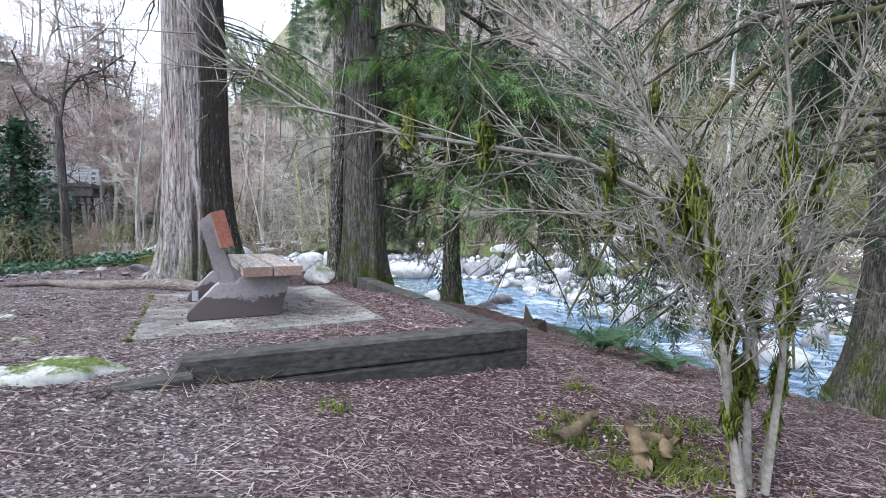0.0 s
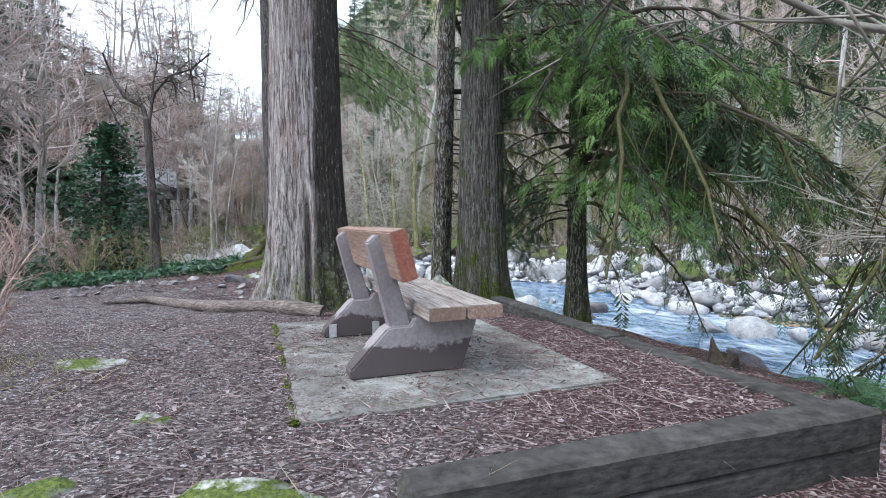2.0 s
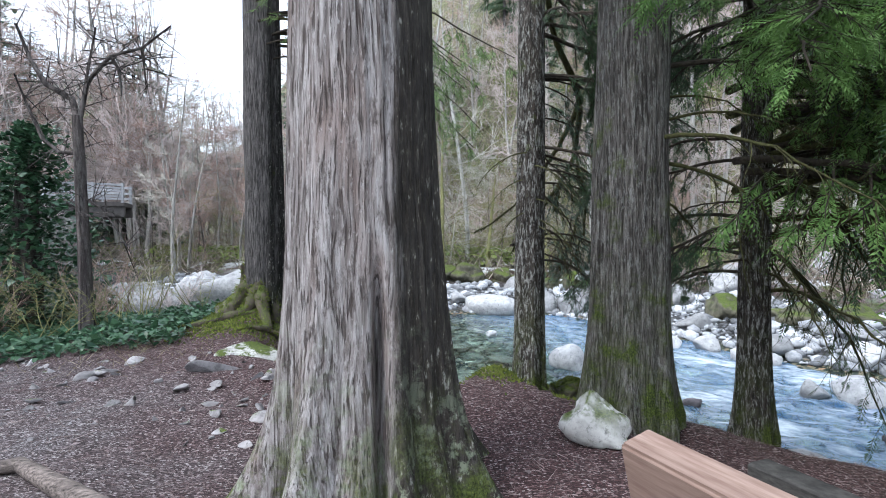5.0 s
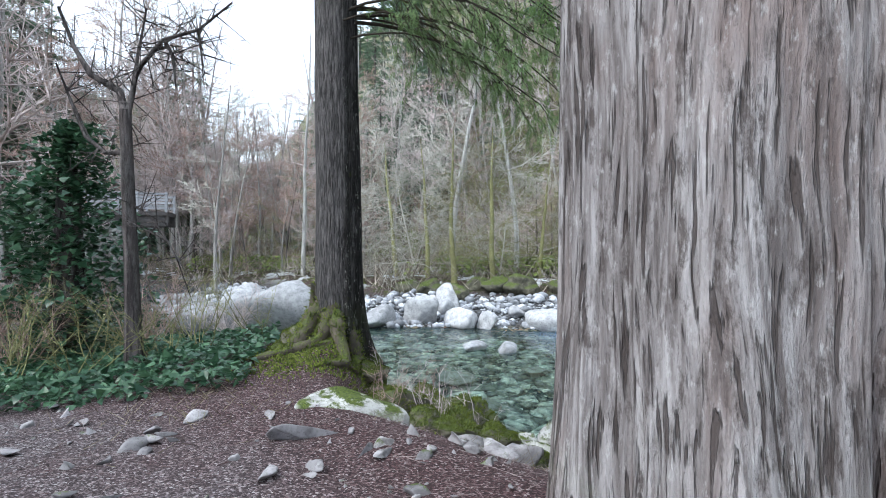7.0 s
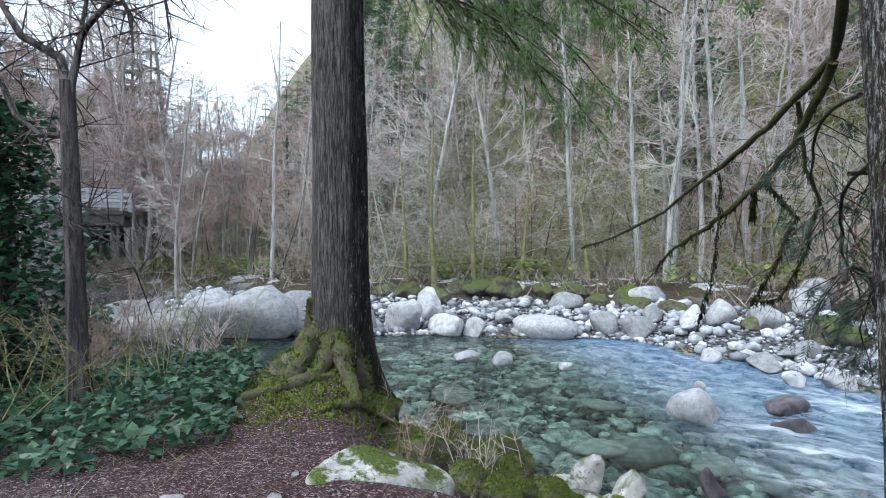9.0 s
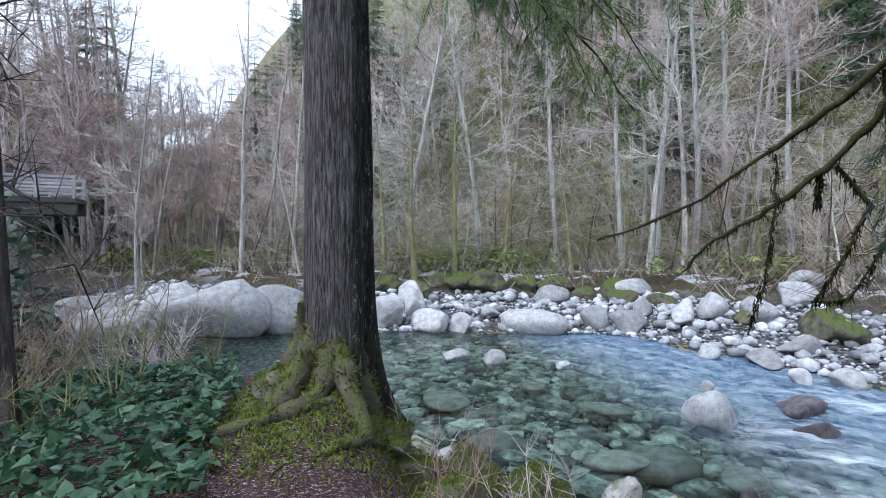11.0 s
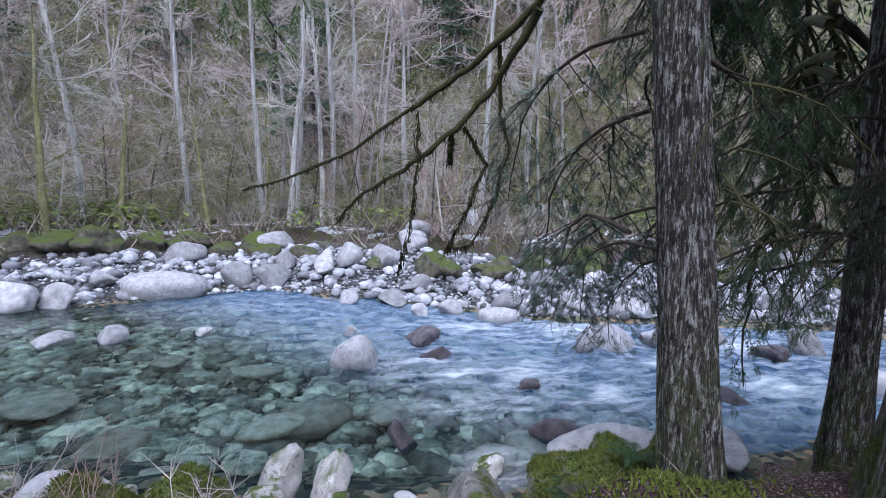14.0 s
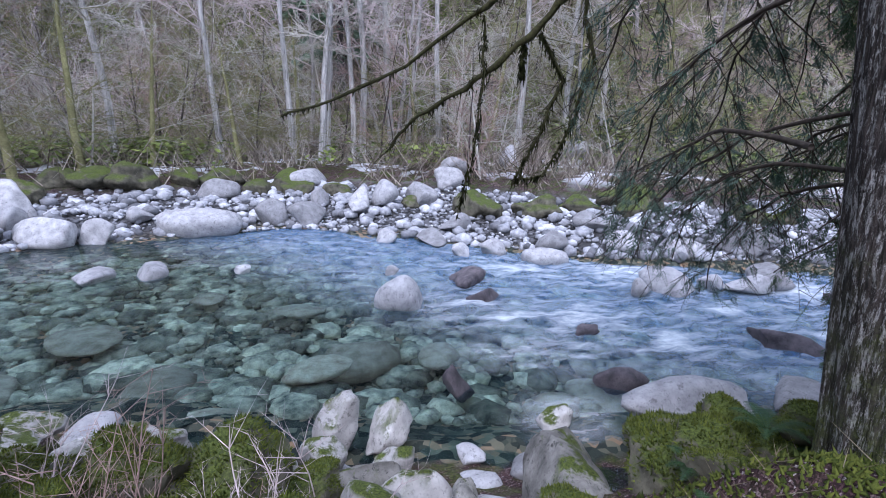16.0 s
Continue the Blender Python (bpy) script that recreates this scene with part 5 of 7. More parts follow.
def far_forest():
    rng = np.random.default_rng(31)
    n = 0
    while n < 95:
        x, y = rng.uniform(-60, 62), rng.uniform(24, 100)
        dn, df = (float(v) for v in banks(x, y))
        gap = abs((x + 5.3) * 0.89 + (y - 7.7) * 0.45 + 1.5)
        if df < 9 or df > 70 or (gap < 1.0 + 0.05 * y and 30 < df < 60):
            continue
        plant("alder_tree", ALDERS, n, x, y, rng.uniform(0.6, 1.2), rng.uniform(0, 360), "bare pale-barked alder on the far hillside", "bare alders of the far bank", rng.normal(0, 4))
        n += 1
    # the pale straight stems across from the dark cedar
    for i, (x, y, s, lean) in enumerate([(4.3, 34.5, 1.0, 1), (5.5, 34, 1.1, 2), (6.3, 35, 1.15, -1), (8.4, 35, 1.2, -5), (10.6, 35.5, 1.25, 0), (-7.2, 37, 1.1, 1), (-16.5, 36, 0.9, 3), (-3.2, 36.5, 1.1, 0), (13.0, 34, 1.2, 2), (-13.8, 37, 0.9, -2), (16.5, 31, 1.2, 3), (7.4, 34.2, 1.0, 3), (12, 36, 1.1, -3), (19.5, 30, 1.1, 0), (1.2, 36, 1.0, -2)]):
        plant("alder_tree", STEMS, i, x, y, s, 77 * i, "pale straight alder trunk above the river bar", "bare alders of the far bank", lean)
    n = 0
    while n < 34:
        x, y = rng.uniform(-120, 70), rng.uniform(70, 200)
        df = float(banks(x, y)[1])
        if df < 50:
            continue
        plant("fir_tree", FIRS, n, x, y, rng.uniform(0.7, 1.3), rng.uniform(0, 360), "far fir on the ridge above the valley", "firs of the far hillside")
        n += 1
    for i in range(44):
        side = i % 2
        az, r = (rng.uniform(31, 56), rng.uniform(33, 52)) if side else (rng.uniform(4, 21), rng.uniform(42, 85))
        x, y = -4 - r * math.sin(radians(az)), 6 + r * math.cos(radians(az))
        if float(banks(x, y)[1]) < 2:
            continue
        plant("alder_tree", ALDERS, i // 2, x, y, rng.uniform(1.0, 1.35), rng.uniform(0, 360), "tall bare alder at the mouth of the valley", "bare alders of the far bank", rng.normal(0, 3))
    for i in range(44):
        az, r = (rng.uniform(32, 52), rng.uniform(50, 80)) if i % 3 == 0 else (rng.uniform(6, 23), rng.uniform(50, 115))
        x, y = -4 - r * math.sin(radians(az)), 6 + r * math.cos(radians(az))
        plant("fir_tree", FIRS, i, x, y, rng.uniform(0.8, 1.25), rng.uniform(0, 360), "tall fir at the mouth of the valley", "firs of the far hillside")
    for i in range(44):
        az, r = rng.uniform(8, 36), rng.uniform(88, 165)
        x, y = -4 - r * math.sin(radians(az)), 6 + r * math.cos(radians(az))
        plant("fir_tree", FIRS, i, x, y, rng.uniform(0.6, 1.0) * (0.7 if 21 < az < 32 else 1.2), rng.uniform(0, 360), "far fir on the ridge above the valley", "firs of the far hillside")
    for i in range(64):
        az, r = rng.uniform(15, 33), rng.uniform(34, 82)
        x, y = -4 - r * math.sin(radians(az)), 6 + r * math.cos(radians(az))
        tall = r * math.tan(radians(rng.uniform(10, 17))) + 1.4 - ground_at(x, y)
        if tall < 5 or float(banks(x, y)[1]) < 2:
            continue
        plant("alder_tree", ALDERS, i, x, y, tall / 17, rng.uniform(0, 360), "slender bare alder on the valley floor", "bare alders of the far bank", rng.normal(0, 3))
    # the wooded slope that closes the view beside the footbridge
    for i in range(105):
        az, r = rng.uniform(31.5, 62), rng.uniform(20, 60)
        x, y = -4 - r * math.sin(radians(az)), 6 + r * math.cos(radians(az))
        dn, df = (float(v) for v in banks(x, y))
        if (dn < 1.5 and df < 1.5) or math.hypot(x + 24.6, y - 32.2) < 4:
            continue
        tall = r * math.tan(radians(rng.uniform(16, 34))) + 1.4 - ground_at(x, y)
        if i % 7 == 0 and r > 40:
            plant("fir_tree", FIRS, 1 + i % 2, x, y, min(tall, 32) / 18, rng.uniform(0, 360), "tall blue-green fir beside the valley gap", "firs of the far hillside")
        else:
            plant("alder_tree", ALDERS, i, x, y, min(max(tall, 6), 26) / 17, rng.uniform(0, 360), "tall bare alder at the mouth of the valley", "bare alders of the far bank", rng.normal(0, 3))
    for i in range(22):
        az, r = rng.uniform(3, 17), rng.uniform(48, 80)
        x, y = -4 - r * math.sin(radians(az)), 6 + r * math.cos(radians(az))
        plant("fir_tree", FIRS, i, x, y, rng.uniform(0.45, 0.75), rng.uniform(0, 360), "dark green fir standing on the hillside", "firs of the far hillside")
    # old maples with mossy, pale, hanging limbs along the margin
    for i, (x, y, size) in enumerate([(-6.6, 32.5, 1.3), (-4.6, 33.5, 1.2), (-8.3, 34, 1.1), (-2.0, 34.5, 1.0), (1.5, 34, 0.9), (11, 33.5, 1.1), (15.5, 32.5, 1.2), (19, 29, 1.1), (-10.5, 36, 1.2), (5, 36, 1.0), (22, 25, 1.2)]):
        plant("maple_tree", MAPLES, i, x, y, size, 97 * i, "leafless maple with pale drooping mossy limbs", "old maples of the far bank", rng.normal(0, 6))
    for i in range(50):
        x, y = rng.uniform(-26, 42), rng.uniform(30, 66)
        df = float(banks(x, y)[1])
        if df < 9 or df > 34:
            continue
        plant("scrub_tree", SCRUB, int(rng.integers(4)), x, y, rng.uniform(0.5, 1.2), rng.uniform(0, 360), "tangled leafless scrub tree with pale twigs", "leafless scrub of the far bank", rng.normal(0, 12))
    for i in range(30):
        x, y = rng.uniform(-75, -14), rng.uniform(32, 95)
        if float(banks(x, y)[1]) < 9:
            continue
        plant("alder_tree", ALDERS, i, x, y, rng.uniform(0.55, 0.95), rng.uniform(0, 360), "bare alder on the slope upstream", "bare alders of the far bank", rng.normal(0, 4))
    n = 0
    while n < 165:
        x, y = rng.uniform(-45, 45), rng.uniform(14, 62)
        dn, df = (float(v) for v in banks(x, y))
        if df < 7.2 or df > 30 + 0.2 * rng.uniform(0, 40):
            continue
        plant("scrub_tree", SCRUB, int(rng.integers(4)), x, y, rng.uniform(0.4, 1.15), rng.uniform(0, 360), "tangled leafless scrub tree with pale twigs", "leafless scrub of the far bank", rng.normal(0, 12))
        n += 1
    n = 0
    while n < 44:
        x, y = rng.uniform(-60, 80), rng.uniform(40, 170)
        dn, df = (float(v) for v in banks(x, y))
        gap = abs((x + 5.3) * 0.89 + (y - 7.7) * 0.45 + 1.5)
        if df < 20 or (gap < 2 + 0.06 * y and df < 80):
            continue
        plant("fir_tree", FIRS, n, x, y, rng.uniform(0.5, 1.2), rng.uniform(0, 360), "dark green fir standing on the hillside", "firs of the far hillside")
        n += 1
    for i, (x, y, s) in enumerate([(-31, 47, 1.15), (-36, 52, 1.3), (-12, 62, 0.9)]):
        plant("fir_tree", FIRS, i + 1, x, y, s, 60 * i, "tall blue-green fir beside the valley gap", "firs of the far hillside")
    for i in range(44):
        az, r = rng.uniform(-48, 6), rng.uniform(48, 95)
        x, y = -4 - r * math.sin(radians(az)), 6 + r * math.cos(radians(az))
        if i % 8:
            plant("alder_tree", ALDERS, i, x, y, rng.uniform(0.8, 1.2), rng.uniform(0, 360), "bare pale-barked alder on the far hillside", "bare alders of the far bank", rng.normal(0, 4))
        else:
            plant("fir_tree", FIRS, i, x, y, rng.uniform(0.6, 1.0), rng.uniform(0, 360), "dark green fir standing on the hillside", "firs of the far hillside")
    # the near side, upstream and behind the trail
    for i in range(46):
        x, y = rng.uniform(-42, -12.5), rng.uniform(2, 22)
        if float(banks(x, y)[0]) < 1.5:
            continue
        if i % 2:
            plant("alder_tree", ALDERS, i, x, y, rng.uniform(0.6, 0.95), rng.uniform(0, 360), "bare alder in the thicket beside the trail", "bare trees beside the trail", rng.normal(0, 3))
        else:
            plant("scrub_tree", SCRUB, i, x, y, rng.uniform(0.4, 0.8), rng.uniform(0, 360), "leafless thicket beside the trail", "bare trees beside the trail", rng.normal(0, 8))
    n = 0
    while n < 30:
        az, r = rng.uniform(33, 78), rng.uniform(13, 42)
        x, y = -4 - r * math.sin(radians(az)), 6 + r * math.cos(radians(az))
        dn, df = (float(v) for v in banks(x, y))
        n += 1
        if dn < 2 and df < 3:
            continue
        plant("alder_tree", ALDERS, n, x, y, rng.uniform(0.65, 1.05), rng.uniform(0, 360), "bare alder in the thicket beside the trail", "bare trees beside the trail", rng.normal(0, 3))
    plant("alder_tree", ALDERS, 0, -16.4, 16.2, 1.0, 0, "pale birch-like trunk in the thicket", "bare trees beside the trail")
    for i in range(9):
        a = -2.9 + 0.36 * i
        x, y = -1 + math.cos(a) * rng.uniform(16, 26), -4 + math.sin(a) * rng.uniform(18, 26)
        plant("fir_tree", FIRS, 0, x, y, rng.uniform(0.6, 1.0), rng.uniform(0, 360), "dark fir behind the start of the trail", "firs near the trail")


far_forest()


def undergrowth():
    """Brush, fern and dead stems that cover the far slope."""
    rng = np.random.default_rng(91)
    twigs, greens = Bag(), Bag()
    n = 0
    while n < 6600:
        x, y = rng.uniform(-66, 42), rng.uniform(15, 92)
        dn, df = (float(v) for v in banks(x, y))
        if df < 6.4 or df > 66:
            continue
        z = ground_at(x, y)
        h = rng.uniform(0.6, 2.4) * (1 + 0.012 * df)
        for _ in range(6):
            a = rng.uniform(0, 6.28)
            p = np.array([x + rng.normal(0, 0.5), y + rng.normal(0, 0.5), z])
            q = p + (math.cos(a) * h * 0.6, math.sin(a) * h * 0.6, h * rng.uniform(0.4, 1.0))
            spike(twigs, p, q, 0.02 + 0.0006 * df)
            spike(twigs, (p + q) / 2, (p + q) / 2 + rng.normal(0, 0.4, 3) + (0, 0, 0.3), 0.014)
        n += 1
    n = 0
    while n < 2500:
        x, y = rng.uniform(-42, 42), rng.uniform(16, 85)
        dn, df = (float(v) for v in banks(x, y))
        if df < 8.0 or df > 60 or math.sin(0.35 * x + 0.5 * math.sin(0.3 * y)) * math.sin(0.27 * y + 1) < rng.uniform(-0.5, 0.7):
            continue
        z = ground_at(x, y)
        for _ in range(26):
            a, r = rng.uniform(0, 6.28), rng.uniform(0.2, 1.2)
            c = np.array([x + r * math.cos(a), y + r * math.sin(a), z + rng.uniform(0.1, 1.1)])
            d = np.array([math.cos(a), math.sin(a), rng.uniform(-0.6, 0.3)]) * rng.uniform(0.15, 0.4)
            s = np.array([-math.sin(a), math.cos(a), 0.2]) * 0.07
            greens.add([c - s, c + d * 0.6 - s * 1.3, c + d, c + d * 0.6 + s * 1.3, c + s], [(0, 1, 2, 3, 4)])
        n += 1
    for name, bag, m, label in (("brush", twigs, M_BRUSH, "tangled leafless brush on the far slope"), ("undergrowth", greens, M_UNDER, "green fern and salal undergrowth on the far slope")):
        ob = new(name, bag.mesh(name, False))
        ob.data.materials.append(m)
        tagged(ob, label, name, kind="stuff")


M_BRUSH = leaf_material("brush_stem", (0.07, 0.05, 0.04), (0.54, 0.48, 0.4), 0.9, 1.5, 0.0)
M_UNDER = leaf_material("undergrowth_leaf", (0.1, 0.15, 0.035), (0.3, 0.36, 0.09), 0.6, 1.0)
undergrowth()

# ---- boughs, shrubs, ivy, ferns, litter ----
def frond(bag, base, along, side, length, pairs, width):
    """A flat spray: small scale leaves in pairs along a rib."""
    up = np.cross(along, side)
    for j in range(pairs):
        u = (j + 0.6) / pairs
        c = base + along * length * u - np.array([0, 0, 0.18 * length * u * u])
        ln = width * (1.05 - 0.75 * u)
        for s in (-1, 1):
            tip = c + (side * s * 0.85 + along * 0.65) * ln - np.array([0, 0, 0.25 * ln])
            h = along * ln * 0.2
            m = (c + tip) * 0.5 + along * ln * 0.12
            bag.add([c, m - h, tip, m + h], [(0, 1, 2, 3)])


def bough_meshes(seed, length, droop, subs=16, leafy=1.0, leaf_mat=None, limb_mat=None, rise=0.15, frond_len=0.3, pairs=6, stout=1.0):
    """A drooping evergreen limb along +x, with its side twigs and flat sprays."""
    rng = np.random.default_rng(seed)
    limb, leaves = Bag(), Bag()
    t = np.linspace(0, 1, 12)
    path = np.stack([length * t, 0.1 * length * np.sin(2.5 * t + seed), length * (rise * t - droop * t * t)], 1)
    path += rng.normal(0, 0.012 * length, path.shape) * t[:, None]
    limb.tube(path, stout * 0.012 * length * (1 - 0.85 * t) + 0.003, 6)
    for k in range(subs):
        u = 0.18 + 0.8 * (k + rng.random()) / subs
        i = min(10, int(u * 11))
        p = path[i] + (path[i + 1] - path[i]) * (u * 11 - i)
        along = path[i + 1] - path[i]
        along /= np.linalg.norm(along)
        s = 1 if k % 2 else -1
        d = along * rng.uniform(0.3, 0.9) + np.array([0, s, 0]) * rng.uniform(0.5, 1.0) + np.array([0, 0, -rng.uniform(0.1, 0.9) * droop * 1.5])
        d /= np.linalg.norm(d)
        ln = length * rng.uniform(0.16, 0.36) * (1.25 - u * 0.7)
        q = limb_path(rng, p, d, ln, 5, 0.1, -0.12 * droop * 2)
        limb.tube(q, np.linspace(stout * 0.0055 * length * (1.2 - u), 0.002, 6), 3, False)
        for j in range(int(9 * leafy + rng.random())):
            w = rng.uniform(0.15, 1.0)
            m = min(4, int(w * 5))
            c = q[m] + (q[m + 1] - q[m]) * (w * 5 - m)
            a = q[m + 1] - q[m]
            a = a / np.linalg.norm(a) + rng.normal(0, 0.5, 3) + np.array([0, 0, -0.25])
            a /= np.linalg.norm(a)
            sd = np.cross(a, (rng.normal(0, 0.35), rng.normal(0, 0.35), 1))
            sd /= np.linalg.norm(sd) + 1e-9
            frond(leaves, c, a, sd, frond_len * rng.uniform(0.6, 1.2), pairs, frond_len * 1.75 / pairs)
        for j in range(5):
            c = q[rng.integers(1, 6)]
            a = rng.normal(0, 0.6, 3) + d + np.array([0, 0, -0.5])
            spike(limb, c, c + a / np.linalg.norm(a) * ln * rng.uniform(0.2, 0.5), 0.004)
    lm, vm = limb.mesh("bough"), leaves.mesh("foliage", False)
    lm.materials.append(limb_mat or M_LIMB_DARK)
    vm.materials.append(leaf_mat or M_CEDAR)
    return lm, vm


LUSH = [bough_meshes(200 + i, 2.6, 0.32, 22, 1.2, M_CEDAR, M_LIMB_DARK, 0.15, 0.28, 8) for i in range(3)]
DARKB = [bough_meshes(220 + i, 3.2, 0.55, 20, 0.8, M_FIR, M_LIMB_DARK) for i in range(3)]
HANG = [bough_meshes(280 + i, 3.0, 0.5, 18, 0.65, M_HANG, M_LIMB_DARK, 0.15, 0.24, 7, 0.5) for i in range(3)]
SPRAY = [bough_meshes(320 + i, 3.0, 0.5, 22, 0.7, M_FIR_SPRAY, M_LIMB_DARK, 0.15, 0.2, 7, 0.4) for i in range(3)]
ARCH = [bough_meshes(240 + i, 4.0, 0.85, 22, 0.35, M_FIR, M_LIMB, 0.35) for i in range(3)]
BARE = [bough_meshes(260 + i, 2.6, 0.5, 16, 0.0, M_FIR, M_LIMB, 0.2) for i in range(2)]


def bough(tree, kinds, i, z, turn, tilt=0.0, size=1.0, out=0.1, lean=(0, 0)):
    """Hangs one bough on a trunk at a height above its foot, turned away from +x."""
    lm, vm = kinds[i % len(kinds)]
    a = radians(turn)
    limb = part("bough", lm, None, tree)
    limb.matrix_basis = pose(out * math.cos(a) + lean[0] * z, out * math.sin(a) + lean[1] * z, z, 0, tilt, turn) @ Matrix.Diagonal((size, size, size, 1))
    if len(vm.polygons):
        part("foliage", vm, None, limb)
    return limb


def dress_trees():
    rng = np.random.default_rng(77)
    # lush sprays toward the terrace and dark skirts over the river
    for i in range(20):
        bough(TREE_D, LUSH, i, rng.uniform(2.5, 4.4), rng.uniform(-140, 10), rng.uniform(-6, 14), rng.uniform(0.75, 1.2))
    for i in range(11):
        bough(TREE_D, DARKB, i, rng.uniform(2.9, 6.5), rng.uniform(-80, 150), rng.uniform(-10, 18), rng.uniform(0.7, 1.3))
    for i in range(22):
        bough(TREE_D, ARCH, i, rng.uniform(1.6, 3.9), rng.uniform(-95, 60), rng.uniform(-10, 12), rng.uniform(0.7, 1.05))
    for i in range(5):
        bough(TREE_D, BARE, i, rng.uniform(1.2, 3.0), rng.uniform(-180, -70), rng.uniform(0, 20), rng.uniform(0.4, 0.7))
    for i in range(14):
        bough(TREE_C, LUSH if i % 3 else DARKB, i, rng.uniform(3.0, 6.0), rng.uniform(-60, 110), rng.uniform(-6, 12), rng.uniform(0.6, 1.0), 0.25)
    for i in range(8):
        bough(TREE_C, BARE, i, rng.uniform(1.8, 4.2), rng.uniform(-80, 60), rng.uniform(0, 25), rng.uniform(0.3, 0.6), 0.3)
    for i in range(5):
        bough(TREE_C, DARKB, i, rng.uniform(2.2, 4.6), rng.uniform(50, 140), rng.uniform(-12, 22), rng.uniform(0.35, 0.6), 0.3)
    for i in range(16):
        bough(TREE_D, DARKB, i, rng.uniform(1.5, 4.4), rng.uniform(115, 205), rng.uniform(-10, 16), rng.uniform(0.3, 0.55))
    for i in range(9):
        bough(TREE_B, DARKB, i, rng.uniform(3.8, 6.0), rng.uniform(-30, 60), rng.uniform(-4, 12), rng.uniform(0.4, 0.7), 0.1, (0.015, 0.1))
    for i in range(7):
        bough(TREE_B, DARKB, i, rng.uniform(2.3, 5.0), rng.uniform(-75, 25), rng.uniform(-6, 14), rng.uniform(0.35, 0.65), 0.1, (0.015, 0.1))
    for i in range(5):
        bough(TREE_B, SPRAY, i, rng.uniform(2.4, 3.6), rng.uniform(15, 50), rng.uniform(-4, 10), rng.uniform(0.4, 0.65), 0.1, (0.015, 0.1))
    for i in range(8):
        bough(TREE_B, SPRAY, i, rng.uniform(1.3, 3.3), rng.uniform(22, 62), rng.uniform(-4, 10), rng.uniform(0.7, 1.1), 0.1, (0.015, 0.1))
    for i in range(7):
        bough(TREE_B, BARE, i, rng.uniform(1.6, 2.6), rng.uniform(-60, 20) if i % 3 else rng.uniform(190, 240), rng.uniform(15, 35), rng.uniform(0.18, 0.32), 0.1)
    for i in range(17):
        bough(TREE_E, HANG, i, rng.uniform(4.3, 6.2), rng.uniform(-50, 45), rng.uniform(-4, 8), rng.uniform(0.7, 1.3), 0.2)
    for i in range(3):
        bough(TREE_E, BARE, i, rng.uniform(4.6, 5.6), rng.uniform(-60, 40), rng.uniform(0, 20), rng.uniform(0.5, 0.9), 0.2)
    for i in range(6):
        bough(TREE_A, BARE, i, rng.uniform(4.4, 5.4), rng.uniform(120, 175), rng.uniform(-8, 6), rng.uniform(0.8, 1.15), 0.25)
    for i in range(5):
        bough(TREE_A, LUSH, i, rng.uniform(4.6, 6.2), rng.uniform(20, 70), rng.uniform(0, 10), rng.uniform(0.7, 1.0), 0.25)
    for i in range(26):
        bough(TREE_R, DARKB if i % 4 else ARCH, i, rng.uniform(1.8, 6.5), rng.uniform(60, 290), rng.uniform(-6, 16), rng.uniform(0.7, 1.25), 0.15, (0.12, 0.05))


dress_trees()


def strand(bag, a, b, r, rng, sag=0.05, n=7):
    t = np.linspace(0, 1, n)[:, None]
    p = np.asarray(a) * (1 - t) + np.asarray(b) * t + rng.normal(0, sag, (n, 3)) * np.sin(np.pi * t)
    bag.tube(p, np.linspace(r, r * 0.35, n), 6)
    return p


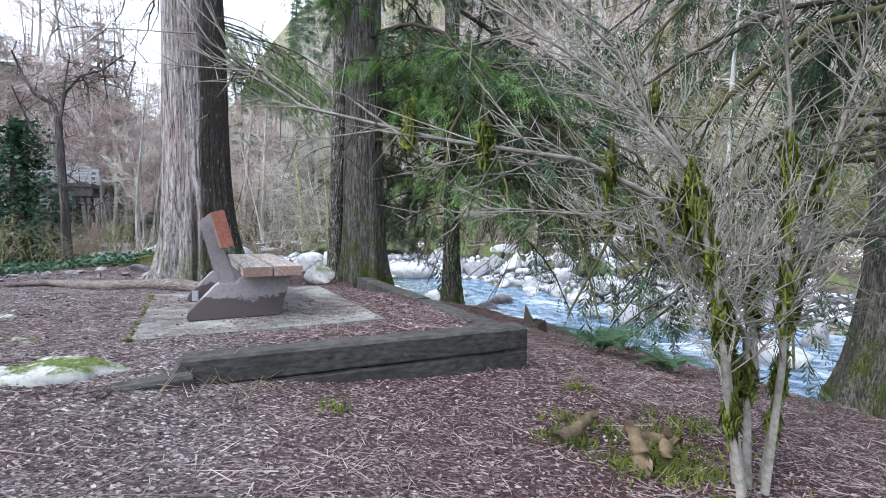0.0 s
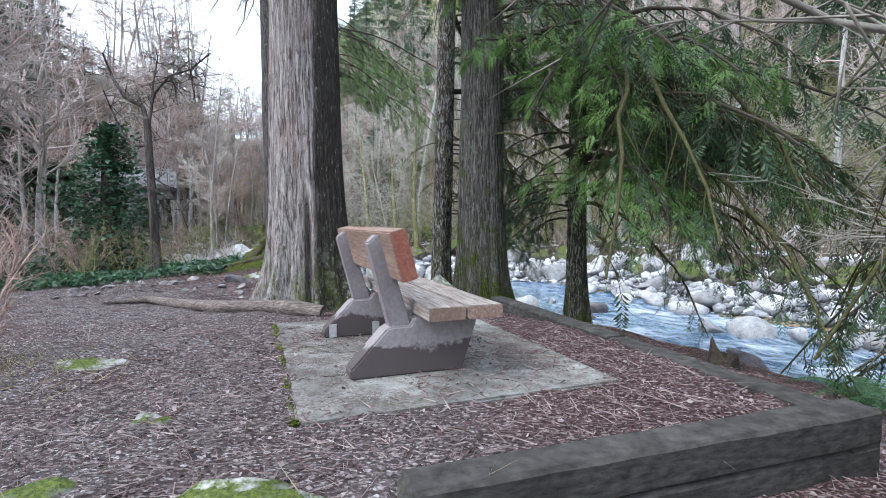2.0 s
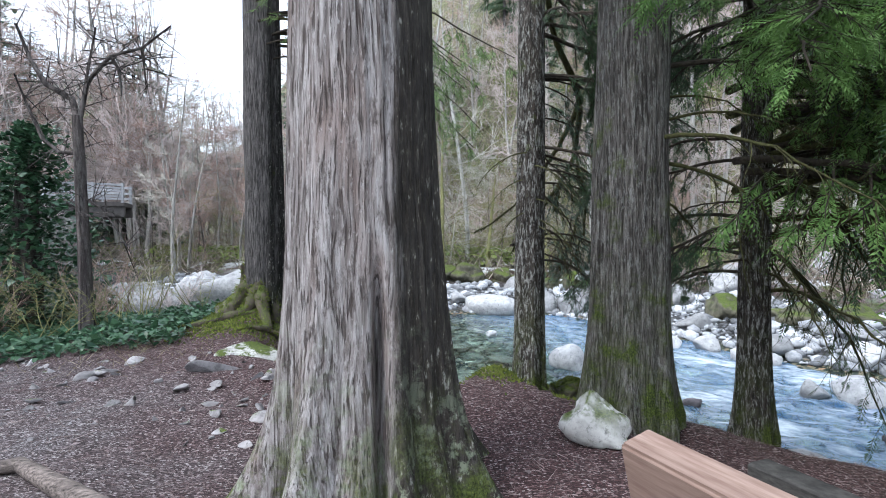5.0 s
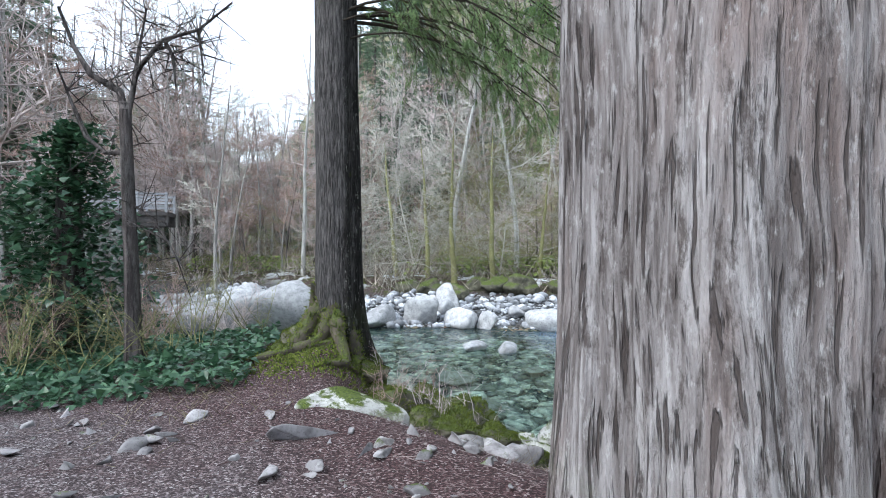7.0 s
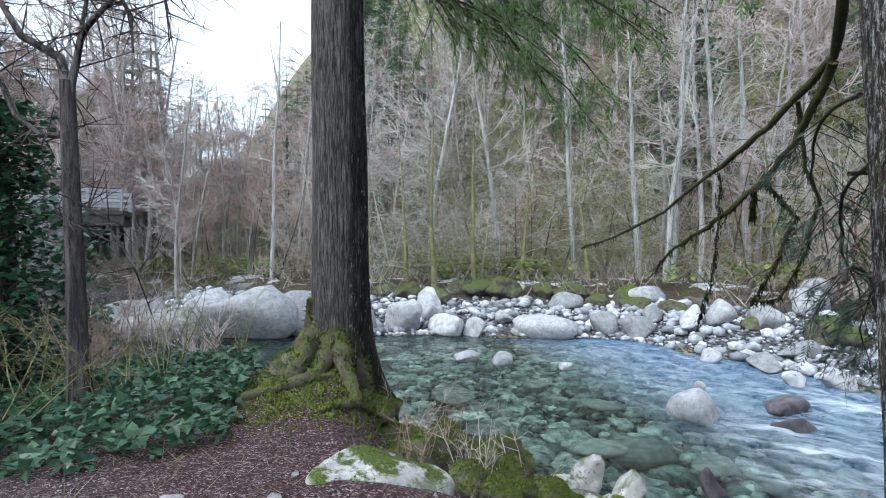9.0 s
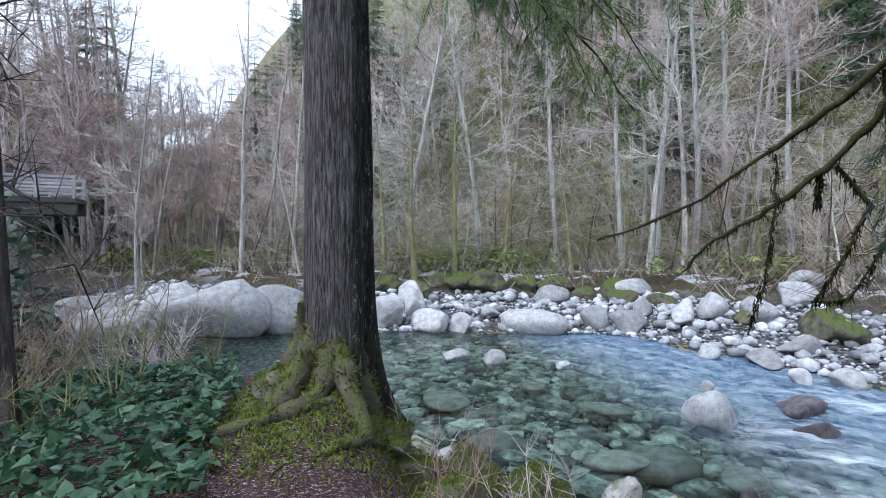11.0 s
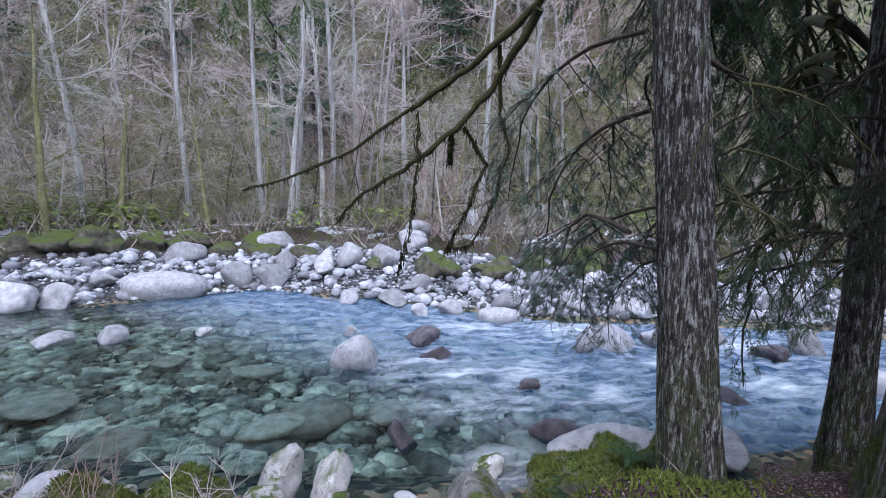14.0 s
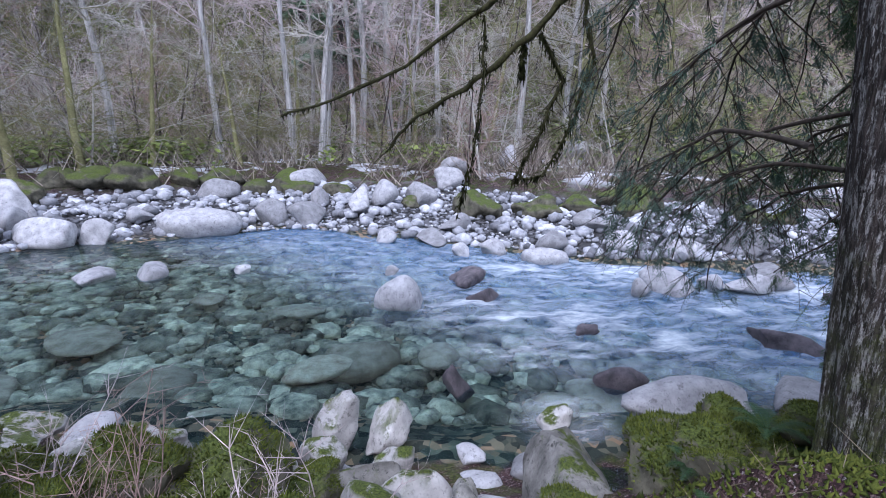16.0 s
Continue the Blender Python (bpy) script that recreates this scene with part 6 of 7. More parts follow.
def mossy_limb():
    """The long mossy limb that hangs from the slim hemlock out over the pool."""
    rng = np.random.default_rng(5)
    base = np.array(TREE_B.location)
    main, moss = Bag(), Bag()
    runs = []
    for pts, thick in (([(-2.16, 10.05, 4.90), (-1.75, 10.90, 4.10), (-1.20, 11.84, 3.45), (-1.31, 12.34, 3.10), (-1.50, 13.03, 2.71), (-1.67, 13.47, 2.48), (-2.02, 14.21, 2.03), (-2.48, 15.26, 1.66), (-2.81, 15.91, 1.53)], 0.05),
                       ([(-1.23, 11.85, 3.34), (-1.17, 12.38, 2.84), (-1.25, 12.72, 2.45), (-1.50, 13.13, 2.04), (-1.73, 13.61, 1.74), (-1.91, 14.11, 1.49), (-2.01, 14.53, 1.14)], 0.05),
                       ([(-1.24, 12.35, 3.12), (-1.13, 12.45, 2.55), (-0.97, 12.43, 2.07), (-0.99, 12.58, 1.56), (-1.16, 12.76, 0.96), (-1.36, 13.04, 0.86)], 0.026),
                       ([(-1.30, 12.81, 2.29), (-1.00, 12.76, 1.89), (-1.18, 12.95, 1.22), (-1.36, 13.04, 0.86)], 0.022),
                       ([(-1.62, 13.29, 2.47), (-1.66, 13.23, 1.81), (-1.75, 13.26, 1.01), (-1.91, 13.31, 0.47)], 0.014),
                       ([(-1.36, 12.98, 2.24), (-1.40, 12.96, 1.88)], 0.014)):
        pts = np.array(pts)
        fine = np.linspace(0, len(pts) - 1, 4 * len(pts))
        pts = np.stack([np.interp(fine, np.arange(len(pts)), pts[:, i]) for i in range(3)], 1) + rng.normal(0, 0.012, (len(fine), 3))
        main.tube(pts - base, np.linspace(thick, thick * 0.25, len(pts)) * rng.uniform(0.8, 1.25, len(pts)), 7)
        runs.append(pts)
    for run in runs[:4]:
        for _ in range(46):
            i = rng.integers(1, len(run))
            d = run[i] - run[i - 1]
            p = run[i - 1] + d * rng.random() - base
            e = d / np.linalg.norm(d) + rng.normal(0, 0.6, 3)
            spike(main, p, p + e / np.linalg.norm(e) * rng.uniform(0.15, 0.7), 0.005)
    for run in runs:
        for _ in range(240):
            i = rng.integers(1, len(run))
            p = run[i - 1] + (run[i] - run[i - 1]) * rng.random() - base + rng.normal(0, 0.014, 3)
            spike(moss, p, p + np.array([rng.normal(0, 0.02), rng.normal(0, 0.02), -rng.uniform(0.02, 0.09) * (2 if rng.random() < 0.1 else 1)]), 0.009)
    limb = part("limb", main, M_LIMB, TREE_B, "long dark limb furred with moss")
    tagged(part("moss", moss, M_MOSSLIMB, limb, "hanging dark green moss"), kind="stuff")


M_MOSSLIMB = leaf_material("limb_moss", (0.018, 0.022, 0.006), (0.06, 0.07, 0.015), 0.95, 6)
mossy_limb()


def sapling_limbs():
    rng = np.random.default_rng(9)
    b = Bag()
    for pts, r in (([(-0.12, 0, 3.7), (-0.3, 0.1, 4.1), (-0.75, 0.1, 4.35), (-1.1, 0.2, 4.8), (-1.35, 0.2, 5.4)], 0.065),
                   ([(-0.13, 0, 3.6), (-0.02, 0, 4.05), (0.1, 0, 4.4), (0.45, 0, 4.75), (0.9, 0.1, 4.9), (1.4, 0.1, 5.25)], 0.045),
                   ([(-0.11, 0, 3.2), (-0.4, -0.05, 3.2), (-0.75, 0, 3.45), (-0.95, 0, 3.9), (-1.2, 0, 4.5)], 0.04),
                   ([(-0.02, 0, 4.05), (-0.1, 0.2, 4.6), (0.05, 0.2, 5.3)], 0.035),
                   ([(0.45, 0, 4.75), (0.6, 0, 4.5), (0.62, 0, 4.1)], 0.03), ([(0.9, 0.1, 4.9), (0.95, 0.1, 4.5)], 0.025),
                   ([(-0.07, 0, 2.5), (0.25, 0, 2.3), (0.5, 0, 1.95), (0.75, 0, 1.55)], 0.02)):
        pts = np.array(pts, float)
        b.tube(pts, np.linspace(r, r * 0.3, len(pts)), 6)
        for _ in range(16):
            i = rng.integers(1, len(pts))
            p = pts[i - 1] + (pts[i] - pts[i - 1]) * rng.random()
            e = rng.normal(0, 1, 3) + (0, 0, 0.3)
            q = p + e / np.linalg.norm(e) * rng.uniform(0.3, 1.0)
            spike(b, p, q, 0.012)
            for _ in range(3):
                spike(b, (p + q) / 2, (p + q) / 2 + rng.normal(0, 0.25, 3), 0.006)
    part("limb", b, M_BARK_S, TREE_S)


sapling_limbs()


def moss_fur():
    """Short upright moss over the rocks and roots of the bank."""
    rng = np.random.default_rng(21)
    b = Bag()
    for x, y, r, n in ((-2.45, 9.65, 0.5, 1500), (-2.0, 9.8, 0.45, 900), (-6.4, 11.6, 0.7, 1500), (-2.2, 10.1, 0.35, 500), (-2.8, 10.3, 0.35, 420), (-3.4, 10.5, 0.35, 300), (-4.6, 11.2, 0.5, 420), (-6.6, 11.3, 0.4, 260), (-6.0, 11.2, 0.35, 160), (-5.6, 11.8, 0.3, 160), (-6.9, 11.9, 0.35, 260)):
        for _ in range(n):
            px, py = x + rng.normal(0, r * 0.5), y + rng.normal(0, r * 0.5)
            z = ground_at(px, py)
            spike(b, (px, py, z), (px + rng.normal(0, 0.02), py + rng.normal(0, 0.02), z + rng.uniform(0.015, 0.045)), 0.012)
    ob = new("moss_carpet", b.mesh("moss_carpet"))
    ob.data.materials.append(M_MOSSTUFT)
    tagged(ob, "yellow-green moss on the bank and the root mound", "moss", kind="stuff")


moss_fur()


def cedar_roots():
    """Mossy surface roots that run down the mound of the dark cedar."""
    rng = np.random.default_rng(27)
    foot = np.array(TREE_E.location)
    for turn, ln, rise, thick in ((172, 0.75, 0.75, 0.13), (-160, 0.95, 0.6, 0.12), (-138, 1.15, 0.5, 0.11), (-112, 0.9, 0.4, 0.1), (-88, 1.1, 0.35, 0.1), (-62, 0.8, 0.3, 0.09), (-35, 0.7, 0.25, 0.09), (-125, 0.7, 0.45, 0.07), (-100, 0.6, 0.3, 0.06)):
        b, fur = Bag(), Bag()
        t = np.linspace(0, 1, 16)
        a = radians(turn) + 0.35 * np.sin(3 * t + turn)
        r = 0.24 + ln * t
        px, py = foot[0] + r * np.cos(a), foot[1] + r * np.sin(a)
        pz = np.array([ground_at(u, v) for u, v in zip(px, py)]) + rise * (1 - t) ** 3 - 0.01 + 0.03 * np.sin(9 * t + turn)
        path = np.stack([px, py, pz], 1) - foot
        width = (thick * (1 - t) ** 0.7 + 0.015) * rng.uniform(0.75, 1.25, 16)
        b.tube(path, width, 10)
        root = part("root", b, M_ROOT, TREE_E, "mossy surface root")
        for _ in range(750):
            i = rng.integers(0, 15)
            if math.sin(7 * t[i] + turn) < rng.uniform(-1.2, 0.7):
                continue
            p = path[i] + (path[i + 1] - path[i]) * rng.random()
            o = rng.normal(0, 1, 3)
            o[2] = abs(o[2])
            o /= np.linalg.norm(o)
            spike(fur, p + o * width[i] * 0.9, p + o * (width[i] + rng.uniform(0.015, 0.05)) + (0, 0, rng.normal(0, 0.012)), 0.012)
        tagged(part("moss", fur, M_MOSSTUFT, root, "yellow-green moss cushions"), kind="stuff")


M_ROOT = rock_material("mossy_root", (0.04, 0.032, 0.024), (0.12, 0.1, 0.07), 0.6, 0.2)
cedar_roots()


def shrub(name, at, stems, height, spread_out, seed, material, label, twigs=14, radius=0.012, group=""):
    """A leafless shrub: several stems from one root, forking into fine twigs."""
    rng = np.random.default_rng(seed)
    s = thing(name, at, label, "shrub", group)
    for i in range(stems):
        b = Bag()
        a = rng.uniform(0, 6.28)
        d = np.array([math.cos(a) * spread_out, math.sin(a) * spread_out, 1])
        h = height * rng.uniform(0.6, 1.1)
        p = limb_path(rng, (rng.normal(0, 0.05), rng.normal(0, 0.05), -0.05), d / np.linalg.norm(d), h, 8, 0.09, 0.03)
        r = radius * rng.uniform(0.7, 1.3)
        b.tube(p, np.linspace(r, r * 0.3, 9), 6)
        for _ in range(twigs):
            k = rng.integers(2, 9)
            e = (p[k] - p[k - 1]) / np.linalg.norm(p[k] - p[k - 1]) + rng.normal(0, 0.6, 3)
            q = p[k] + e / np.linalg.norm(e) * h * rng.uniform(0.15, 0.4)
            spike(b, p[k], q, r * 0.45)
            for _ in range(3):
                w = rng.uniform(0.3, 0.9)
                m = p[k] * (1 - w) + q * w
                e2 = e / np.linalg.norm(e) + rng.normal(0, 0.7, 3)
                spike(b, m, m + e2 / np.linalg.norm(e2) * h * 0.12, r * 0.25)
        part("stem", b, material, s)
    return s


def shrubs():
    shrub("bare_shrub", (*terrace(-4.95, 4.3), ground_at(*terrace(-4.95, 4.3))), 14, 0.95, 0.65, 3, M_TWIG_RED, "bare reddish shrub with upright twigs beside the trail", 12, 0.012)
    for i, (x, y, h, m) in enumerate([(-5.3, 11.2, 0.8, M_TWIG_RED), (-4.75, 11.0, 0.9, M_TWIG), (-5.15, 12.1, 1.1, M_TWIG_RED), (-4.9, 11.7, 1.0, M_TWIG_RED), (-5.55, 12.3, 0.9, M_TWIG), (-4.4, 11.3, 0.8, M_TWIG)]):
        shrub("waterside_shrub", (x, y, ground_at(x, y)), 7, h, 0.5, 40 + i, m, "thin leafless shrub on the river bank", 9, 0.006, "thin shrubs on the bank")
    for i, (x, y, h) in enumerate([(-11.8, 12.2, 2.2), (-12.6, 13.2, 2.6), (-10.6, 14.6, 2.0), (-9.6, 14.9, 1.6), (-12.2, 11.2, 1.6), (-13.4, 11.9, 2.4), (-9.9, 13.0, 1.2), (-8.9, 14.2, 1.0), (-13.8, 10.2, 1.5), (-15, 12.5, 2.6), (-10.9, 12.0, 1.3), (-14.5, 9.0, 1.5)]):
        shrub("thicket_shrub", (x, y, ground_at(x, y)), 12, h, 0.6, 60 + i, (M_TWIG_RED, M_TWIG)[i % 2], "tangled brown leafless shrub above the ivy", 14, 0.012, "thicket beside the trail")


shrubs()


def bank_bushes():
    for i, (x, y, h) in enumerate([(-8.7, 12.9, 1.5), (-9.4, 13.7, 1.9), (-8.0, 13.5, 1.3), (-9.9, 12.3, 1.2), (-9.5, 11.4, 1.3), (-10.2, 11.2, 1.5), (-8.6, 11.9, 0.9), (-9.3, 12.6, 1.7), (-10.8, 11.5, 1.4)]):
        shrub("mossy_bush", (x, y, ground_at(x, y)), 6, h, 0.8, 90 + i, M_TWIG_MOSS, "spreading leafless bush with mossy limbs", 9, 0.009, "mossy bushes in the ivy")


bank_bushes()


def pad_moss():
    """Moss along the pad's edge on the trail side, and in its joint."""
    rng = np.random.default_rng(81)
    b = Bag()
    for _ in range(1100):
        u = rng.random() ** 0.5
        if math.sin(9 * u + 2 * math.sin(23 * u)) < rng.uniform(-1, 1):
            continue
        p = PAD_M @ Vector((rng.normal(-0.01, 0.009), 2.58 * u if rng.random() < 0.8 else 0.05 * u, 0.0))
        z = ground_at(p.x, p.y) + 0.005
        spike(b, (p.x, p.y, z), (p.x + rng.normal(0, 0.012), p.y + rng.normal(0, 0.012), z + rng.uniform(0.005, 0.02)), 0.005)
    ob = new("edge_moss", b.mesh("edge_moss", False))
    ob.data.materials.append(M_MOSSTUFT)
    tagged(ob, "yellow-green moss along the concrete pad's edge", "moss", kind="stuff")


pad_moss()


def mossy_alder():
    """The many-stemmed shrub beside the start of the walk, with pale lichened twigs."""
    s = thing("alder_shrub", (*terrace(1.4, 2.3), ground_at(*terrace(1.4, 2.3))), "leafless many-stemmed alder with moss patches and pale twigs", "shrub")
    s.scale = (0.9, 0.9, 0.9)
    rng = np.random.default_rng(33)
    runs = [[(0, 0, 0), (-0.08, 0, 0.5), (-0.12, 0.02, 1.0), (-0.3, 0.0, 1.3), (-0.8, -0.1, 1.52), (-1.4, -0.15, 1.6), (-2.0, -0.1, 1.75), (-2.5, 0, 2.1)],
            [(0.02, 0.1, 0), (0.0, 0.12, 0.6), (-0.05, 0.15, 1.1), (-0.25, 0.2, 1.6), (-0.5, 0.3, 2.1), (-0.9, 0.4, 2.5)],
            [(0.1, 0, 0), (0.16, 0, 0.6), (0.2, 0.05, 1.2), (0.22, 0.1, 1.8), (0.15, 0.1, 2.5)],
            [(0.15, 0.1, 0), (0.3, 0.2, 0.6), (0.45, 0.3, 1.2), (0.7, 0.4, 1.8), (0.9, 0.5, 2.3)],
            [(-0.05, -0.08, 0), (-0.14, -0.1, 0.5), (-0.2, -0.1, 1.0), (-0.32, -0.05, 1.5), (-0.6, 0.1, 1.9), (-1.1, 0.25, 2.3)],
            [(0.05, 0.05, 0), (0.08, 0.15, 0.7), (-0.1, 0.4, 1.1), (-0.5, 0.8, 1.3), (-1.0, 1.1, 1.35)],
            [(0.1, 0.1, 0.5), (0.3, 0.5, 0.9), (0.5, 1.0, 1.2), (0.6, 1.5, 1.3)]]
    for run in runs:
        run = np.array(run, float)
        b, moss = Bag(), Bag()
        b.tube(run, np.linspace(0.02, 0.005, len(run)), 7)
        for _ in range(52):
            i = rng.integers(2, len(run))
            p = run[i - 1] + (run[i] - run[i - 1]) * rng.random()
            d = run[i] - run[i - 1]
            e = d / np.linalg.norm(d) + rng.normal(0, 0.65, 3)
            q = p + e / np.linalg.norm(e) * rng.uniform(0.2, 0.75)
            if p[1] + 2.3 < 1.6 or q[1] + 2.3 < 1.5:
                continue
            spike(b, p, q, 0.005)
            for _ in range(7):
                w = rng.uniform(0.2, 0.95)
                m = p * (1 - w) + q * w
                e2 = e / np.linalg.norm(e) + rng.normal(0, 0.7, 3)
                spike(b, m, m + e2 / np.linalg.norm(e2) * rng.uniform(0.1, 0.3), 0.0035)
        for c in rng.uniform(0.1, 0.75, 7):
            k = c * (len(run) - 1)
            i = int(k)
            p = run[i] + (run[i + 1] - run[i]) * (k - i)
            for _ in range(80):
                o = rng.normal(0, 1, 3)
                o /= np.linalg.norm(o)
                spike(moss, p + o * 0.02 + (0, 0, rng.normal(0, 0.05)), p + o * rng.uniform(0.035, 0.065) + (0, 0, rng.normal(0, 0.035)), 0.011)
        stem = part("stem", b, M_STEM, s)
        tagged(part("moss", moss, M_MOSSTUFT, stem, "yellow-green moss cushions"), kind="stuff")


mossy_alder()


def leaf_shape(size, rng):
    """A lobed ivy leaf, folded along its rib."""
    pts = np.array([(0, 0, 0), (0.5, 0.1, 0.06), (0.32, 0.45, 0.05), (0, 1, -0.06), (-0.32, 0.45, 0.05), (-0.5, 0.1, 0.06)]) * size
    yaw, tip, roll = rng.uniform(0, 6.28), rng.normal(0.0, 0.5), rng.normal(0, 0.4)
    return pts @ np.array(Euler((tip, roll, yaw)).to_matrix()).T


def inside(x, y, poly):
    hit = False
    for (ax, ay), (bx, by) in zip(poly, poly[1:] + poly[:1]):
        if (ay > y) != (by > y) and x < (bx - ax) * (y - ay) / (by - ay) + ax:
            hit = not hit
    return hit


def ivy():
    rng = np.random.default_rng(51)
    poly = [(-15, 10.6), (-11.5, 10.3), (-9.2, 9.9), (-7.4, 10.0), (-6.7, 10.5), (-7.0, 11.4), (-7.3, 12.6), (-8.2, 14.6), (-9, 15.6), (-15, 15.8)]
    b = Bag()
    faces = [(0, 1, 2), (0, 2, 3), (0, 3, 4), (0, 4, 5)]
    n = 0
    while n < 9000:
        x, y = rng.uniform(-15, -6.5), rng.uniform(9.8, 15.8)
        if not inside(x, y, poly) or (x < -11 and rng.random() < 0.5):
            continue
        lump = 0.16 + 0.12 * math.sin(2.3 * x + 1.0) * math.sin(2.9 * y)
        b.add(leaf_shape(rng.uniform(0.06, 0.13), rng) + (x, y, ground_at(x, y) + rng.uniform(0.0, 1) * lump + 0.03), faces)
        n += 1
    ob = new("ivy_bed", b.mesh("ivy_bed", False))
    ob.data.materials.append(M_IVY)
    tagged(ob, "dense bed of dark green ivy leaves", "ivy", kind="stuff")
    tower = thing("ivy_clad_snag", (-11.3, 13.2, ground_at(-11.3, 13.2)), "dead snag wholly clad in dark ivy", "tree")
    t = Bag()
    t.tube([(0, 0, -0.3), (0.05, 0, 1.5), (0, 0.05, 3.2)], [0.3, 0.24, 0.14], 10)
    part("trunk", t, M_BARK_S, tower)
    b = Bag()
    for _ in range(6000):
        z = 4.1 * rng.random() ** 1.15 - 0.2
        a = rng.uniform(0, 6.28)
        r = (1.15 * max(0.03, 1 - max(z, 0) / 4.2) ** 0.95 + 0.9 * noise.noise((1.6 * math.cos(a), 1.6 * math.sin(a), 1.1 * z))) * rng.uniform(0.5, 1.15) + 0.12
        p = leaf_shape(rng.uniform(0.08, 0.15), rng)
        b.add(p + (r * math.cos(a), r * math.sin(a), z), faces)
    part("ivy", b, M_IVY, tower, "dark green ivy leaves")


ivy()


def fern(at, fronds, length, seed, label):
    rng = np.random.default_rng(seed)
    f = thing("fern", at, label, "fern", "ferns on the bank")
    for i in range(fronds):
        a = 6.28 * i / fronds + rng.normal(0, 0.2)
        b = Bag()
        t = np.linspace(0, 1, 10)
        ln = length * rng.uniform(0.7, 1.1)
        out = np.array([math.cos(a), math.sin(a), 0])
        side = np.array([-math.sin(a), math.cos(a), 0])
        rib = out * (ln * t)[:, None] * 0.85 + np.array([0, 0, 1]) * (ln * (1.05 * t - 0.8 * t * t))[:, None]
        b.tube(rib, np.linspace(0.005, 0.001, 10), 3, False)
        for u in np.linspace(0.12, 0.97, 22):
            k = min(8, int(u * 9))
            c = rib[k] + (rib[k + 1] - rib[k]) * (u * 9 - k)
            w = 0.17 * ln * math.sin(math.pi * min(1, 0.2 + u * 0.8)) + 0.01
            al = rib[k + 1] - rib[k]
            al /= np.linalg.norm(al)
            for s in (-1, 1):
                tip = c + side * s * w + al * w * 0.25 - np.array([0, 0, 0.15 * w])
                h = al * 0.009 * ln / 0.6
                b.add([c - h, tip - h * 0.2, tip + h * 0.2, c + h], [(0, 1, 2, 3)])
        part("frond", b, M_FERN, f, smooth=False)


fern((*terrace(1.75, 5.5), ground_at(*terrace(1.75, 5.5))), 13, 0.6, 1, "green sword fern beside the timber edging")
fern((*terrace(2.3, 5.1), ground_at(*terrace(2.3, 5.1))), 10, 0.5, 2, "green sword fern beside the timber edging")
fern((-2.0, 10.15, -0.35), 7, 0.3, 3, "small green fern by the hemlock's foot")
for k, (x, y, n, ln) in enumerate([(-2.9, 10.0, 8, 0.24), (-1.75, 9.9, 8, 0.3), (-3.3, 10.25, 7, 0.2), (-2.2, 10.6, 7, 0.22)]):
    fern((x, y, ground_at(x, y)), n, ln, 20 + k, "small green fern among the mossy rocks")
fern((-2.5, 10.3, -0.5), 7, 0.28, 4, "small green fern by the hemlock's foot")


def driftwood():
    b = Bag()
    pts = np.array([(-6.44, 7.43, 0.04), (-6.0, 7.62, 0.06), (-5.3, 7.25, 0.07), (-4.75, 6.92, 0.07), (-4.4, 6.82, 0.07), (-3.95, 6.74, 0.08), (-3.5, 6.62, 0.07), (-3.1, 6.5, 0.04)])
    pts = np.array([(*terrace(x, y), ground_at(*terrace(x, y)) + z - 0.01) for x, y, z in pts])
    b.tube(pts, [0.02, 0.045, 0.055, 0.06, 0.085, 0.09, 0.09, 0.05], 14)
    me = b.mesh("driftwood_log")
    for v in me.vertices:
        v.co += 0.05 * noise.noise_vector(v.co * 2.2) + 0.022 * noise.noise_vector(v.co * 5)
        v.co.z = max(v.co.z, ground_at(v.co.x, v.co.y) - 0.05)
    ob = new("driftwood_log", me)
    me.materials.append(M_DRIFT)
    tagged(ob, "flat weathered driftwood log lying across the trail", "log")


def stump(at, r, h, seed, material, label, name="tree_stump"):
    rng = np.random.default_rng(seed)
    b = Bag()
    ang = np.linspace(0, 6.28, 28, endpoint=False)
    top = h * (0.5 + 0.5 * np.maximum(0, np.cos(ang - seed)) ** 2 + rng.uniform(-0.06, 0.06, 28))
    rows = []
    for t in np.linspace(0, 1, 9):
        rr = r * (1.35 - 0.5 * t ** 0.6) * (1 + 0.12 * np.sin(5 * ang + seed))
        rows.append(np.stack([rr * np.cos(ang), rr * np.sin(ang), -0.15 + t * (top + 0.15)], 1))
    v = np.concatenate(rows + [np.array([[0, 0, h * 0.35]])])
    f = [(i * 28 + j, i * 28 + (j + 1) % 28, (i + 1) * 28 + (j + 1) % 28, (i + 1) * 28 + j) for i in range(8) for j in range(28)]
    f += [(8 * 28 + j, 8 * 28 + (j + 1) % 28, 9 * 28) for j in range(28)]
    b.add(v, f)
    ob = part(name, b, material)
    ob.location = at
    tagged(ob, label, "stump")


driftwood()
stump((*terrace(1.3, 7.1), ground_at(*terrace(1.3, 7.1)) - 0.05), 0.14, 0.36, 3, M_LIMB_DARK, "broken dark stump on the river bank")

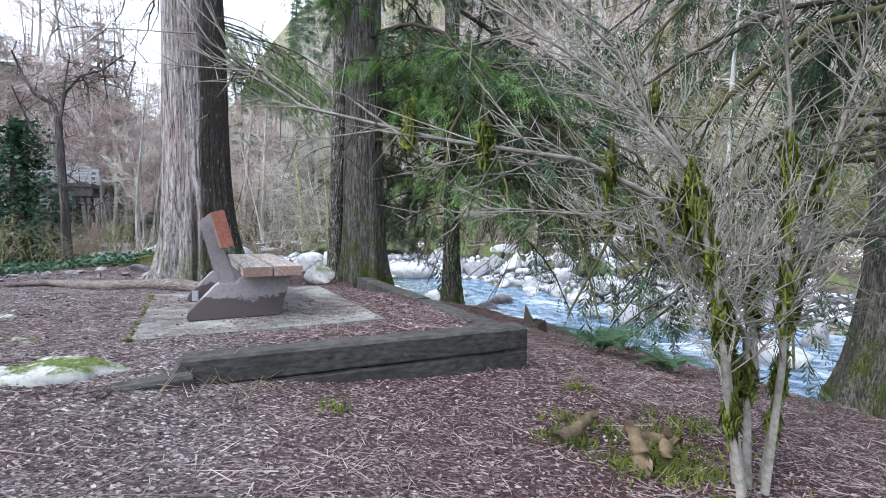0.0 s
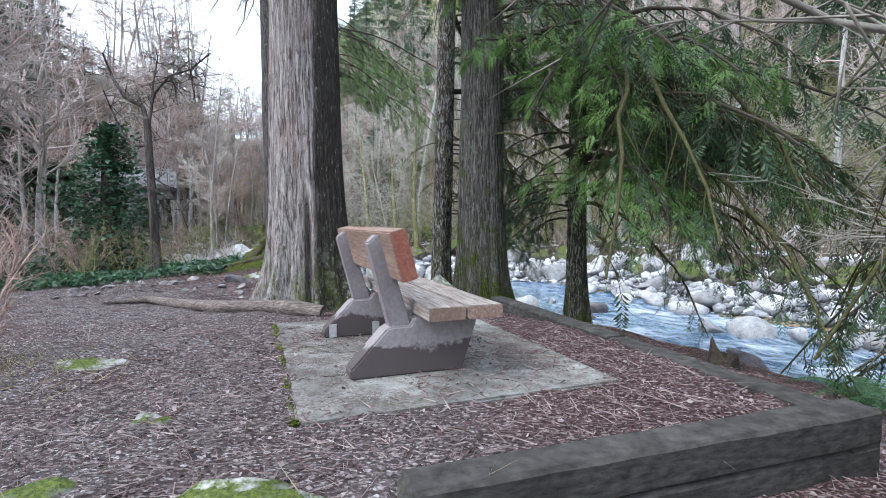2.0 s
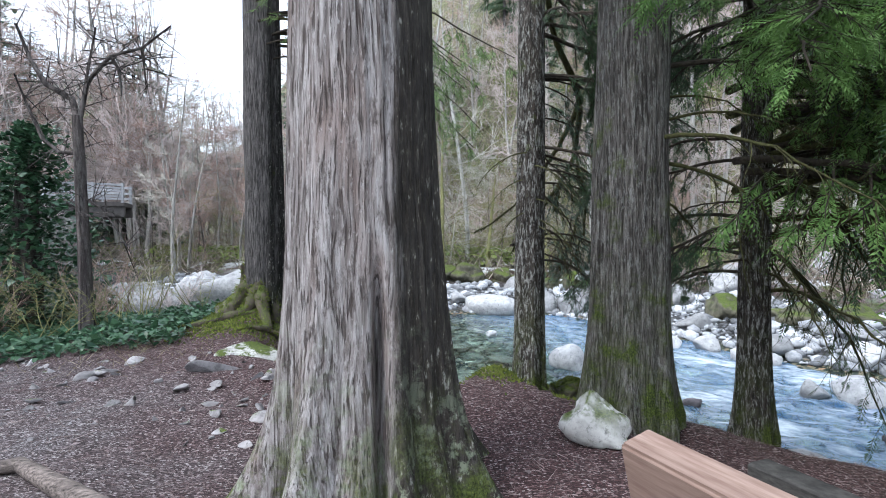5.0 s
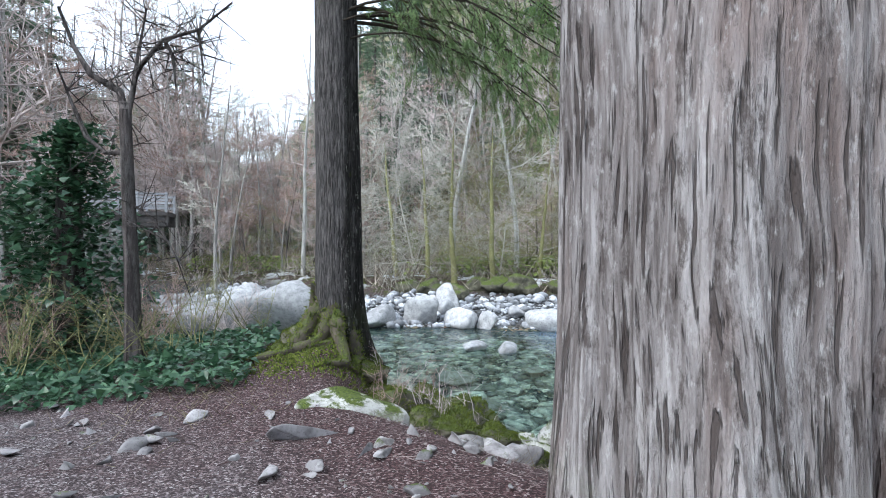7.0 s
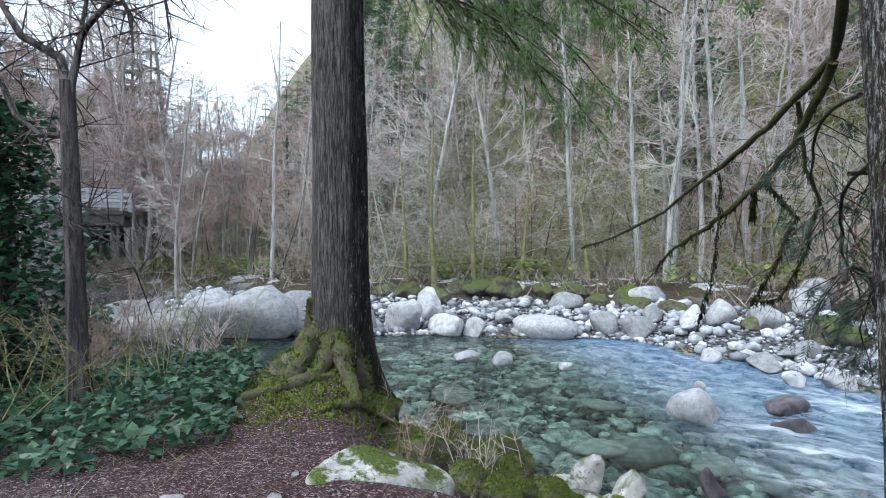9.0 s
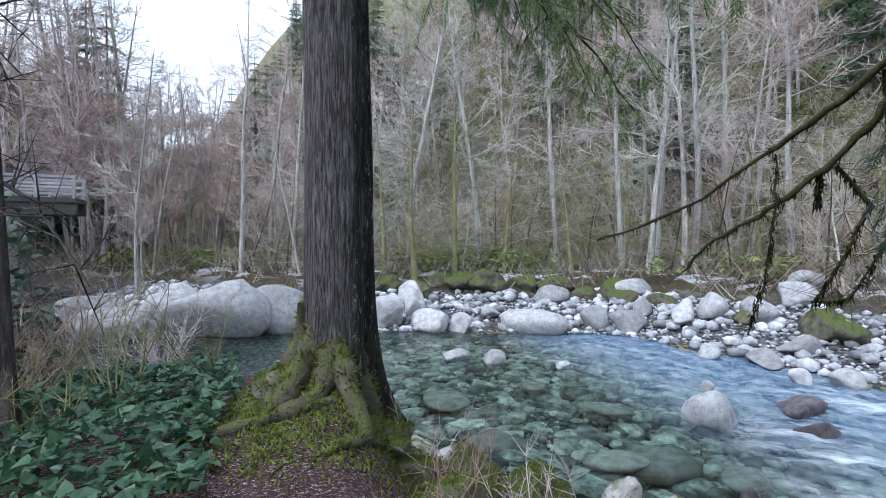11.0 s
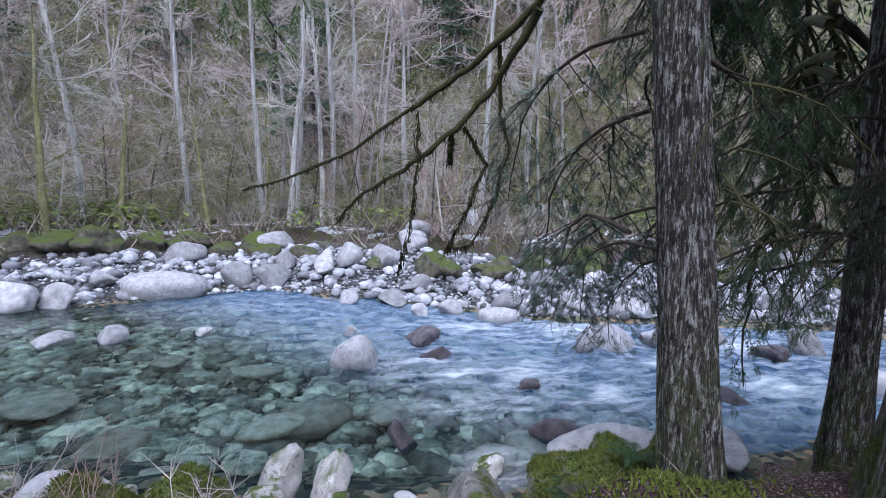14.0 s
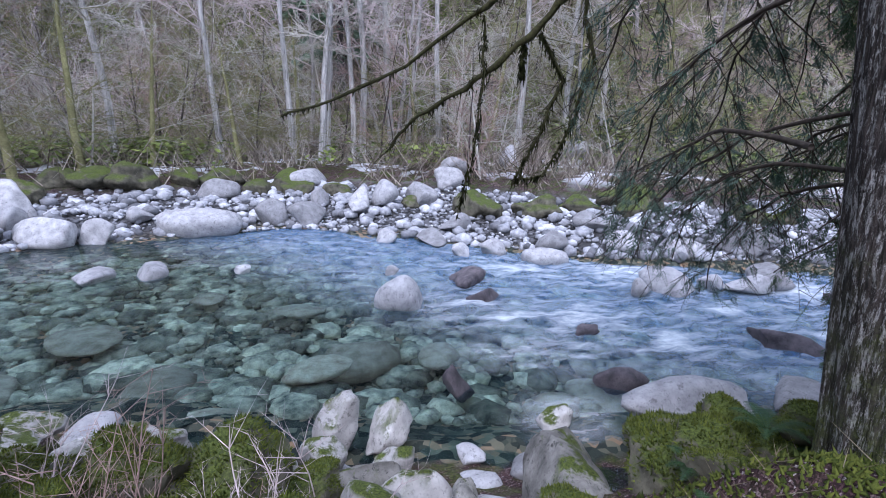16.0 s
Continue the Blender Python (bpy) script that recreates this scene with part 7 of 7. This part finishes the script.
def rotten_wood():
    """Broken, mossy pieces of rotten wood and shoots of moss in the mulch beside the edging."""
    rng = np.random.default_rng(15)
    for x, y, ln, r, turn, tip in ((0.62, 2.62, 0.26, 0.035, 35, 18), (0.98, 2.42, 0.2, 0.04, 110, 62), (1.12, 2.5, 0.16, 0.03, 60, 70), (1.3, 2.75, 0.3, 0.03, 150, 5)):
        b = Bag()
        t = np.linspace(0, 1, 9)
        a, e = radians(turn), radians(tip)
        path = np.stack([ln * t * math.cos(a) * math.cos(e), ln * t * math.sin(a) * math.cos(e), ln * t * math.sin(e)], 1) + rng.normal(0, 0.006, (9, 3))
        b.tube(path, r * (1.25 - 0.6 * t) * rng.uniform(0.8, 1.15, 9), 9)
        x, y = terrace(x, y)
        ob = part("rotten_branch", b, M_ROTTEN)
        ob.location = (x, y, ground_at(x, y) + 0.005)
        tagged(ob, "broken piece of rotten brown wood with moss", "branch", "rotten wood in the mulch")
    b = Bag()
    for x, y, r, n in ((0.66, 2.66, 0.07, 160), (1.0, 2.44, 0.09, 260), (1.2, 2.45, 0.12, 220), (1.2, 2.75, 0.16, 180), (0.8, 2.9, 0.1, 90), (1.5, 3.0, 0.15, 150), (-0.62, 2.78, 0.06, 40), (0.9, 3.4, 0.05, 40)):
        x, y = terrace(x, y)
        for _ in range(n):
            px, py = x + rng.normal(0, r), y + rng.normal(0, r * 0.6)
            z = ground_at(px, py)
            spike(b, (px, py, z), (px + rng.normal(0, 0.025), py + rng.normal(0, 0.025), z + rng.uniform(0.01, 0.06)), 0.007)
    ob = new("moss_shoots", b.mesh("moss_shoots", False))
    ob.data.materials.append(M_MOSSTUFT)
    tagged(ob, "bright moss shoots among the mulch", "moss", kind="stuff")


M_ROTTEN = plain("rotten_wood", (0.05, 0.035, 0.025), (0.2, 0.15, 0.09), 18, 0.95)
rotten_wood()


def litter():
    """Twigs, needles and dead leaves on the ground round the trail."""
    rng = np.random.default_rng(61)
    twigs, leaves = Bag(), Bag()
    x, y = rng.uniform(-8, 3.5, 44000), rng.uniform(0.4, 10.5, 44000)
    x = np.concatenate([rng.uniform(-3.6, 2.6, 22000), x])
    y = np.concatenate([rng.uniform(0.7, 5.0, 22000), y])
    dn, df = banks(x, y)
    a = (x - KX) * E1[0] + (y - KY) * E1[1]
    b = (x - KX) * E2[0] + (y - KY) * E2[1]
    z = land(x, y)
    own = np.array(PAD_M.inverted())
    px = own[0, 0] * x + own[0, 1] * y + own[0, 3]
    py = own[1, 0] * x + own[1, 1] * y + own[1, 3]
    on_pad = (px > 0) & (px < 1.89) & (py > 0) & (py < 2.58)
    edge = ((b > -0.02) & (b < 0.22) & (a > -2.3) & (a < 0.05)) | ((a > -0.22) & (a < 0.02) & (b > 0))
    for i in np.nonzero((dn > 0.6) & ~edge & (np.hypot(x + 6.3, y - 11.7) > 1.1) & (np.hypot(x + 2.4, y - 9.8) > 0.6))[0][:44000]:
        if on_pad[i] and rng.random() < 0.62 + 0.3 * math.sin(3 * px[i] + 1) * math.sin(2.4 * py[i]):
            continue
        p = np.array([x[i], y[i], (0.155 if on_pad[i] else z[i]) + 0.006])
        t = rng.uniform(0, 6.28)
        d = np.array([math.cos(t), math.sin(t), rng.normal(0, 0.12)])
        if rng.random() < 0.62:
            spike(twigs, p, p + d * rng.uniform(0.03, 0.16) * (3 if rng.random() < 0.04 else 1) + (0, 0, 0.008), rng.uniform(0.0015, 0.0035))
        else:
            s = rng.uniform(0.005, 0.015)
            e = np.array([-d[1], d[0], rng.normal(0, 0.3)]) * s * 0.6
            leaves.add([p - d * s, p + e, p + d * s + (0, 0, 0.3 * s), p - e + (0, 0, 0.008)], [(0, 1, 2, 3)])
    for name, bag, m, label in (("twig_litter", twigs, M_LITTER, "fallen needles and twigs on the ground"), ("leaf_litter", leaves, M_DRYLEAF, "dead leaves and bark chips on the ground")):
        ob = new(name, bag.mesh(name, False))
        ob.data.materials.append(m)
        tagged(ob, label, "litter", kind="stuff")


M_LITTER = leaf_material("fallen_twig", (0.07, 0.032, 0.032), (0.4, 0.33, 0.32), 0.85, 9.0, 0.0)
litter()


def dry_grass():
    """Tufts of dead grass by the shrub and along the bank."""
    rng = np.random.default_rng(71)
    b = Bag()
    spots = [(*terrace(-4.8, 3.9), 0.35, 220), (*terrace(-4.3, 4.1), 0.3, 130), (-4.9, 10.9, 0.35, 160), (-4.5, 11.5, 0.4, 160), (-5.4, 11.5, 0.3, 120), (-6.8, 9.9, 0.5, 160), (*terrace(-1.3, 2.75), 0.2, 50), (-3.6, 10.2, 0.4, 120), (-2.4, 10.0, 0.3, 90)]
    for x, y, r, n in spots:
        for _ in range(n):
            p = np.array([x + rng.normal(0, r), y + rng.normal(0, r), 0])
            p[2] = ground_at(p[0], p[1])
            a, h = rng.uniform(0, 6.28), rng.uniform(0.06, 0.24)
            spike(b, p, p + (math.cos(a) * h * 0.9, math.sin(a) * h * 0.9, h * rng.uniform(0.2, 1.0)), 0.0032)
    ob = new("dry_grass", b.mesh("dry_grass", False))
    ob.data.materials.append(M_GRASS)
    tagged(ob, "tufts of dead straw-coloured grass", "grass", kind="stuff")


M_GRASS = leaf_material("dead_grass", (0.16, 0.13, 0.07), (0.46, 0.4, 0.28), 0.85)
dry_grass()

# ---- the footbridge upstream ----
def footbridge():
    m = pose(-23.3, 33.1, 3.4, 0, 0, 205)
    bridge = thing("footbridge", (0, 0, 0), "timber footbridge with a whitish rail, upstream", "bridge")
    put(bridge, m)
    length = 4.6
    part("deck", turned(block((length, 2.4, 0.25), 0.02), pose(length / 2, 0, -0.1)), M_BRIDGE, bridge, smooth=False)
    for s in (-1.15, 1.15):
        part("beam", turned(block((length, 0.25, 0.6), 0.02), pose(length / 2, s * 0.85, -0.5)), M_BRIDGE, bridge, smooth=False)
        for i in range(4):
            part("rail_post", turned(block((0.12, 0.12, 1.15), 0.01), pose(0.1 + i * 1.45, s, 0.55)), M_WHITEWOOD, bridge, smooth=False)
        for z in (0.35, 0.68, 1.02):
            part("rail", turned(block((length, 0.06, 0.13), 0.01), pose(length / 2, s * 0.96, z)), M_WHITEWOOD, bridge, smooth=False)
    part("abutment", turned(block((2.0, 2.8, 4.6), 0.04), pose(3.2, 0, -3.1)), M_CONCRETE, bridge, "pale concrete pier", smooth=False)


footbridge()
